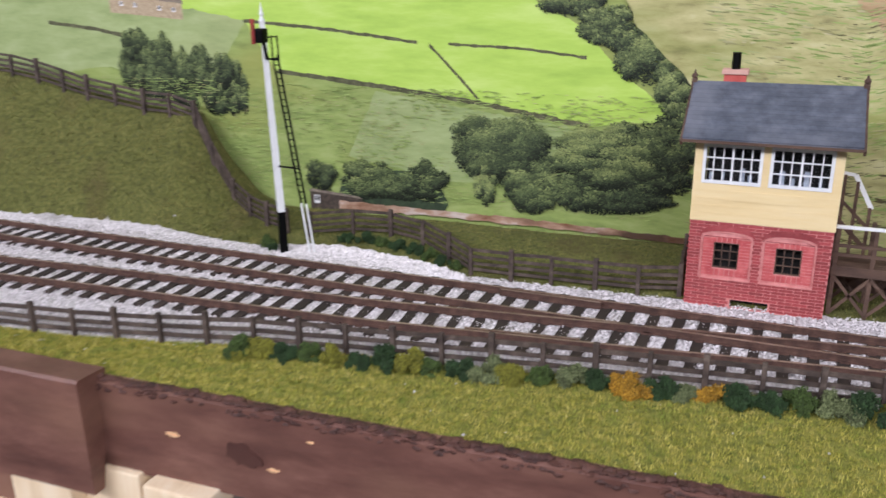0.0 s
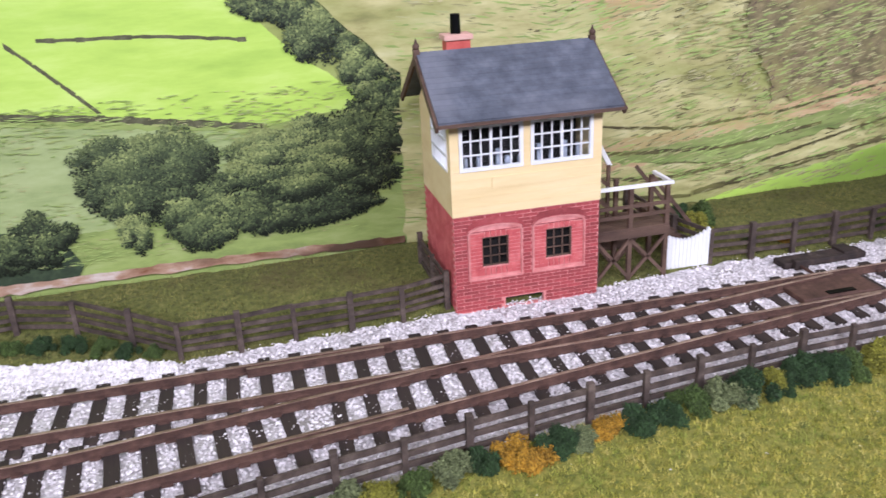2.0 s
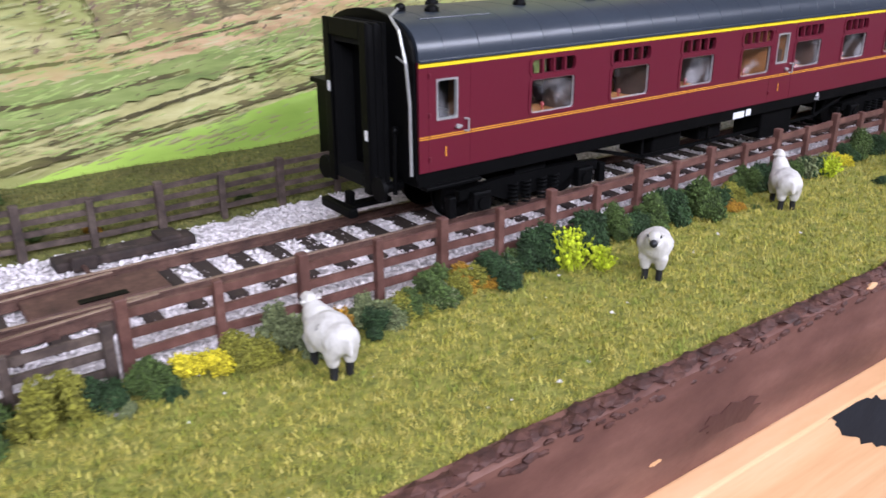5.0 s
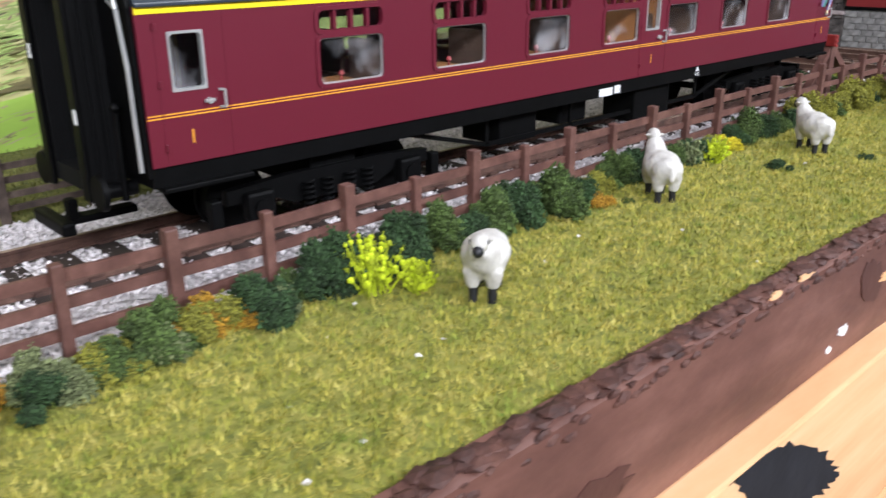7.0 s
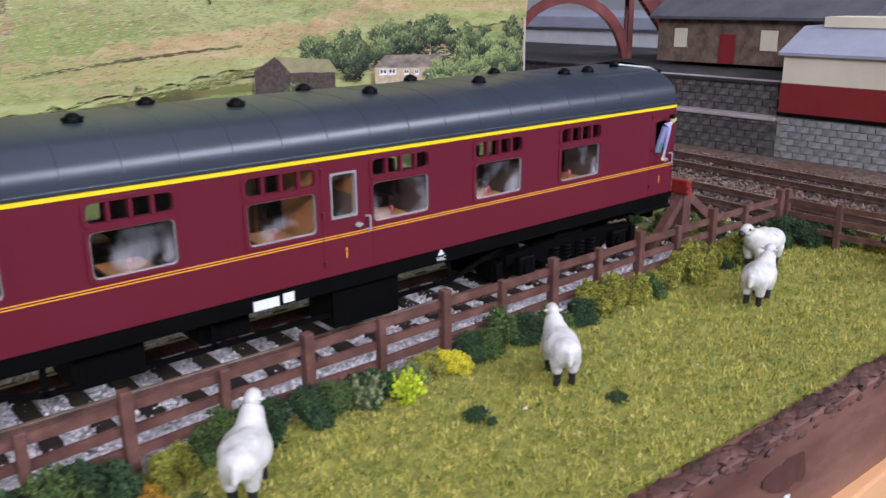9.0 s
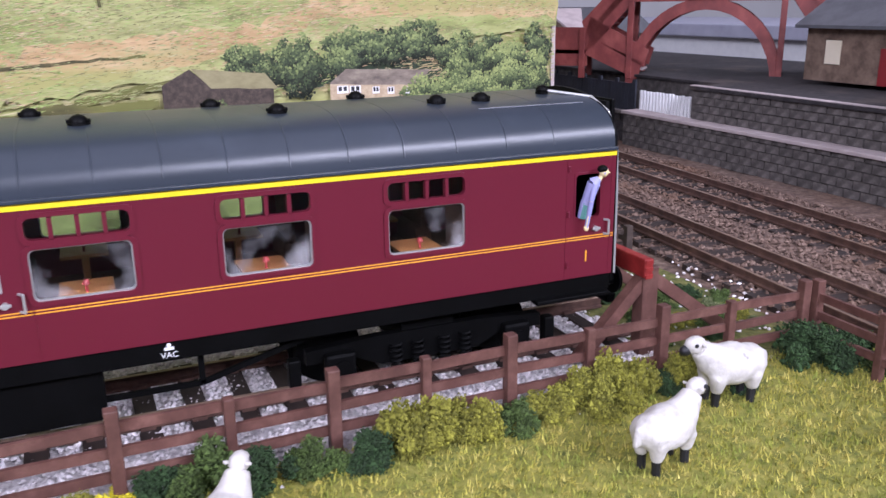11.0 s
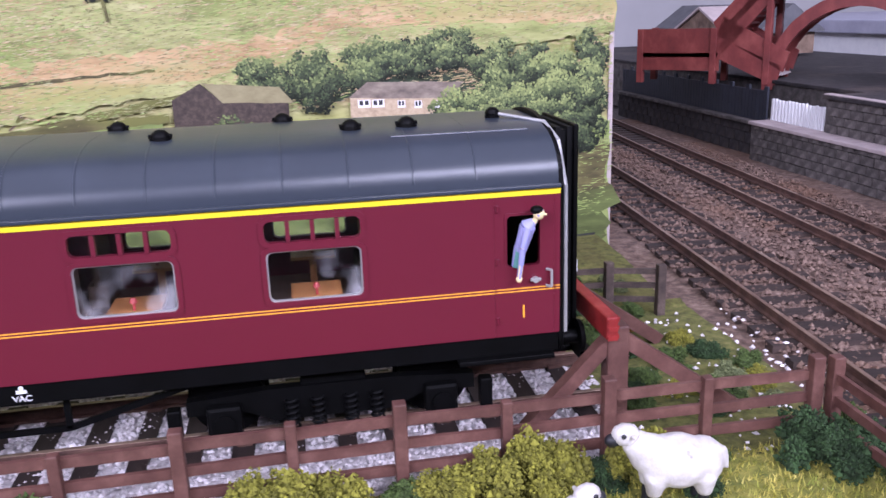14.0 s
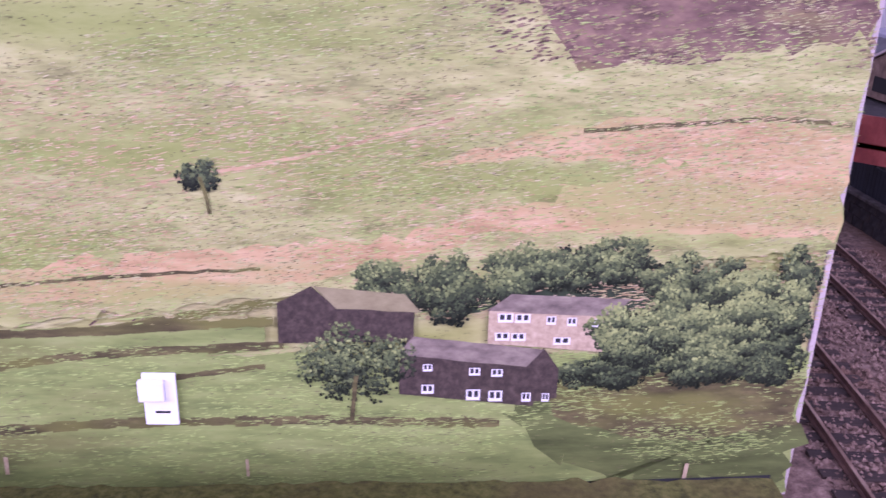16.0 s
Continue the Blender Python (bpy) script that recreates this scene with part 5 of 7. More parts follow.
def coach_end(x, s):
    """The black end: plate, corridor bellows, steps, pipes, buffers and coupling; s is the way out."""
    X = lambda a, b: sorted((x + s * a, x + s * b))
    bm = bmesh.new()
    section = [(CYM - 18.0 * math.cos(math.pi * i / 16), 41.2 + 9.6 * math.sin(math.pi * i / 16) ** 0.8) for i in range(17)]
    pts = [(CY1 - 0.4, 17), *[(y, z) for y, z in section[::-1]], (CY0 + 0.4, 17)]
    a, b = X(0.0, 0.7)
    va, vb = [bm.verts.new((a, y, z)) for y, z in pts], [bm.verts.new((b, y, z)) for y, z in pts]
    bm.faces.new(va)
    bm.faces.new(vb[::-1])
    for i in range(len(pts)):
        j = (i + 1) % len(pts)
        bm.faces.new((va[i], va[j], vb[j], vb[i]))
    end = part("end_plate", bm, BLACK, COACH)
    bm = bmesh.new()
    y0, y1, z0, z1 = CYM - 8.2, CYM + 8.2, 13.5, 48.5
    for k in range(5):
        o = 0.7 + k * 0.95
        e = 0.5 if k % 2 else 0.0
        for q in ((y0 + e, y0 + 2.6, z0, z1 - e), (y1 - 2.6, y1 - e, z0, z1 - e), (y0 + 2.6, y1 - 2.6, z1 - 4.5, z1 - e), (y0 + 2.6, y1 - 2.6, z0, z0 + 3)):
            box(bm, *X(o, o + 0.9), *q)
    part("gangway_bellows", bm, BLACK_DULL, end)
    bm = bmesh.new()
    for q in ((y0 - 0.6, y0 + 2.0, z0 - 1, z1 + 0.4), (y1 - 2.0, y1 + 0.6, z0 - 1, z1 + 0.4), (y0 + 2.0, y1 - 2.0, z1 - 3.2, z1 + 0.4)):
        box(bm, *X(5.4, 6.2), *q, 0.25)
    part("gangway_faceplate", bm, BLACK, end)
    for yy, z in ((y0 + 0.2, 24.5), (y1 - 1.2, 33)):
        bm = bmesh.new()
        box(bm, *X(6.2, 6.3), yy - 0.6, yy + 0.6, z, z + 2.2)
        part("white_label", bm, WHITE, end, "tiny white label")
    bm = bmesh.new()
    path = [(x + s * 0.3, CY0 + 9.5, 49.7), (x + s * 1.2, CY0 + 5.0, 47.4), (x + s * 1.5, CY0 + 2.2, 41), (x + s * 1.3, CY0 + 1.4, 33), (x + s * 1.3, CY0 + 1.2, 18)]
    for p, q in zip(path, path[1:]):
        rod(bm, p, q, 0.36, None, 8)
    rod(bm, (x - s * 6, CYM - 3, 50.6), (x + s * 0.3, CY0 + 9.5, 49.7), 0.3, None, 8)
    rod(bm, (x + s * 1.5, CY0 + 2.2, 41), (x + s * 0.8, CY0 + 6.5, 42), 0.22, None, 6)
    part("end_pipe", bm, STEEL, end, "pale bent wire handrail")
    bm = bmesh.new()
    ball(bm, (x - s * 6.4, CYM - 3, 50.7), 1.2, (1, 1, 0.8), 2)
    rod(bm, (x - s * 6.4, CYM - 3, 49.3), (x - s * 6.4, CYM - 3, 50.4), 1.2)
    part("pipe_clip", bm, BLACK, end)
    bm = bmesh.new()
    rod(bm, (x + s * 2.2, CY0 + 6.2, 13), (x + s * 2.0, CY0 + 6.0, 27), 0.55, None, 8)
    ball(bm, (x + s * 2.0, CY0 + 6.0, 27), 0.9)
    part("brake_pipe", bm, BLACK, end)
    for y in (CYM - 11.5, CYM + 11.5):
        bm = bmesh.new()
        rod(bm, (x, y, 14.5), (x + s * 5.2, y, 14.5), 1.2)
        rod(bm, (x + s * 5.2, y, 14.5), (x + s * 6.0, y, 14.5), 2.9, 2.7, 18)
        part("buffer", bm, BLACK, end, "", 40)
    bm = bmesh.new()
    box(bm, *X(-4, 8), CYM - 1.6, CYM + 1.6, 7.4, 8.6, 0.3)
    box(bm, *X(8, 10.2), CYM - 6.5, CYM + 6.5, 7.2, 9.4, 0.5)
    box(bm, *X(5.5, 7.0), CYM - 1.2, CYM + 1.2, 8.4, 11.5, 0.3)
    part("coupling", bm, BLACK, end)
    bm = bmesh.new()
    box(bm, *X(-16, -1), CY0 - 1.0, CY0 + 1.6, 14.6, 15.4, 0.2)
    part("footstep", bm, BLACK, end)
    return end


coach_end(CX0, -1)
coach_end(CX1, 1)


def underframe():
    bm = bmesh.new()
    box(bm, CX0, CX1, CY0 + 0.5, CY1 - 0.5, 15.2, 18.5, 0.2)
    frame_part = part("solebar", bm, BLACK, COACH)
    bm = bmesh.new()
    box(bm, 288, 303.8, 253.5, 263, 6.6, 15.3, 0.5)
    part("battery_box", bm, BLACK, frame_part)
    bm = bmesh.new()
    box(bm, 240, 252, 254.5, 266, 8.5, 15.3, 0.5)
    box(bm, 262, 272, 256, 272, 9.5, 15.3, 0.8)
    part("equipment_box", bm, BLACK, frame_part)
    bm = bmesh.new()
    for y in (254.6, CY1 - 3.6):
        for p, q in (((214, 15), (236, 9.5)), ((236, 9.5), (318, 9.5)), ((318, 9.5), (338, 15)), ((236, 9.5), (236, 15)), ((318, 9.5), (318, 15)), ((264, 9.5), (264, 15))):
            beam(bm, (p[0], y, p[1]), (q[0], y, q[1]), 0.6, 0.9)
    part("truss_rod", bm, BLACK, frame_part)
    for x0, x1, z in ((270.5, 275.5, 16.1), (276.4, 278.6, 16.3)):
        bm = bmesh.new()
        box(bm, x0, x1, CY0 + 0.36, CY0 + 0.5, z - 0.7, z + 1.1)
        part("white_panel_mark", bm, WHITE, frame_part, "white painted mark on the frame")
    bm = bmesh.new()
    box(bm, CX0 + 1, CX1 - 1, CY0 + 1.3, CY1 - 1.3, 18.5, 20.2)
    part("floor", bm, SEAT, COACH)


underframe()




def build_bogie(xc):
    bm = bmesh.new()
    for y in (254.2, CY1 - 5.0):
        bar_xz(bm, [(xc - 22, 9.2), (xc - 14, 9.4), (xc - 9, 7.2), (xc + 9, 7.2), (xc + 14, 9.4), (xc + 22, 9.2), (xc + 22, 11.6), (xc + 10, 12.4), (xc - 10, 12.4), (xc - 22, 11.6)], y, y + 1.8)
    box(bm, xc - 5, xc + 5, 255, CY1 - 4, 8.5, 14.5, 0.4)
    bog = part("bogie", bm, BLACK, COACH)
    for ax in (xc - 16.5, xc + 16.5):
        bm = bmesh.new()
        for y in (TRACK_Y - 7.4, TRACK_Y + 7.4):
            rod(bm, (ax, y - 1.3, 8.4), (ax, y + 1.3, 8.4), 5.8, 5.8, 28)
            o = -1 if y < TRACK_Y else 1
            rod(bm, (ax, y - o * 1.6, 8.4), (ax, y - o * 1.2, 8.4), 6.5, 6.5, 28)
        rod(bm, (ax, TRACK_Y - 8, 8.4), (ax, TRACK_Y + 8, 8.4), 1.0)
        part("wheelset", bm, BLACK, bog, "black wheels with dull steel rims", 40)
        for y in (253.4, CY1 - 4.6):
            bm = bmesh.new()
            box(bm, ax - 2.6, ax + 2.6, y - 0.9, y + 1.6, 6.2, 11.0, 0.6)
            rod(bm, (ax, y - 1.3, 8.3), (ax, y - 0.6, 8.3), 1.5, 1.5, 12)
            part("axle_box", bm, BLACK, bog)
    for sx in (xc - 6.5, xc - 2.5, xc + 2.5, xc + 6.5):
        bm = bmesh.new()
        turns = [[bm.verts.new((sx + (1.0 + 0.24 * math.cos(c)) * math.cos(a), 253.6 + (1.0 + 0.24 * math.cos(c)) * math.sin(a), 5.3 + a * 0.15 + 0.24 * math.sin(c)))
                  for c in (0, 1.571, 3.142, 4.712)] for a in np.arange(0, 37.7, 0.524)]
        for r, q in zip(turns, turns[1:]):
            for j in range(4):
                bm.faces.new((r[j], q[j], q[(j + 1) % 4], r[(j + 1) % 4]))
        part("coil_spring", bm, BLACK, bog)
    for ax in (xc - 24, xc + 24):
        bm = bmesh.new()
        box(bm, ax - 1.0, ax + 1.0, 254, 256, 5.5, 10.5, 0.3)
        part("brake_hanger", bm, BLACK, bog)


build_bogie(CX0 + 35)
build_bogie(CX1 - 35)


def interior():
    bm = bmesh.new()
    for x in (179, 288 - 4, 296 - 3, 375):
        box(bm, x, x + 0.8, CY0 + 1.3, CY0 + 13, 20.2, 40.5)
        box(bm, x, x + 0.8, CYM + 6, CY1 - 1.3, 20.2, 40.5)
    part("partition", bm, WOODEN, COACH, "varnished brown partitions")
    for x in BIG:
        for y0, y1 in ((CY0 + 2, CY0 + 13), (CYM + 6, CY1 - 2)):
            bm = bmesh.new()
            for u in (x - 4.4, x + 14.6):
                box(bm, u, u + 3.4, y0, y1, 20.2, 24.5, 0.5)
                box(bm, u + 1.1, u + 2.3, y0, y1, 24, 33, 0.5)
            part("seats", bm, SEAT, COACH, "brown moulded seats")
            bm = bmesh.new()
            box(bm, x + 3.2, x + 10.8, y0 - 0.5, y1 - 3, 26.2, 26.8, 0.1)
            box(bm, x + 6.4, x + 7.6, y0 + 4, y0 + 5, 20.2, 26.2)
            t = part("table", bm, WOODEN, COACH, "brown moulded table")
            bm = bmesh.new()
            rod(bm, (x + 7, y0 + 1.6, 26.8), (x + 7, y0 + 1.6, 28.0), 0.22)
            rod(bm, (x + 7, y0 + 1.6, 28.0), (x + 7, y0 + 1.6, 28.7), 0.6, 0.3, 12)
            part("table_lamp", bm, HUT_MAROON, t, "tiny red table lamp")


interior()


def figurine():
    """A small painted toy passenger that leans from the end door: one plain shape."""
    bm = bmesh.new()
    limbs = [((384.9, 251.2, 29.6), (385.3, 250.6, 32.6), 0.8, 0.95, 3), ((385.3, 250.6, 32.2), (386.2, 249.7, 36.0), 0.95, 1.2, 0), ((386.2, 249.7, 36.0), (387.0, 249.3, 36.9), 1.2, 0.5, 0),
             ((386.0, 248.9, 36.0), (385.2, 248.8, 33.0), 0.55, 0.48, 0), ((385.2, 248.8, 33.0), (385.0, 249.1, 30.4), 0.48, 0.4, 0), ((385.0, 249.1, 30.5), (384.8, 249.4, 28.2), 0.4, 0.34, 1), ((387.0, 249.3, 36.6), (387.5, 249.1, 37.6), 0.42, 0.42, 1)]
    blobs = [((387.7, 249.0, 38.0), 0.92, (0.95, 0.85, 1.1), 1), ((388.6, 248.95, 37.8), 0.3, (1.2, 0.7, 0.7), 1), ((387.4, 249.0, 38.55), 0.98, (1.0, 0.92, 0.7), 2), ((384.8, 249.4, 28.1), 0.5, (1, 0.7, 1.2), 1)]
    for p, q, r, r2, m in limbs:
        k = len(bm.faces)
        rod(bm, p, q, r, r2, 12)
        bm.faces.ensure_lookup_table()
        for f in bm.faces[k:]:
            f.material_index = m
    for c, r, squash, m in blobs:
        k = len(bm.faces)
        ball(bm, c, r, squash, 2)
        bm.faces.ensure_lookup_table()
        for f in bm.faces[k:]:
            f.material_index = m
    solo("toy_figurine", bm, [LAVENDER, SKIN_PAINT, BLACK, TEAL], (386, 250, 28), "tiny lavender painted toy passenger leaning from the coach door", "figurine", smooth=50)


figurine()


# ---- the signal box ----
BX0, BX1, BY0, BY1 = -9.0, 35.0, 293.5, 328.0
SBOX = root("signal_box", ((BX0 + BX1) / 2, (BY0 + BY1) / 2, 0), "red brick and cream model signal box with slate roof", "signal box")
LOWER_WINDOWS = [(-0.8, 7.2), (18.6, 26.6)]


def signal_box():
    holes = [(a, b, 13.6, 22.6) for a, b in LOWER_WINDOWS] + [(6, 18, -0.2, 2.8)]
    bm = bmesh.new()
    pierced(bm, BX0, BX1, -1.5, 29.8, BY0, BY0 + 1.6, holes)
    front = part("front_wall", bm, MORTAR, SBOX)
    bm = bmesh.new()
    box(bm, BX0, BX0 + 1.6, BY0 + 1.6, BY1, -1.5, 29.8)
    west = part("side_wall", bm, MORTAR, SBOX)
    bm = bmesh.new()
    box(bm, BX1 - 1.6, BX1, BY0 + 1.6, BY1, -1.5, 29.8)
    part("side_wall", bm, MORTAR, SBOX)
    bm = bmesh.new()
    box(bm, BX0 + 1.6, BX1 - 1.6, BY1 - 1.6, BY1, -1.5, 56)
    part("rear_wall", bm, CREAM, SBOX)
    # near-black sheets: the room's lack of light is put into their colour
    bm = bmesh.new()
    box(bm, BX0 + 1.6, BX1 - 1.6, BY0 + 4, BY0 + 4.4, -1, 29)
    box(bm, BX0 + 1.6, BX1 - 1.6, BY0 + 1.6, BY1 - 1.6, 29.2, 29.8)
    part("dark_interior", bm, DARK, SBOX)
    # bricks of the near wall, course by course, round the recessed panels
    cm = bmesh.new()
    box(cm, -2.2, 2.2, -0.2, 0.2, -0.41, 0.41)
    course = mesh_of("brick", cm, BRICK, Vector())
    blocked = [(a - 4.4, b + 4.2, 9.4, 25.8) for a, b in LOWER_WINDOWS] + [(5.4, 18.6, -1, 3.3)]
    for r in range(27):
        z = 0.4 + r * 1.1
        x = BX0 + 2.25 - (2.3 if r % 2 else 0)
        while x - 2.25 < BX1:
            a, b = max(x - 2.2, BX0), min(x + 2.2, BX1)
            for q in blocked:
                if q[2] < z < q[3]:
                    if a < q[0] < b:
                        b = q[0]
                    elif a < q[1] < b:
                        a = q[1]
                    elif q[0] <= a and b <= q[1]:
                        a = b
            if b - a > 0.8:
                ob = new("brick", course)
                ob.parent = front
                ob.matrix_basis = Matrix.Translation((Vector(((a + b) / 2, BY0 - 0.03 * random.random(), z)) - BASE[front]) * MM) @ Matrix.Diagonal(((b - a) / 4.5, 1, 1, 1))
            x += 4.6
    rows = bmesh.new()
    for r in range(27):
        z = 0.4 + r * 1.1
        for k in range(8):
            y = BY0 + 0.2 + k * 4.3 + (2.1 if r % 2 else 0)
            if y + 4 < BY1:
                box(rows, BX0 - 0.22, BX0 + 0.1, y, y + 4.1, z - 0.44, z + 0.44)
    part("side_bricks", rows, BRICK_ARCH, west)
    for a, b in LOWER_WINDOWS:
        c = (a + b) / 2
        bm = bmesh.new()
        arch = lambda w, z0, top, rise: [(c - w, z0), (c + w, z0)] + [(c + w * math.cos(t), top + rise * math.sin(t)) for t in np.linspace(0, math.pi, 9)]
        ring_xz(bm, arch(8.2, 9.6, 24.2, 2.4), arch(7.75, 10.1, 23.9, 2.25), BY0 - 0.5, BY0 + 0.1)
        part("brick_arch", bm, MORTAR, front, "raised paler brick surround")
        bm = bmesh.new()
        for z in np.arange(11.4, 24.4, 1.1):
            for s in (-1, 1):
                box(bm, c + s * 5.75 - 1.7, c + s * 5.75 + 1.7, BY0 - 0.2, BY0 + 0.1, z - 0.42, z + 0.42)
        for i, u in enumerate(np.arange(c - 5.6, c + 5.8, 1.6)):
            box(bm, u - 0.62, u + 0.62, BY0 - 0.25, BY0 + 0.1, 11, 13.2)
            box(bm, u - 0.62, u + 0.62, BY0 - 0.25, BY0 + 0.1, 22.8, 24.6 - 0.03 * (u - c) ** 2)
        part("surround_bricks", bm, BRICK_ARCH, front)
        bm = bmesh.new()
        ring_xz(bm, [(a, 13.6), (b, 13.6), (b, 22.6), (a, 22.6)], [(a + 0.4, 14), (b - 0.4, 14), (b - 0.4, 22.2), (a + 0.4, 22.2)], BY0 + 0.3, BY0 + 0.9)
        for k in (1, 2):
            box(bm, a + 8 * k / 3 - 0.16, a + 8 * k / 3 + 0.16, BY0 + 0.4, BY0 + 0.8, 13.8, 22.4)
            box(bm, a + 0.2, b - 0.2, BY0 + 0.4, BY0 + 0.8, 13.6 + 3 * k - 0.16, 13.6 + 3 * k + 0.16)
        part("lower_window", bm, TIMBER, front, "thin brown glazing bars over a dark opening")
        bm = bmesh.new()
        ring_xz(bm, arch(8.6, 24.6, 25.6, 3.1), arch(8.55, 24.55, 24.5, 2.3), BY0 - 0.35, BY0 + 0.1)
        part("arch_course", bm, BRICK, front, "darker arched brick course")
    # upper storey
    ux = [(-6.2, 11.2), (14.4, 32.0)]
    bm = bmesh.new()
    pierced(bm, BX0 - 0.3, BX1 + 0.3, 29.8, 57.5, BY0 - 0.4, BY0 + 1.0, [(a, b, 43.2, 55.2) for a, b in ux])
    up = part("upper_front", bm, CREAM, SBOX)
    for z in np.arange(32.4, 43, 2.6):
        bm = bmesh.new()
        box(bm, BX0 - 0.28, BX1 + 0.28, BY0 - 0.5, BY0 - 0.36, z, z + 0.18)
        part("board_edge", bm, CREAM, up)
    bm = bmesh.new()
    box(bm, 2.5, 25, BY0 - 0.62, BY0 - 0.4, 37.2, 40.6)
    part("name_board", bm, CREAM, up)
    bm = bmesh.new()
    holes_y = (296.5, 313.5, 42.6, 55.6)
    for y0, y1, z0, z1 in ((BY0 + 1, holes_y[0], 29.8, 57.5), (holes_y[1], BY1, 29.8, 57.5), (holes_y[0], holes_y[1], 29.8, holes_y[2]), (holes_y[0], holes_y[1], holes_y[3], 57.5)):
        box(bm, BX0 - 0.3, BX0 + 1, y0, y1, z0, z1)
    gab = [(BY0 + 1, 57.5), (BY1, 57.5), ((BY0 + BY1) / 2, 71.5)]
    va, vb = [bm.verts.new((BX0 - 0.3, y, z)) for y, z in gab], [bm.verts.new((BX0 + 1, y, z)) for y, z in gab]
    bm.faces.new(va)
    bm.faces.new(vb[::-1])
    for i in range(3):
        bm.faces.new((va[i], va[(i + 1) % 3], vb[(i + 1) % 3], vb[i]))
    side = part("upper_side", bm, CREAM, SBOX)
    bm = bmesh.new()
    box(bm, BX1 - 1, BX1 + 0.3, BY0 + 1, BY1, 29.8, 57.5)
    va, vb = [bm.verts.new((BX1 - 1, y, z)) for y, z in gab], [bm.verts.new((BX1 + 0.3, y, z)) for y, z in gab]
    bm.faces.new(va)
    bm.faces.new(vb[::-1])
    for i in range(3):
        bm.faces.new((va[i], va[(i + 1) % 3], vb[(i + 1) % 3], vb[i]))
    part("upper_side", bm, CREAM, SBOX)
    for a, b in ux:
        bm = bmesh.new()
        o = lambda e: [(a - e, 43.2 - e), (b + e, 43.2 - e), (b + e, 55.2 + e), (a - e, 55.2 + e)]
        ring_xz(bm, o(0.5), o(-0.5), BY0 - 0.75, BY0 + 0.3)
        mid = (a + b) / 2
        box(bm, mid - 0.35, mid + 0.35, BY0 - 0.5, BY0 + 0.2, 43.4, 55)
        for k in range(1, 6):
            u = a + (b - a) * k / 6
            box(bm, u - 0.2, u + 0.2, BY0 - 0.4, BY0 + 0.1, 43.4, 55)
        for z in (47.2, 51.2):
            box(bm, a, b, BY0 - 0.4, BY0 + 0.1, z - 0.2, z + 0.2)
        w = part("window", bm, WHITE, up, "white many-paned sash window")
        bm = bmesh.new()
        box(bm, a, b, BY0 + 0.12, BY0 + 0.3, 43.3, 55.1)
        p = part("pane", bm, CLEAR, w)
        p.visible_shadow = False
    bm = bmesh.new()
    y0, y1, z0, z1 = holes_y
    for k in range(7):
        y = y0 + (y1 - y0) * k / 6
        box(bm, BX0 - 0.55, BX0 + 0.1, y - 0.25, y + 0.25, z0, z1)
    for z in (z0, 46.8, 51.2, z1):
        box(bm, BX0 - 0.55, BX0 + 0.1, y0 - 0.3, y1 + 0.3, z - 0.3, z + 0.3)
    w = part("window", bm, WHITE, side, "white many-paned sash window")
    bm = bmesh.new()
    box(bm, BX0 + 0.12, BX0 + 0.3, y0, y1, z0, z1)
    p = part("pane", bm, CLEAR, w)
    p.visible_shadow = False
    rng = random.Random(4)
    bm = bmesh.new()
    for i in range(9):
        x = BX0 + 5 + i * 4 + rng.uniform(-1, 1)
        box(bm, x, x + rng.uniform(0.8, 1.8), BY0 + 2.2, BY0 + 3.4, 30, rng.uniform(44, 48.5))
    part("lever_frame", bm, CURTAIN, SBOX, "grey lever frame seen through the windows")
    # added near-black sheet, so the upper room looks unlit through its panes
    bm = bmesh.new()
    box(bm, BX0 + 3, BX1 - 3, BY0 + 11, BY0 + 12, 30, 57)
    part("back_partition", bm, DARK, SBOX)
    # roof
    ym, zr = (BY0 + BY1) / 2, 72.6
    for s in (-1, 1):
        bm = bmesh.new()
        e = ym + s * (ym - 288.2)
        bar = [(e, 57.0), (e, 58.0), (ym, zr + 0.6), (ym, zr - 0.6)]
        va, vb = [bm.verts.new((BX0 - 4.2, y, z)) for y, z in bar], [bm.verts.new((BX1 + 4.4, y, z)) for y, z in bar]
        bm.faces.new(va)
        bm.faces.new(vb[::-1])
        for i in range(4):
            bm.faces.new((va[i], va[(i + 1) % 4], vb[(i + 1) % 4], vb[i]))
        slope = part("roof_slope", bm, SLATE, SBOX)
        for k in range(13):
            t = (k + 0.5) / 13
            y, z = e + (ym - e) * t, 58.15 + (zr + 0.75 - 58.15) * t
            bm = bmesh.new()
            beam(bm, (BX0 - 4.25, y, z), (BX1 + 4.45, y, z), 2.2, 0.22, -s * radians(32.6))
            part("slate_course", bm, SLATE, slope)
        bm = bmesh.new()
        beam(bm, (BX0 - 4.3, e + s * 0.3, 57.2), (BX1 + 4.5, e + s * 0.3, 57.2), 0.7, 0.9)
        part("gutter", bm, TIMBER, slope)
        for x in (BX0 - 4.6, BX1 + 4.8):
            bm = bmesh.new()
            beam(bm, (x, e, 56.4), (x, ym, zr - 1.0), 0.8, 2.0)
            part("bargeboard", bm, TIMBER, slope)
    for x in (BX0 - 4.2, BX1 + 4.4):
        bm = bmesh.new()
        box(bm, x - 0.9, x + 0.9, ym - 0.9, ym + 0.9, zr - 3, zr + 1.6, 0.2)
        ball(bm, (x, ym, zr + 2.4), 1.05)
        rod(bm, (x, ym, zr + 3), (x, ym, zr + 4.6), 0.6, 0.1, 8)
        part("finial", bm, TIMBER, SBOX)
    bm = bmesh.new()
    box(bm, -4.0, 3.0, ym + 1.5, ym + 6.5, 66, 75.6)
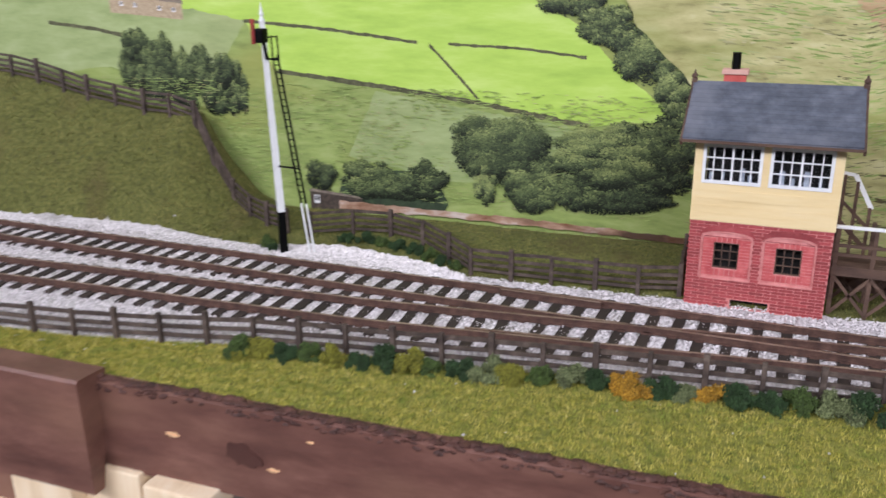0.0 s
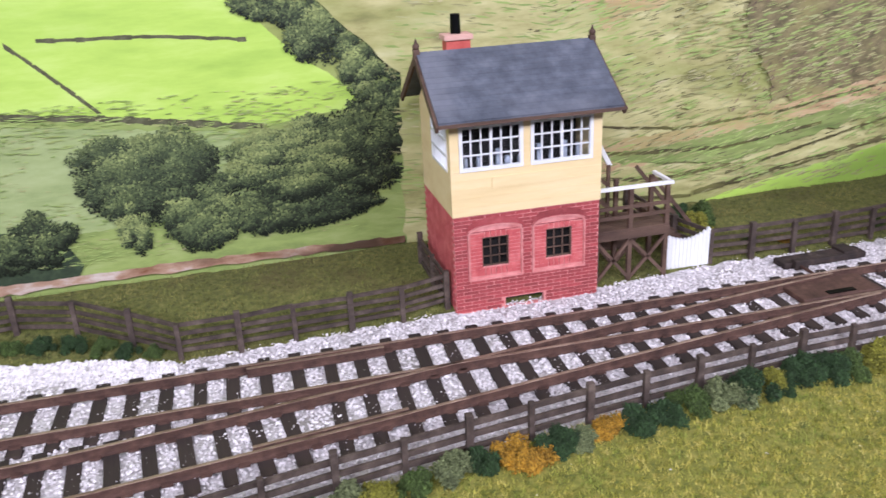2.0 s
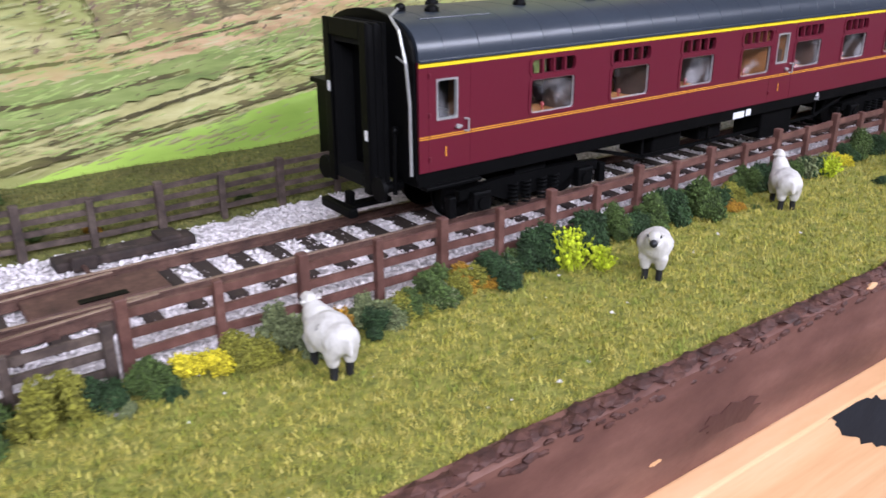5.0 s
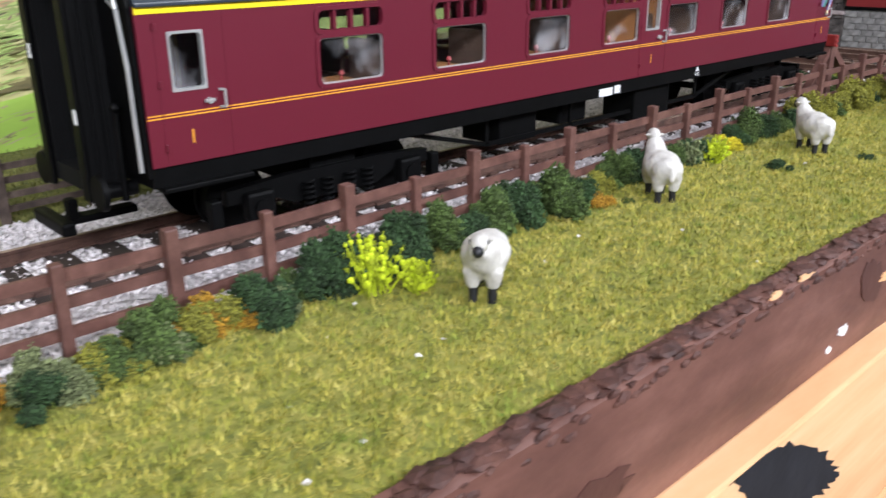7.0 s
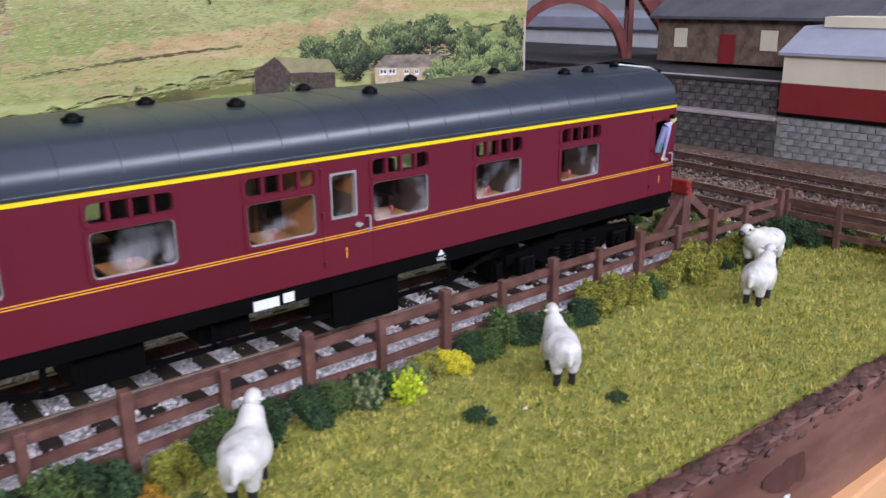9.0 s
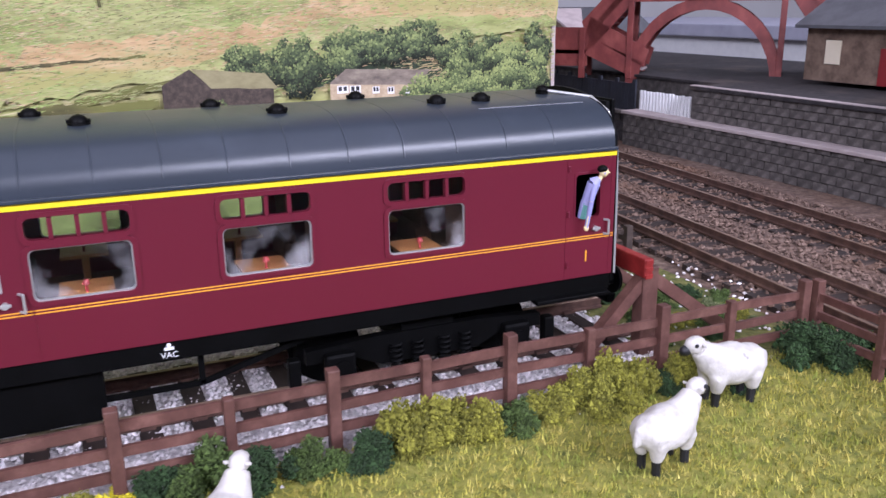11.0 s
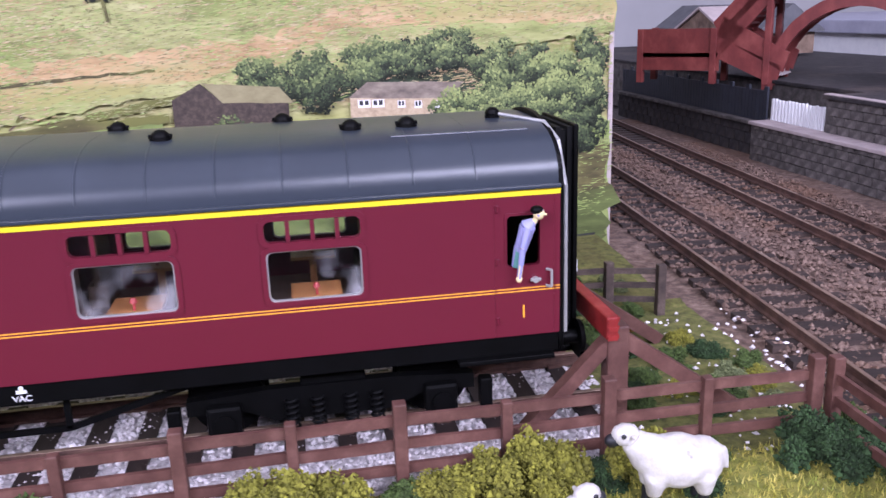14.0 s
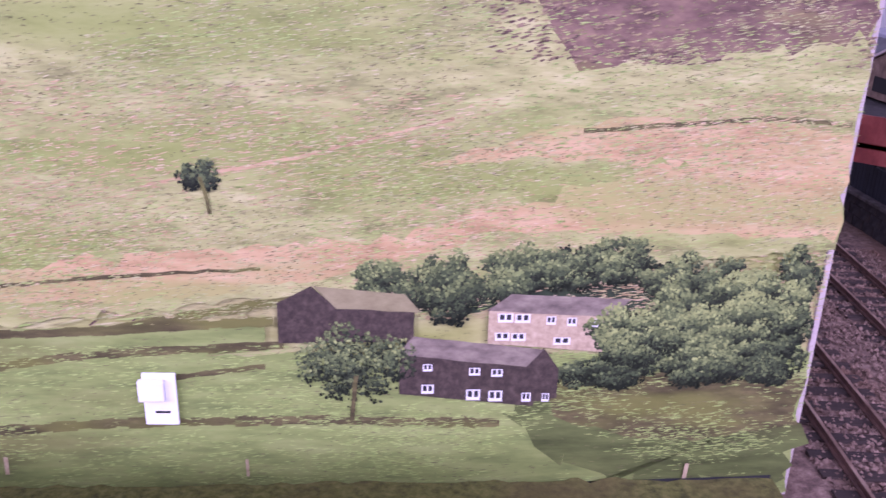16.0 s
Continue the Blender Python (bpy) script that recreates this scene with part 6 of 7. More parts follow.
    ch = part("chimney", bm, CHIMNEY, SBOX)
    bm = bmesh.new()
    box(bm, -4.7, 3.7, ym + 0.8, ym + 7.2, 75.6, 77.2, 0.25)
    part("chimney_cap", bm, CAP, ch, "pale chimney cap")
    bm = bmesh.new()
    rod(bm, (-0.6, ym + 4, 77), (-0.6, ym + 4, 82.6), 1.5, 1.4, 14)
    part("chimney_pot", bm, BLACK, ch, "black chimney pot")


signal_box()


def box_steps():
    """The timber landing and stair beside the box."""
    thing = root("timber_stair", (49, 304, 0), "dark timber landing and stair with white handrails", "stair")
    x0, x1, y0, y1, z = 35.6, 60.5, 297.5, 309, 17.5
    bm = bmesh.new()
    for y in np.arange(y0, y1 - 0.5, 2.3):
        box(bm, x0, x1, y, y + 2.1, z - 0.7, z)
    part("deck", bm, TIMBER, thing)
    for x in (36.6, 47.5, 59.6):
        for y in (y0 + 0.6, y1 - 0.6):
            bm = bmesh.new()
            box(bm, x - 0.65, x + 0.65, y - 0.65, y + 0.65, -1, 30 if x > 40 else 31)
            part("leg", bm, TIMBER, thing)
    for y in (y0 + 0.2, y1 - 0.2):
        bm = bmesh.new()
        box(bm, x0, x1, y - 0.5, y + 0.5, z - 3.2, z - 0.7)
        part("edge_beam", bm, TIMBER, thing)
        for a, b in ((36.6, 47.5), (47.5, 59.6)):
            for p, q in ((1, z - 3.4), (z - 3.4, 1)):
                bm = bmesh.new()
                beam(bm, (a, y, p), (b, y, q), 0.7, 1.0)
                part("brace", bm, TIMBER, thing)
    for zz in (21.5, 24.5):
        bm = bmesh.new()
        box(bm, x0, x1, y0 - 0.2, y0 + 0.5, zz - 0.5, zz + 0.5)
        part("guard_rail", bm, TIMBER, thing)
    bm = bmesh.new()
    box(bm, x0, x1 + 0.6, y0 - 0.5, y0 + 0.8, 30.2, 31.2, 0.15)
    box(bm, x1 - 0.6, x1 + 0.6, y0, y1, 30.2, 31.2, 0.15)
    part("handrail", bm, WHITE, thing, "white painted handrail")
    bm = bmesh.new()
    beam(bm, (36, 310, 45.5), (40, 310, 45), 0.8, 1.0)
    beam(bm, (40, 310, 45), (46, 310, 34), 0.8, 1.4)
    part("upper_handrail", bm, WHITE, thing, "white sloping handrail")
    for x, zt in ((37, 45), (41, 43), (45.5, 34.5)):
        bm = bmesh.new()
        box(bm, x - 0.5, x + 0.5, 309.5, 310.5, 16, zt)
        part("baluster", bm, TIMBER, thing)
    bm = bmesh.new()
    beam(bm, (36, 310, 30), (46, 310, 20), 0.8, 1.4)
    beam(bm, (36, 310, 37), (46, 310, 27), 0.8, 1.0)
    part("stringer", bm, TIMBER, thing)
    for k in range(7):
        bm = bmesh.new()
        box(bm, 60 + k * 2.2, 62.8 + k * 2.2, 309, 320, z - 1.2 - k * 2.3, z - 0.5 - k * 2.3)
        part("tread", bm, TIMBER, thing)
    for y in (309, 320):
        bm = bmesh.new()
        beam(bm, (60, y, z - 0.8), (76, y, 0.5), 0.8, 2.2)
        beam(bm, (60, y, z + 12), (75, y, 11), 0.8, 1.2)
        part("stair_side", bm, TIMBER, thing)
    bm = bmesh.new()
    box(bm, 38, 58, 316, 318, 0, 15)
    part("back_board", bm, TIMBER, thing)


box_steps()


def lineside_hut():
    x0, x1, y0, y1 = 181, 200, 315, 330
    thing = root("lineside_hut", (190, 322, 0), "black lineside hut with flat roof and red chimney", "hut")
    bm = bmesh.new()
    box(bm, x0, x1, y0, y1, 0, 25)
    part("body", bm, BLACK, thing)
    bm = bmesh.new()
    for x in np.arange(x0 + 0.5, x1, 2):
        box(bm, x, x + 0.3, y0 - 0.25, y0, 1, 24.5)
    part("boarding", bm, BLACK_DULL, thing)
    bm = bmesh.new()
    box(bm, x0 - 1.6, x1 + 1.6, y0 - 2, y1 + 1, 25, 26.4, 0.2)
    part("roof", bm, BLACK, thing)
    bm = bmesh.new()
    box(bm, 192.5, 198, 322, 326, 26.4, 30.5)
    c = part("chimney", bm, CHIMNEY, thing, "red brick chimney")
    bm = bmesh.new()
    rod(bm, (195.2, 324, 30.5), (195.2, 324, 33), 1.1, 1.0)
    part("chimney_pot", bm, BLACK, c)


lineside_hut()


# ---- bushes and sheep ----
def bush_mesh(seed, n=2000):
    """Clump foam: a lumpy heart under many small crumbs."""
    rng = np.random.default_rng(seed)
    lobes = []
    for k in range(13):
        a, q = rng.uniform(0, 6.283), math.sqrt(rng.random())
        lobes.append((3.9 * q * math.cos(a), 2.7 * q * math.sin(a), rng.uniform(0.5, 1.6) + 3.6 * (1 - q * q) * rng.random(), rng.uniform(0.85, 1.75)))
    octa = np.array([(1, 0, 0), (-1, 0, 0), (0, 1, 0), (0, -1, 0), (0, 0, 1), (0, 0, -1)], float)
    tri = np.array([(0, 2, 4), (2, 1, 4), (1, 3, 4), (3, 0, 4), (2, 0, 5), (1, 2, 5), (3, 1, 5), (0, 3, 5)])
    which = rng.integers(13, size=3 * n)
    d = rng.normal(size=(3 * n, 3))
    d /= np.linalg.norm(d, axis=1)[:, None]
    lob = np.array(lobes)[which]
    wob = 1 + 0.3 * np.sin(4.1 * d[:, 0] + 1.7 * which) * np.sin(5.3 * d[:, 1] + seed) + 0.16 * np.sin(11 * d[:, 2] + 9 * d[:, 0] + which)
    p = lob[:, :3] + d * (lob[:, 3] * rng.uniform(0.7, 1.06, 3 * n) * wob)[:, None]
    p = p[p[:, 2] > -0.3]
    k = len(p)
    size = rng.uniform(0.09, 0.2, (k, 1, 1)) * np.where(rng.random((k, 1, 1)) < 0.12, 1.9, 1.0)
    verts = (p[:, None] + octa[None] * size * rng.uniform(0.5, 1.5, (k, 6, 1))).reshape(-1, 3).tolist()
    faces = (tri[None] + 6 * np.arange(k)[:, None, None]).reshape(-1, 3).tolist()
    for x, y, z, r in lobes:
        faces += (tri + len(verts)).tolist()
        verts += (np.array([x, y, z * 0.9]) + octa * r * 0.9).tolist()
    me = bpy.data.meshes.new("bush")
    me.from_pydata((np.array(verts) * MM).tolist(), [], faces)
    return me


BUSH_NAMES = ["deep green", "olive", "mid green", "mustard brown", "lime yellow", "grey green", "lemon yellow"]
BUSH_SHAPES = {}


def bush(x, y, tone, size=1.0, turn=0.0, tall=1.0, group="lineside bushes"):
    key = (tone, int(x * 3 + y) % 3)
    if key not in BUSH_SHAPES:
        me = bush_mesh(tone * 10 + key[1])
        me.materials.append(BUSHES[tone])
        BUSH_SHAPES[key] = me
    ob = new("bush", BUSH_SHAPES[key])
    ob.matrix_basis = pose(x * MM, y * MM, (ground_z(x, y) - 0.4) * MM, 0, 0, turn) @ Matrix.Diagonal((size, size, size * tall, 1))
    tagged(ob, BUSH_NAMES[tone] + " clump foam bush beside the fence", "bush", group)


rng = random.Random(77)
# a run of small bushes on the lawn side of the near fence
x = -128.0
tones = [2, 1, 0, 2, 1, 0, 0, 1, 2, 0, 5, 1, 2, 5, 0, 3, 0, 5, 3, 0, 0, 2, 5, 0, 1, 0, 0, 2, 1, 0, 2, 6, 1, 5, 3, 5, 2]
i = 0
while x < 172:
    y = lerp(FENCE_LINE, x) - 4.6 - 2.2 * rng.random()
    bush(x, y, tones[i % len(tones)], rng.uniform(1.0, 1.5), rng.uniform(0, 360), rng.uniform(0.85, 1.2))
    if rng.random() < 0.4:
        bush(x + 2, y - 3.5, rng.choice((0, 2, 5, 1)), rng.uniform(0.45, 0.7), rng.uniform(0, 360))
    x += rng.uniform(6.0, 9.0)
    i += 1
for x, y, t, s, h in ((135, 226, 0, 0.9, 0.8), (143, 229, 1, 1.0, 0.8), (150, 228, 5, 0.9, 0.9), (157, 236, 3, 1.1, 0.8), (163, 234, 3, 0.8, 0.8), (168, 234, 5, 0.8, 1), (172, 233, 2, 0.8, 1),
                      (179, 231, 0, 1.35, 1.2), (187, 234, 0, 1.1, 1.2), (193, 236, 0, 1.2, 1.2), (200, 235, 2, 1.2, 1.2), (206, 234, 0, 1.1, 1.1), (214, 236, 2, 1.2, 1.2), (221, 233, 0, 1.3, 1.15),
                      (229, 234, 2, 1.3, 1.2), (236, 233, 0, 1.2, 1.2), (240, 230, 3, 0.8, 0.9), (247, 237, 1, 0.9, 1), (255, 238, 2, 1.1, 1.1), (262, 238, 0, 1.1, 1.2), (270, 239, 0, 1.0, 1.0), (277, 239, 2, 1.0, 1),
                      (284, 238, 0, 1.1, 1), (291, 238, 5, 0.9, 1), (297, 240, 1, 0.9, 0.9), (303, 240, 6, 0.8, 1), (309, 241, 0, 1.0, 1), (316, 241, 2, 1.2, 1.1), (323, 240, 0, 1.0, 1), (331, 241, 2, 0.9, 1), (339, 240, 0, 0.9, 1),
                      (347, 241, 1, 1.3, 1.15), (356, 240.5, 1, 1.1, 1.15), (364, 240, 2, 0.9, 0.9), (370, 241, 1, 1.0, 1.0), (377, 240, 1, 1.15, 1.1), (385, 241, 1, 1.25, 1.3), (392, 240, 0, 0.8, 0.9), (399, 241, 1, 1.15, 1.15),
                      (406, 237, 0, 0.8, 0.8), (427, 238, 0, 1.4, 1.1), (434, 233, 0, 1.2, 1), (437, 225, 2, 1.1, 1), (438, 215, 1, 1.0, 0.9), (439, 206, 0, 1.0, 0.9), (436, 243, 2, 1.0, 1), (440, 198, 2, 1.0, 0.9),
                      (293, 217, 0, 0.6, 0.7), (316, 208, 0, 0.5, 0.6), (247, 226, 2, 0.4, 0.5), (413, 244, 2, 0.7, 0.8)):
    bush(x, y - (3.2 if y > 233 else 0) - (1.2 if 300 < x < 410 else 0), t, s * 1.18, rng.uniform(0, 360), h)
# behind the track
for x, y, t, s in ((-181, 296, 2, 0.9), (-176, 293, 0, 0.7), (-150, 309, 0, 0.9), (-141, 310, 0, 1.0), (-133, 309, 2, 0.9), (-125, 308, 0, 1.0), (-116, 306, 0, 1.0), (-108, 302, 2, 0.9), (-101, 298, 0, 0.8), (-94, 296, 2, 0.7),
                   (84, 322, 1, 1.3), (90, 326, 2, 1.4), (82, 330, 0, 1.3), (96, 309, 2, 0.6), (108, 306, 3, 0.6), (146, 308, 2, 0.7), (-4, 333, 0, 1.1)):
    bush(x, y, t, s, rng.uniform(0, 360), 1.0, "bank bushes")


def gorse(x, y, z, size, tone, label):
    """A wispy bright tuft: many thin fronds."""
    bm = bmesh.new()
    r = random.Random(int(x))
    for k in range(60):
        a, t = r.uniform(0, 6.283), r.uniform(0.1, 1.1)
        l = size * r.uniform(0.5, 1.0)
        p = Vector((x + r.uniform(-0.22, 0.22) * size, y + r.uniform(-0.2, 0.2) * size, z))
        q = p + Vector((math.cos(a) * math.sin(t) * l * 0.6, math.sin(a) * math.sin(t) * l * 0.6, math.cos(t) * l))
        rod(bm, p, q, 0.16, 0.1, 4)
        for _ in range(3):
            ball(bm, p.lerp(q, r.uniform(0.4, 1.0)), r.uniform(0.3, 0.6), (1, 1, 1), 1)
    solo("gorse_tuft", bm, BUSHES[tone], (x, y, z), label, "bush", "gorse tufts")


gorse(182, 226, 0.5, 11, 4, "bright lime yellow wispy gorse tuft by the fence")
gorse(187, 221.5, 0.5, 6, 4, "bright lime yellow wispy gorse tuft by the fence")
gorse(287.5, 230, 0.5, 7, 4, "bright lime yellow wispy tuft on the lawn")
gorse(281, 233, 0.5, 7, 5, "pale green wispy tuft on the lawn")


def sheep(name, pos, heading, label, head_up=1.0, dark_face=True):
    """A painted metal sheep of about 13 mm, facing along x before its turn."""
    thing = root(name, (0, 0, 0), label, "sheep", "model sheep")
    bm = bmesh.new()
    ball(bm, (0, 0, 6.9), 3.5, (1.6, 1.12, 1.0), 3, 0.45, pos[0])
    ball(bm, (-3.9, 0, 7.0), 3.0, (0.9, 1.1, 1), 2, 0.3, pos[0] + 2)
    ball(bm, (3.4, 0, 7.8), 3.0, (1.0, 0.95, 1.0), 2, 0.3, pos[0] + 4)
    rod(bm, (4.0, 0, 8.2), (6.2, 0, 8.0 + 3.2 * head_up), 2.6, 1.7, 12)
    for sx in (-3.6, 3.2):
        for sy in (-1.5, 1.5):
            rod(bm, (sx, sy * 1.15, 5.5), (sx, sy * 1.05, 2.4), 1.7, 1.0, 10)
    rod(bm, (-6.2, 0, 8.2), (-7.0, 0, 5.2), 0.9, 0.5, 8)
    fleece = part("fleece", bm, FLEECE, thing, "", 180)
    skin = fleece.modifiers.new("skin", "REMESH")
    skin.mode, skin.voxel_size, skin.use_smooth_shade = "VOXEL", 0.38 * MM, True
    ease = fleece.modifiers.new("ease", "SMOOTH")
    ease.factor, ease.iterations = 0.5, 5
    hz = 8.4 + 3.6 * head_up
    bm = bmesh.new()
    ball(bm, (6.9, 0, hz), 1.7, (1.15, 0.85, 0.95), 2)
    part("head", bm, FLEECE, thing, "", 60)
    bm = bmesh.new()
    ball(bm, (8.6, 0, hz - 0.8), 1.05, (1.1, 0.85, 0.9), 2)
    for sy in (-1, 1):
        ball(bm, (7.4, sy * 1.35, hz + 0.35), 0.42, (1, 0.5, 1), 1)
    part("muzzle", bm, MUZZLE, thing, "black painted muzzle and eyes", 60)
    for sy in (-1, 1):
        bm = bmesh.new()
        ball(bm, (6.1, sy * 1.5, hz + 0.3), 0.6, (0.7, 1.1, 0.5), 1)
        part("ear", bm, FLEECE, thing)
    for sx in (-3.6, 3.2):
        for sy in (-1.5, 1.5):
            bm = bmesh.new()
            rod(bm, (sx, sy, 2.6), (sx + 0.1, sy, 0), 0.75, 0.7, 8)
            part("leg", bm, MUZZLE, thing, "black painted leg")
    thing.matrix_world = pose(pos[0] * MM, pos[1] * MM, (ground_z(*pos) + 0.2) * MM, 0, 0, heading) @ Matrix.Scale(pos[2] if len(pos) > 2 else 1.0, 4)
    return thing


def ewe(x, y, heading, scale, label, head=1.0):
    t = sheep("model_sheep", (x, y), heading, label, head)
    t.matrix_world = pose(x * MM, y * MM, (ground_z(x, y) + 0.15) * MM, 0, 0, heading) @ Matrix.Scale(scale, 4)


ewe(121.5, 219, 90, 0.95, "white painted model sheep grazing the lawn, seen rump first", 0.5)
ewe(193, 213.5, 216, 0.92, "white painted model sheep with black muzzle on the lawn", 0.75)
ewe(253.5, 223, 50, 0.95, "white painted model sheep standing by the bushes", 1.0)
ewe(315, 219.5, 58, 0.92, "white painted model sheep standing on the lawn", 0.9)
ewe(378, 216.5, 12, 0.92, "white painted model sheep beside another on the lawn", 0.9)
ewe(400.6, 228.6, 172, 1.0, "white painted model sheep with flaking paint and black muzzle", 0.7)
ewe(418, 198, 120, 0.92, "white painted model sheep at the lawn's end", 0.9)


# ---- the rest of the layout, beyond the coach: main line, walls, bridge, station ----
def far_ground():
    verts, faces = [], []
    nx, ny = 60, 80
    for i in range(nx + 1):
        for j in range(ny + 1):
            x, y = 396 + 330 * i / nx, 150 + 470 * j / ny
            z = -0.9 + 0.7 * noise.noise(Vector((x * 0.06, y * 0.06, 4))) + 0.4 * noise.noise(Vector((x * 0.3, y * 0.3, 4)))
            if x < 446 and y < 344:
                z -= 0.6
            verts.append((x, y, z))
    for i in range(nx):
        for j in range(ny):
            a = i * (ny + 1) + j
            faces.append((a, a + ny + 1, a + ny + 2, a + 1))
    raw("ground_main_line", verts, faces, EARTH, "brown weathered ballast under the main line", "structure", category="ground")


far_ground()
sheet("ground_siding_end", 403, 441, 3, lambda x: lerp(FENCE_LINE, x) - 2, lambda x: 306, 24, TURF, "dark overgrown turf behind the buffer stop", 0.2, 1.5)


def main_x(y):
    return 459 + (y - 270) * 0.082


def main_line(dx, label):
    thing = root("railway_track", (main_x(300) + dx, 300, 0), label, "track")
    for s in (-8.25, 8.25):
        rail(thing, [(main_x(y) + dx + s, y) for y in range(160, 620, 12)])
    for y in np.arange(162, 616, 8.2):
        ob = new("sleeper", SLEEPER_MESH)
        ob.parent = thing
        b = BASE[thing]
        ob.matrix_basis = pose((main_x(float(y)) + dx - b.x) * MM, (float(y) - b.y) * MM, -0.25 * MM, 0, 0, 90 - 4.7) @ Matrix.Diagonal((1, 30, 1, 1))


main_line(0, "rusty main line track with weathered sleepers in brown ballast")
main_line(44, "second rusty main line track in brown ballast")


def far_chips(rng, count):
    y = rng.uniform(165, 520, count)
    x = 444 + (y - 270) * 0.082 + rng.uniform(0, 84, count)
    return np.stack([x, y, rng.uniform(-0.7, 0.1, count)], -1)


chips("brown_ballast", 14000, far_chips, 0.8, EARTH, "loose brown ballast chips on the main line", 9)
chips("pale_ballast", 320, lambda r, k: np.stack([r.uniform(404, 448, k), r.uniform(225, 300, k), r.uniform(-0.6, 0.3, k)], -1), 0.55, BALLAST, "scattered pale stone chips", 10)


def buffer_stop():
    x, y = 402, TRACK_Y
    thing = root("buffer_stop", (x, y, 0), "brown timber buffer stop with a worn red beam", "buffer stop")
    bm = bmesh.new()
    box(bm, x - 2.6, x - 0.6, y - 18.4, y + 18.4, 16.0, 19.8, 0.4)
    beam_part = part("buffer_beam", bm, BUFFER_RED, thing, "worn red painted beam")
    bm = bmesh.new()
    for z in (16.3, 17.8, 19.2):
        box(bm, x - 0.6, x - 0.3, y - 18.0, y + 18.0, z - 0.35, z + 0.35)
        box(bm, x - 2.4, x - 0.8, y - 18.65, y - 18.4, z - 0.35, z + 0.35)
    part("plank_edge", bm, BUFFER_RED, beam_part)
    for s in (-15.6, 15.6):
        bm = bmesh.new()
        box(bm, x - 1.8, x + 1.8, y + s - 1.6, y + s + 1.6, -1, 17.6, 0.3)
        part("upright", bm, FENCE, thing)
        bm = bmesh.new()
        beam(bm, (x - 15, y + s, 0.6), (x - 0.6, y + s, 15.4), 2.4, 2.2)
        part("front_strut", bm, FENCE, thing)
        bm = bmesh.new()
        beam(bm, (x + 1, y + s, 15.2), (x + 22, y + s, 0.4), 2.4, 2.4)
        part("rear_strut", bm, FENCE, thing)


buffer_stop()
for x, y, t, s in ((408, 262, 0, 0.9), (413, 268, 2, 0.9), (418, 262, 1, 0.8), (424, 259, 2, 1.0), (429, 265, 5, 0.9), (414, 281, 0, 1.0), (409, 290, 2, 1.1), (418, 291, 3, 0.9), (404, 300, 0, 1.2), (412, 305, 0, 1.2),
                   (422, 273, 2, 1.0), (430, 276, 0, 0.9), (433, 262, 1, 0.9), (436, 270, 2, 0.8), (424, 300, 2, 0.9), (405, 316, 0, 1.2), (414, 320, 2, 1.2), (425, 314, 5, 0.9), (409, 257, 2, 0.8), (428, 284, 1, 0.8), (420, 254, 0, 0.7), (432, 255, 5, 0.7)):
    bush(x, y, t, s, rng.uniform(0, 360), 0.8, "bushes by the buffer stop")
fence("dark weathered fence behind the buffer stop", "boundary fences", [(396, 306, 0), (408, 304, 0), (420, 303, 0), (431, 300, 0)], (0.3, 0.6, 0.9), FENCE_OLD, 1.9, 11, 1.2)


def coursed_wall(thing, name, x, y0, y1, z0, z1, mat, base_mat, block=7.0, high=3.4):
    """A stone wall that faces the track, course by course."""
    bm = bmesh.new()
    box(bm, x + 0.4, x + 6, y0, y1, z0, z1)
    core = part(name, bm, base_mat, thing)
    cm = bmesh.new()
    box(cm, -0.5, 0.3, -block / 2 + 0.25, block / 2 - 0.25, -high / 2 + 0.2, high / 2 - 0.2)
    me = mesh_of("stone", cm, mat, Vector())
    r = 0
    z = z0 + high / 2
    while z < z1:
        y = y0 + block / 2 + (block / 2 if r % 2 else 0)
        while y < y1 - block / 3:
            ob = new("stone", me)
            ob.parent = core
            ob.matrix_basis = pose(*((Vector((x + 0.35 * random.random(), y, z)) - BASE[core]) * MM)) @ Matrix.Diagonal((1, random.uniform(0.9, 1.02), 1, 1))
            y += block
        z += high
        r += 1
    return core


def platform():
    thing = root("station_platform", (560, 390, 0), "two-tier dark stone platform wall with pale coping", "platform")
    coursed_wall(thing, "lower_wall", 551, 310, 472, -1, 14.5, STONE, STONE)
    bm = bmesh.new()
    box(bm, 549.5, 560, 310, 472, 14.5, 16.0, 0.4)
    part("ledge", bm, LEDGE, thing, "pale stone coping")
    coursed_wall(thing, "upper_wall", 558, 310, 431, 16.0, 29, STONE, STONE)
    bm = bmesh.new()
    box(bm, 556.5, 720, 310, 431, 29, 30.6, 0.4)
    box(bm, 575, 720, 431, 850, 29, 30.6, 0.4)
    part("paving", bm, TARMAC, thing, "grey platform paving")
    bm = bmesh.new()
    box(bm, 556.8, 560.5, 310, 431, 30.6, 31.0, 0.15)
    part("platform_edge", bm, LEDGE, thing, "pale worn platform edge")
    bm = bmesh.new()
    box(bm, 576, 719, 312, 848, -1, 29)
    part("infill", bm, STONE, thing)
    coursed_wall(thing, "dark_wall", 557, 473, 640, -1, 13, TARMAC, TARMAC, 9, 5)
    bm = bmesh.new()
    box(bm, 555, 568, 473, 640, 13, 14.6, 0.3)
    part("ledge", bm, STONE, thing)
    for y in np.arange(474, 638, 3.0):
        bm = bmesh.new()
        box(bm, 559, 560, y, y + 2.8, 14.6, 28 if round((y - 474) / 3) % 5 else 30, 0.15)
        part("fence_board", bm, NAVY, thing, "navy painted fence board")
    for y in np.arange(433, 470, 2.4):
        bm = bmesh.new()
        box(bm, 559, 560, y, y + 1.1, 16, 25 + 0.6 * random.random())
        part("white_paling", bm, WHITE, thing, "white paling between the walls")


platform()


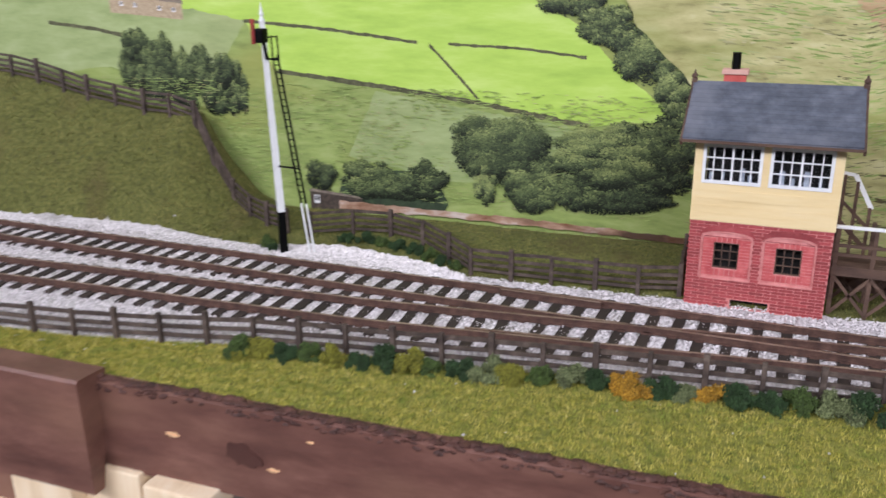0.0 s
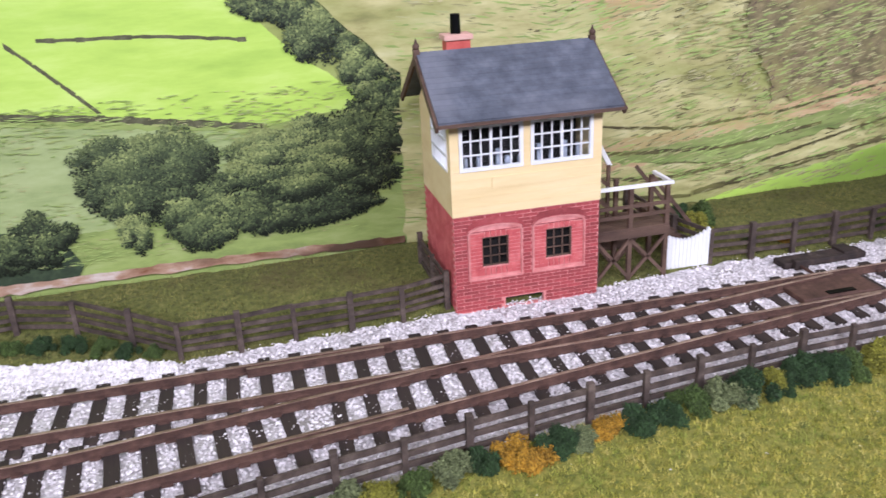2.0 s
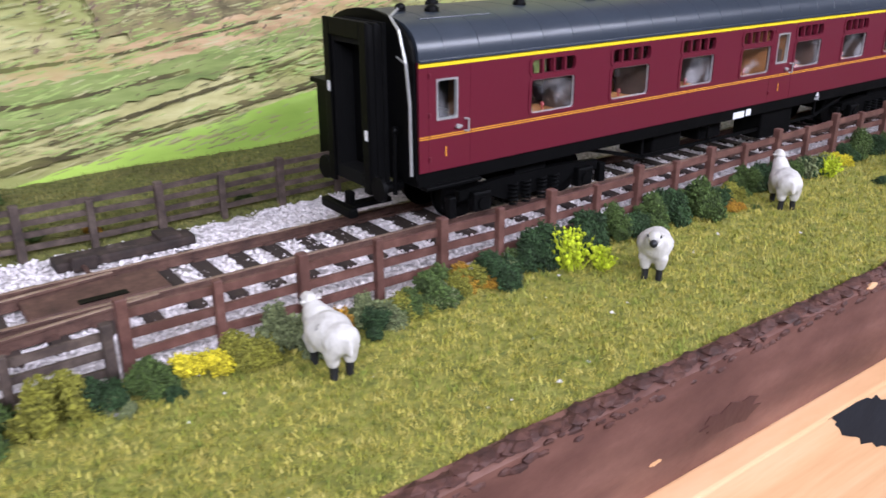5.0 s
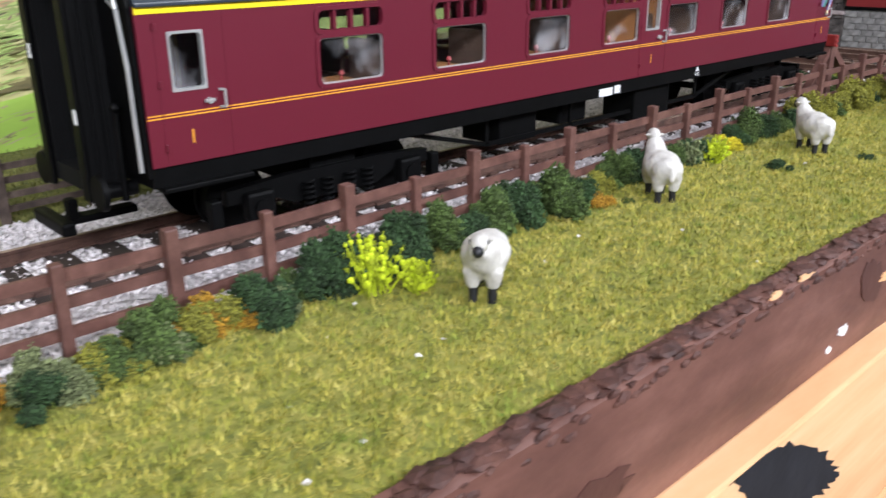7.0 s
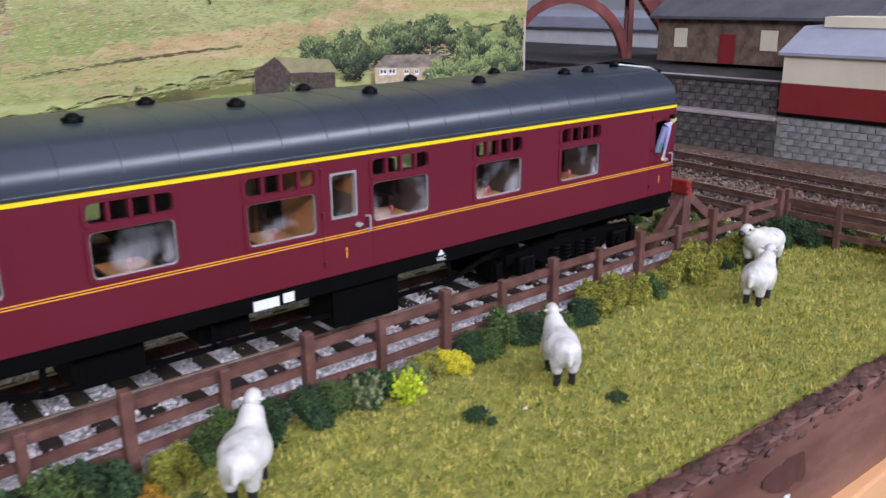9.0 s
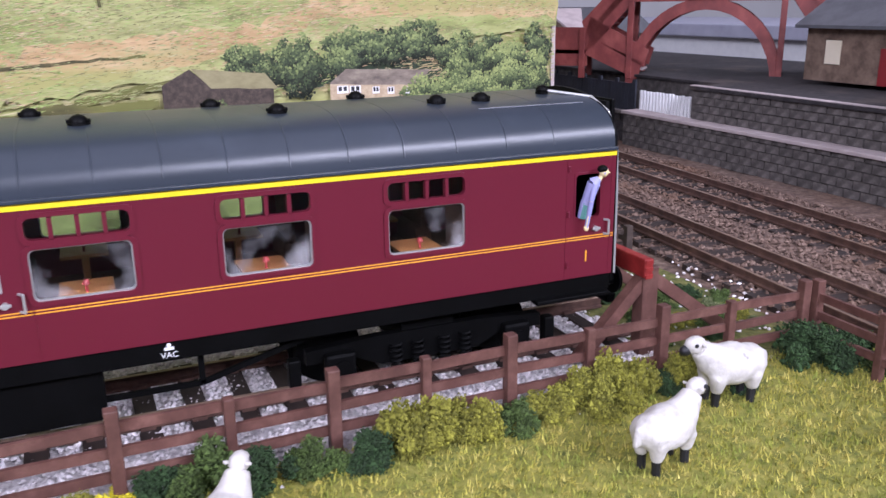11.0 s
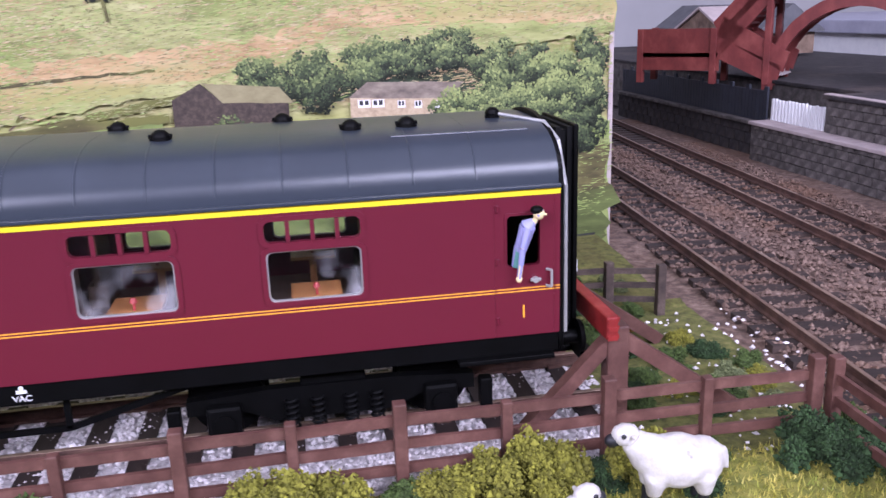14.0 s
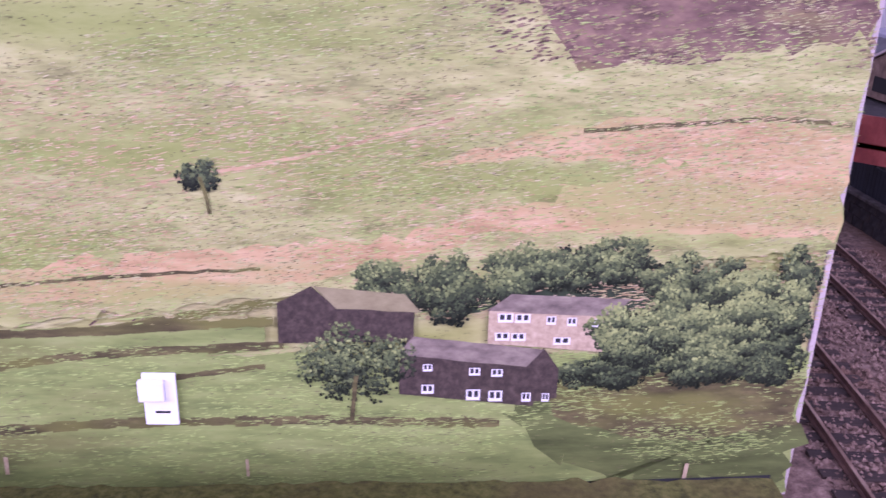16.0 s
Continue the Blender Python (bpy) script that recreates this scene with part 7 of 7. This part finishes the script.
def station_building():
    x0, x1, y0, y1 = 606, 660, 300, 414
    thing = root("station_building", (630, 360, 32.6), "brown sandstone station building with dim slate roof and red door", "building")
    bm = bmesh.new()
    box(bm, x0, x1, y0, y1, 32.6, 56)
    wall = part("wall", bm, SANDSTONE, thing)
    bm = bmesh.new()
    box(bm, x0 - 0.8, x0, 366, 375, 32.6, 47.5, 0.2)
    part("door", bm, HUT_MAROON, thing, "dark red door")
    bm = bmesh.new()
    box(bm, x0 - 0.8, x0, 343, 352, 40, 50, 0.2)
    part("window", bm, HUT_CREAM, thing, "cream framed window")
    for y in (320, 395):
        bm = bmesh.new()
        box(bm, x0 - 0.6, x0, y, y + 8, 40, 50, 0.2)
        part("window", bm, HUT_CREAM, thing, "cream framed window")
    bm = bmesh.new()
    va = [(x0 - 5, 55), (x0 - 5, 56.4), ((x0 + x1) / 2, 76), (x1 + 5, 56.4), (x1 + 5, 55)]
    bar_a, bar_b = [bm.verts.new((x, y0 - 4, z)) for x, z in va], [bm.verts.new((x, y1 + 3, z)) for x, z in va]
    bm.faces.new(bar_a)
    bm.faces.new(bar_b[::-1])
    for i in range(5):
        bm.faces.new((bar_a[i], bar_a[(i + 1) % 5], bar_b[(i + 1) % 5], bar_b[i]))
    part("roof", bm, DIM_ROOF, thing)


station_building()


def platform_hut():
    """The cream and maroon hut on its stone base beside the line."""
    x0, y1, y0 = 552, 310, 205
    thing = root("platform_hut", (575, 258, 0), "cream and maroon boarded hut on a pale stone base", "hut")
    coursed_wall(thing, "stone_base", x0, y0, y1, -1, 17, STONE_PALE, STONE_PALE, 6, 2.9)
    bm = bmesh.new()
    box(bm, x0 - 0.8, x0 + 46, y0, y1 + 0.5, 17, 18.6, 0.3)
    part("plinth", bm, BLACK, thing)
    bm = bmesh.new()
    box(bm, x0, x0 + 45, y0, y1, 18.6, 31)
    part("lower_boarding", bm, HUT_MAROON, thing, "maroon lower boarding")
    bm = bmesh.new()
    box(bm, x0 + 0.2, x0 + 44.8, y0 + 0.2, y1 - 0.2, 31, 43)
    part("upper_boarding", bm, HUT_CREAM, thing, "cream upper boarding")
    bm = bmesh.new()
    va = [(x0 - 2, 42.6), (x0 - 2, 43.8), (x0 + 18, 54), (x0 + 32, 54), (x0 + 50, 43.8), (x0 + 50, 42.6)]
    a, b = [bm.verts.new((x, y0 - 2, z)) for x, z in va], [bm.verts.new((x, y1 + 1.5, z)) for x, z in va]
    bm.faces.new(a)
    bm.faces.new(b[::-1])
    for i in range(6):
        bm.faces.new((a[i], a[(i + 1) % 6], b[(i + 1) % 6], b[i]))
    part("roof", bm, GREY_ROOF, thing)
    bm = bmesh.new()
    box(bm, x0 + 16, x0 + 34, y0 + 10, y1 - 8, 53.6, 58, 0.3)
    part("clerestory", bm, HUT_CREAM, thing, "cream raised clerestory")


platform_hut()


def footbridge():
    x = 585
    thing = root("footbridge", (x, 500, 32.6), "dark red lattice footbridge with arched span and stairs", "footbridge")
    arc = lambda r, c, n=16: [(c + r * math.cos(math.pi * i / n), 28 + 0.78 * r * math.sin(math.pi * i / n)) for i in range(n + 1)]
    for dx in (0, 26):
        bm = bmesh.new()
        outer, inner = arc(52, 482), arc(45, 482)
        for i in range(16):
            pts = [outer[i], outer[i + 1], inner[i + 1], inner[i]]
            va, vb = [bm.verts.new((x + dx, y, z)) for y, z in pts], [bm.verts.new((x + dx + 3, y, z)) for y, z in pts]
            bm.faces.new(va)
            bm.faces.new(vb[::-1])
            for k in range(4):
                bm.faces.new((va[k], va[(k + 1) % 4], vb[(k + 1) % 4], vb[k]))
        bmesh.ops.remove_doubles(bm, verts=bm.verts, dist=1e-3)
        part("arch", bm, BRIDGE_RED, thing)
        bm = bmesh.new()
        box(bm, x + dx, x + dx + 2.5, 420, 530, 69, 84)
        part("parapet", bm, BRIDGE_RED, thing)
        for p, q in (((425, 72), (386, 34)), ((425, 82), (382, 42)), ((524, 78), (564, 46)), ((524, 84), (564, 54)), ((562, 46), (524, 34)), ((562, 56), (520, 40))):
            bm = bmesh.new()
            beam(bm, (x + dx + 1, p[0], p[1]), (x + dx + 1, q[0], q[1]), 2.5, 9)
            part("stair_side", bm, BRIDGE_RED, thing)
        for y in (432, 532, 566, 616):
            bm = bmesh.new()
            box(bm, x + dx - 1, x + dx + 4, y - 2, y + 2, 30, 74 if y < 540 else 55, 0.4)
            part("column", bm, BRIDGE_RED, thing)
    bm = bmesh.new()
    box(bm, x, x + 29, 420, 530, 67, 69)
    part("deck", bm, BRIDGE_RED, thing)
    bm = bmesh.new()
    box(bm, x, x + 29, 562, 618, 42, 44)
    box(bm, x, x + 1.5, 562, 618, 36, 55)
    part("landing", bm, BRIDGE_RED, thing)
    for k in range(10):
        for y, z in ((560 - k * 3.8, 44 - k * 1.0), (563 - k * 3.8, 46 + k * 2.8)):
            bm = bmesh.new()
            box(bm, x + 2, x + 26, y - 3.6, y, z - 0.8, z)
            part("tread", bm, LEDGE if z < 46 else BRIDGE_RED, thing, "pale pinkish tread" if z < 46 else "")
    for k in range(14):
        bm = bmesh.new()
        y, z = 424 - k * 2.9, 69 - k * 2.7
        box(bm, x + 2, x + 26, y - 3.4, y, z - 0.8, z)
        part("tread", bm, BRIDGE_RED, thing)
    # it stands askew to the line, smaller than drawn above
    span = Matrix.Translation(Vector((606, 481, 26)) * MM) @ Matrix.Rotation(radians(45), 4, "Z") @ Matrix.Diagonal((0.735, 0.735, 1.05, 1))
    thing.matrix_world = span @ Matrix.Translation((BASE[thing] - Vector((599, 482, 28))) * MM)


footbridge()


def gabled_station():
    """The dim stone station house with a front gable, behind the footbridge."""
    thing = root("station_house", (680, 715, 32.6), "dim stone station house with slate roof and front gable", "building")
    bm = bmesh.new()
    box(bm, 652, 690, 640, 788, 32.6, 47)
    box(bm, 640, 653, 664, 734, 32.6, 47)
    bar = [(640, y, z) for y, z in ((664, 47), (734, 47), (699, 61))]
    f = [bm.verts.new(p) for p in bar] + [bm.verts.new((670, p[1], p[2])) for p in bar]
    for q in ((0, 1, 2), (5, 4, 3), (0, 3, 4, 1), (1, 4, 5, 2), (2, 5, 3, 0)):
        bm.faces.new([f[k] for k in q])
    part("wall", bm, SANDSTONE, thing)
    bm = bmesh.new()
    for y0, y1 in ((660, 699), (738, 699)):
        beam(bm, (655, y0, 46.5), (655, y1, 62.5), 34, 1.6)
    part("gable_roof", bm, LEDGE, thing, "pale edged gable roof")
    bm = bmesh.new()
    va = [(648, 46), (648, 47.5), (671, 64), (694, 47.5), (694, 46)]
    a, b = [bm.verts.new((x, 636, z)) for x, z in va], [bm.verts.new((x, 792, z)) for x, z in va]
    bm.faces.new(a)
    bm.faces.new(b[::-1])
    for i in range(5):
        bm.faces.new((a[i], a[(i + 1) % 5], b[(i + 1) % 5], b[i]))
    part("roof", bm, DIM_ROOF, thing)
    for y0, y1 in ((690, 708), (744, 752), (760, 768)):
        bm = bmesh.new()
        box(bm, 639.4 if y0 < 710 else 651.4, 641 if y0 < 710 else 653, y0, y1, 37, 46, 0.2)
        part("window", bm, DARK, thing, "dark window")


gabled_station()


def far_shed():
    thing = root("goods_shed", (760, 600, 0), "pale grey roofed shed far behind the footbridge", "building")
    bm = bmesh.new()
    box(bm, 780, 1000, 440, 1000, -10, 40)
    part("wall", bm, WHITE, thing, "white painted wall")
    bm = bmesh.new()
    box(bm, 772, 1008, 430, 1010, 40, 50, 1)
    part("roof", bm, GREY_ROOF, thing)
    bm = bmesh.new()
    box(bm, 396, 1100, 150, 1000, -30, -3.5)
    tagged(part("trim_far_baseboard", bm, STONE), "far baseboard of the layout", "baseboard", "", "structure")


far_shed()
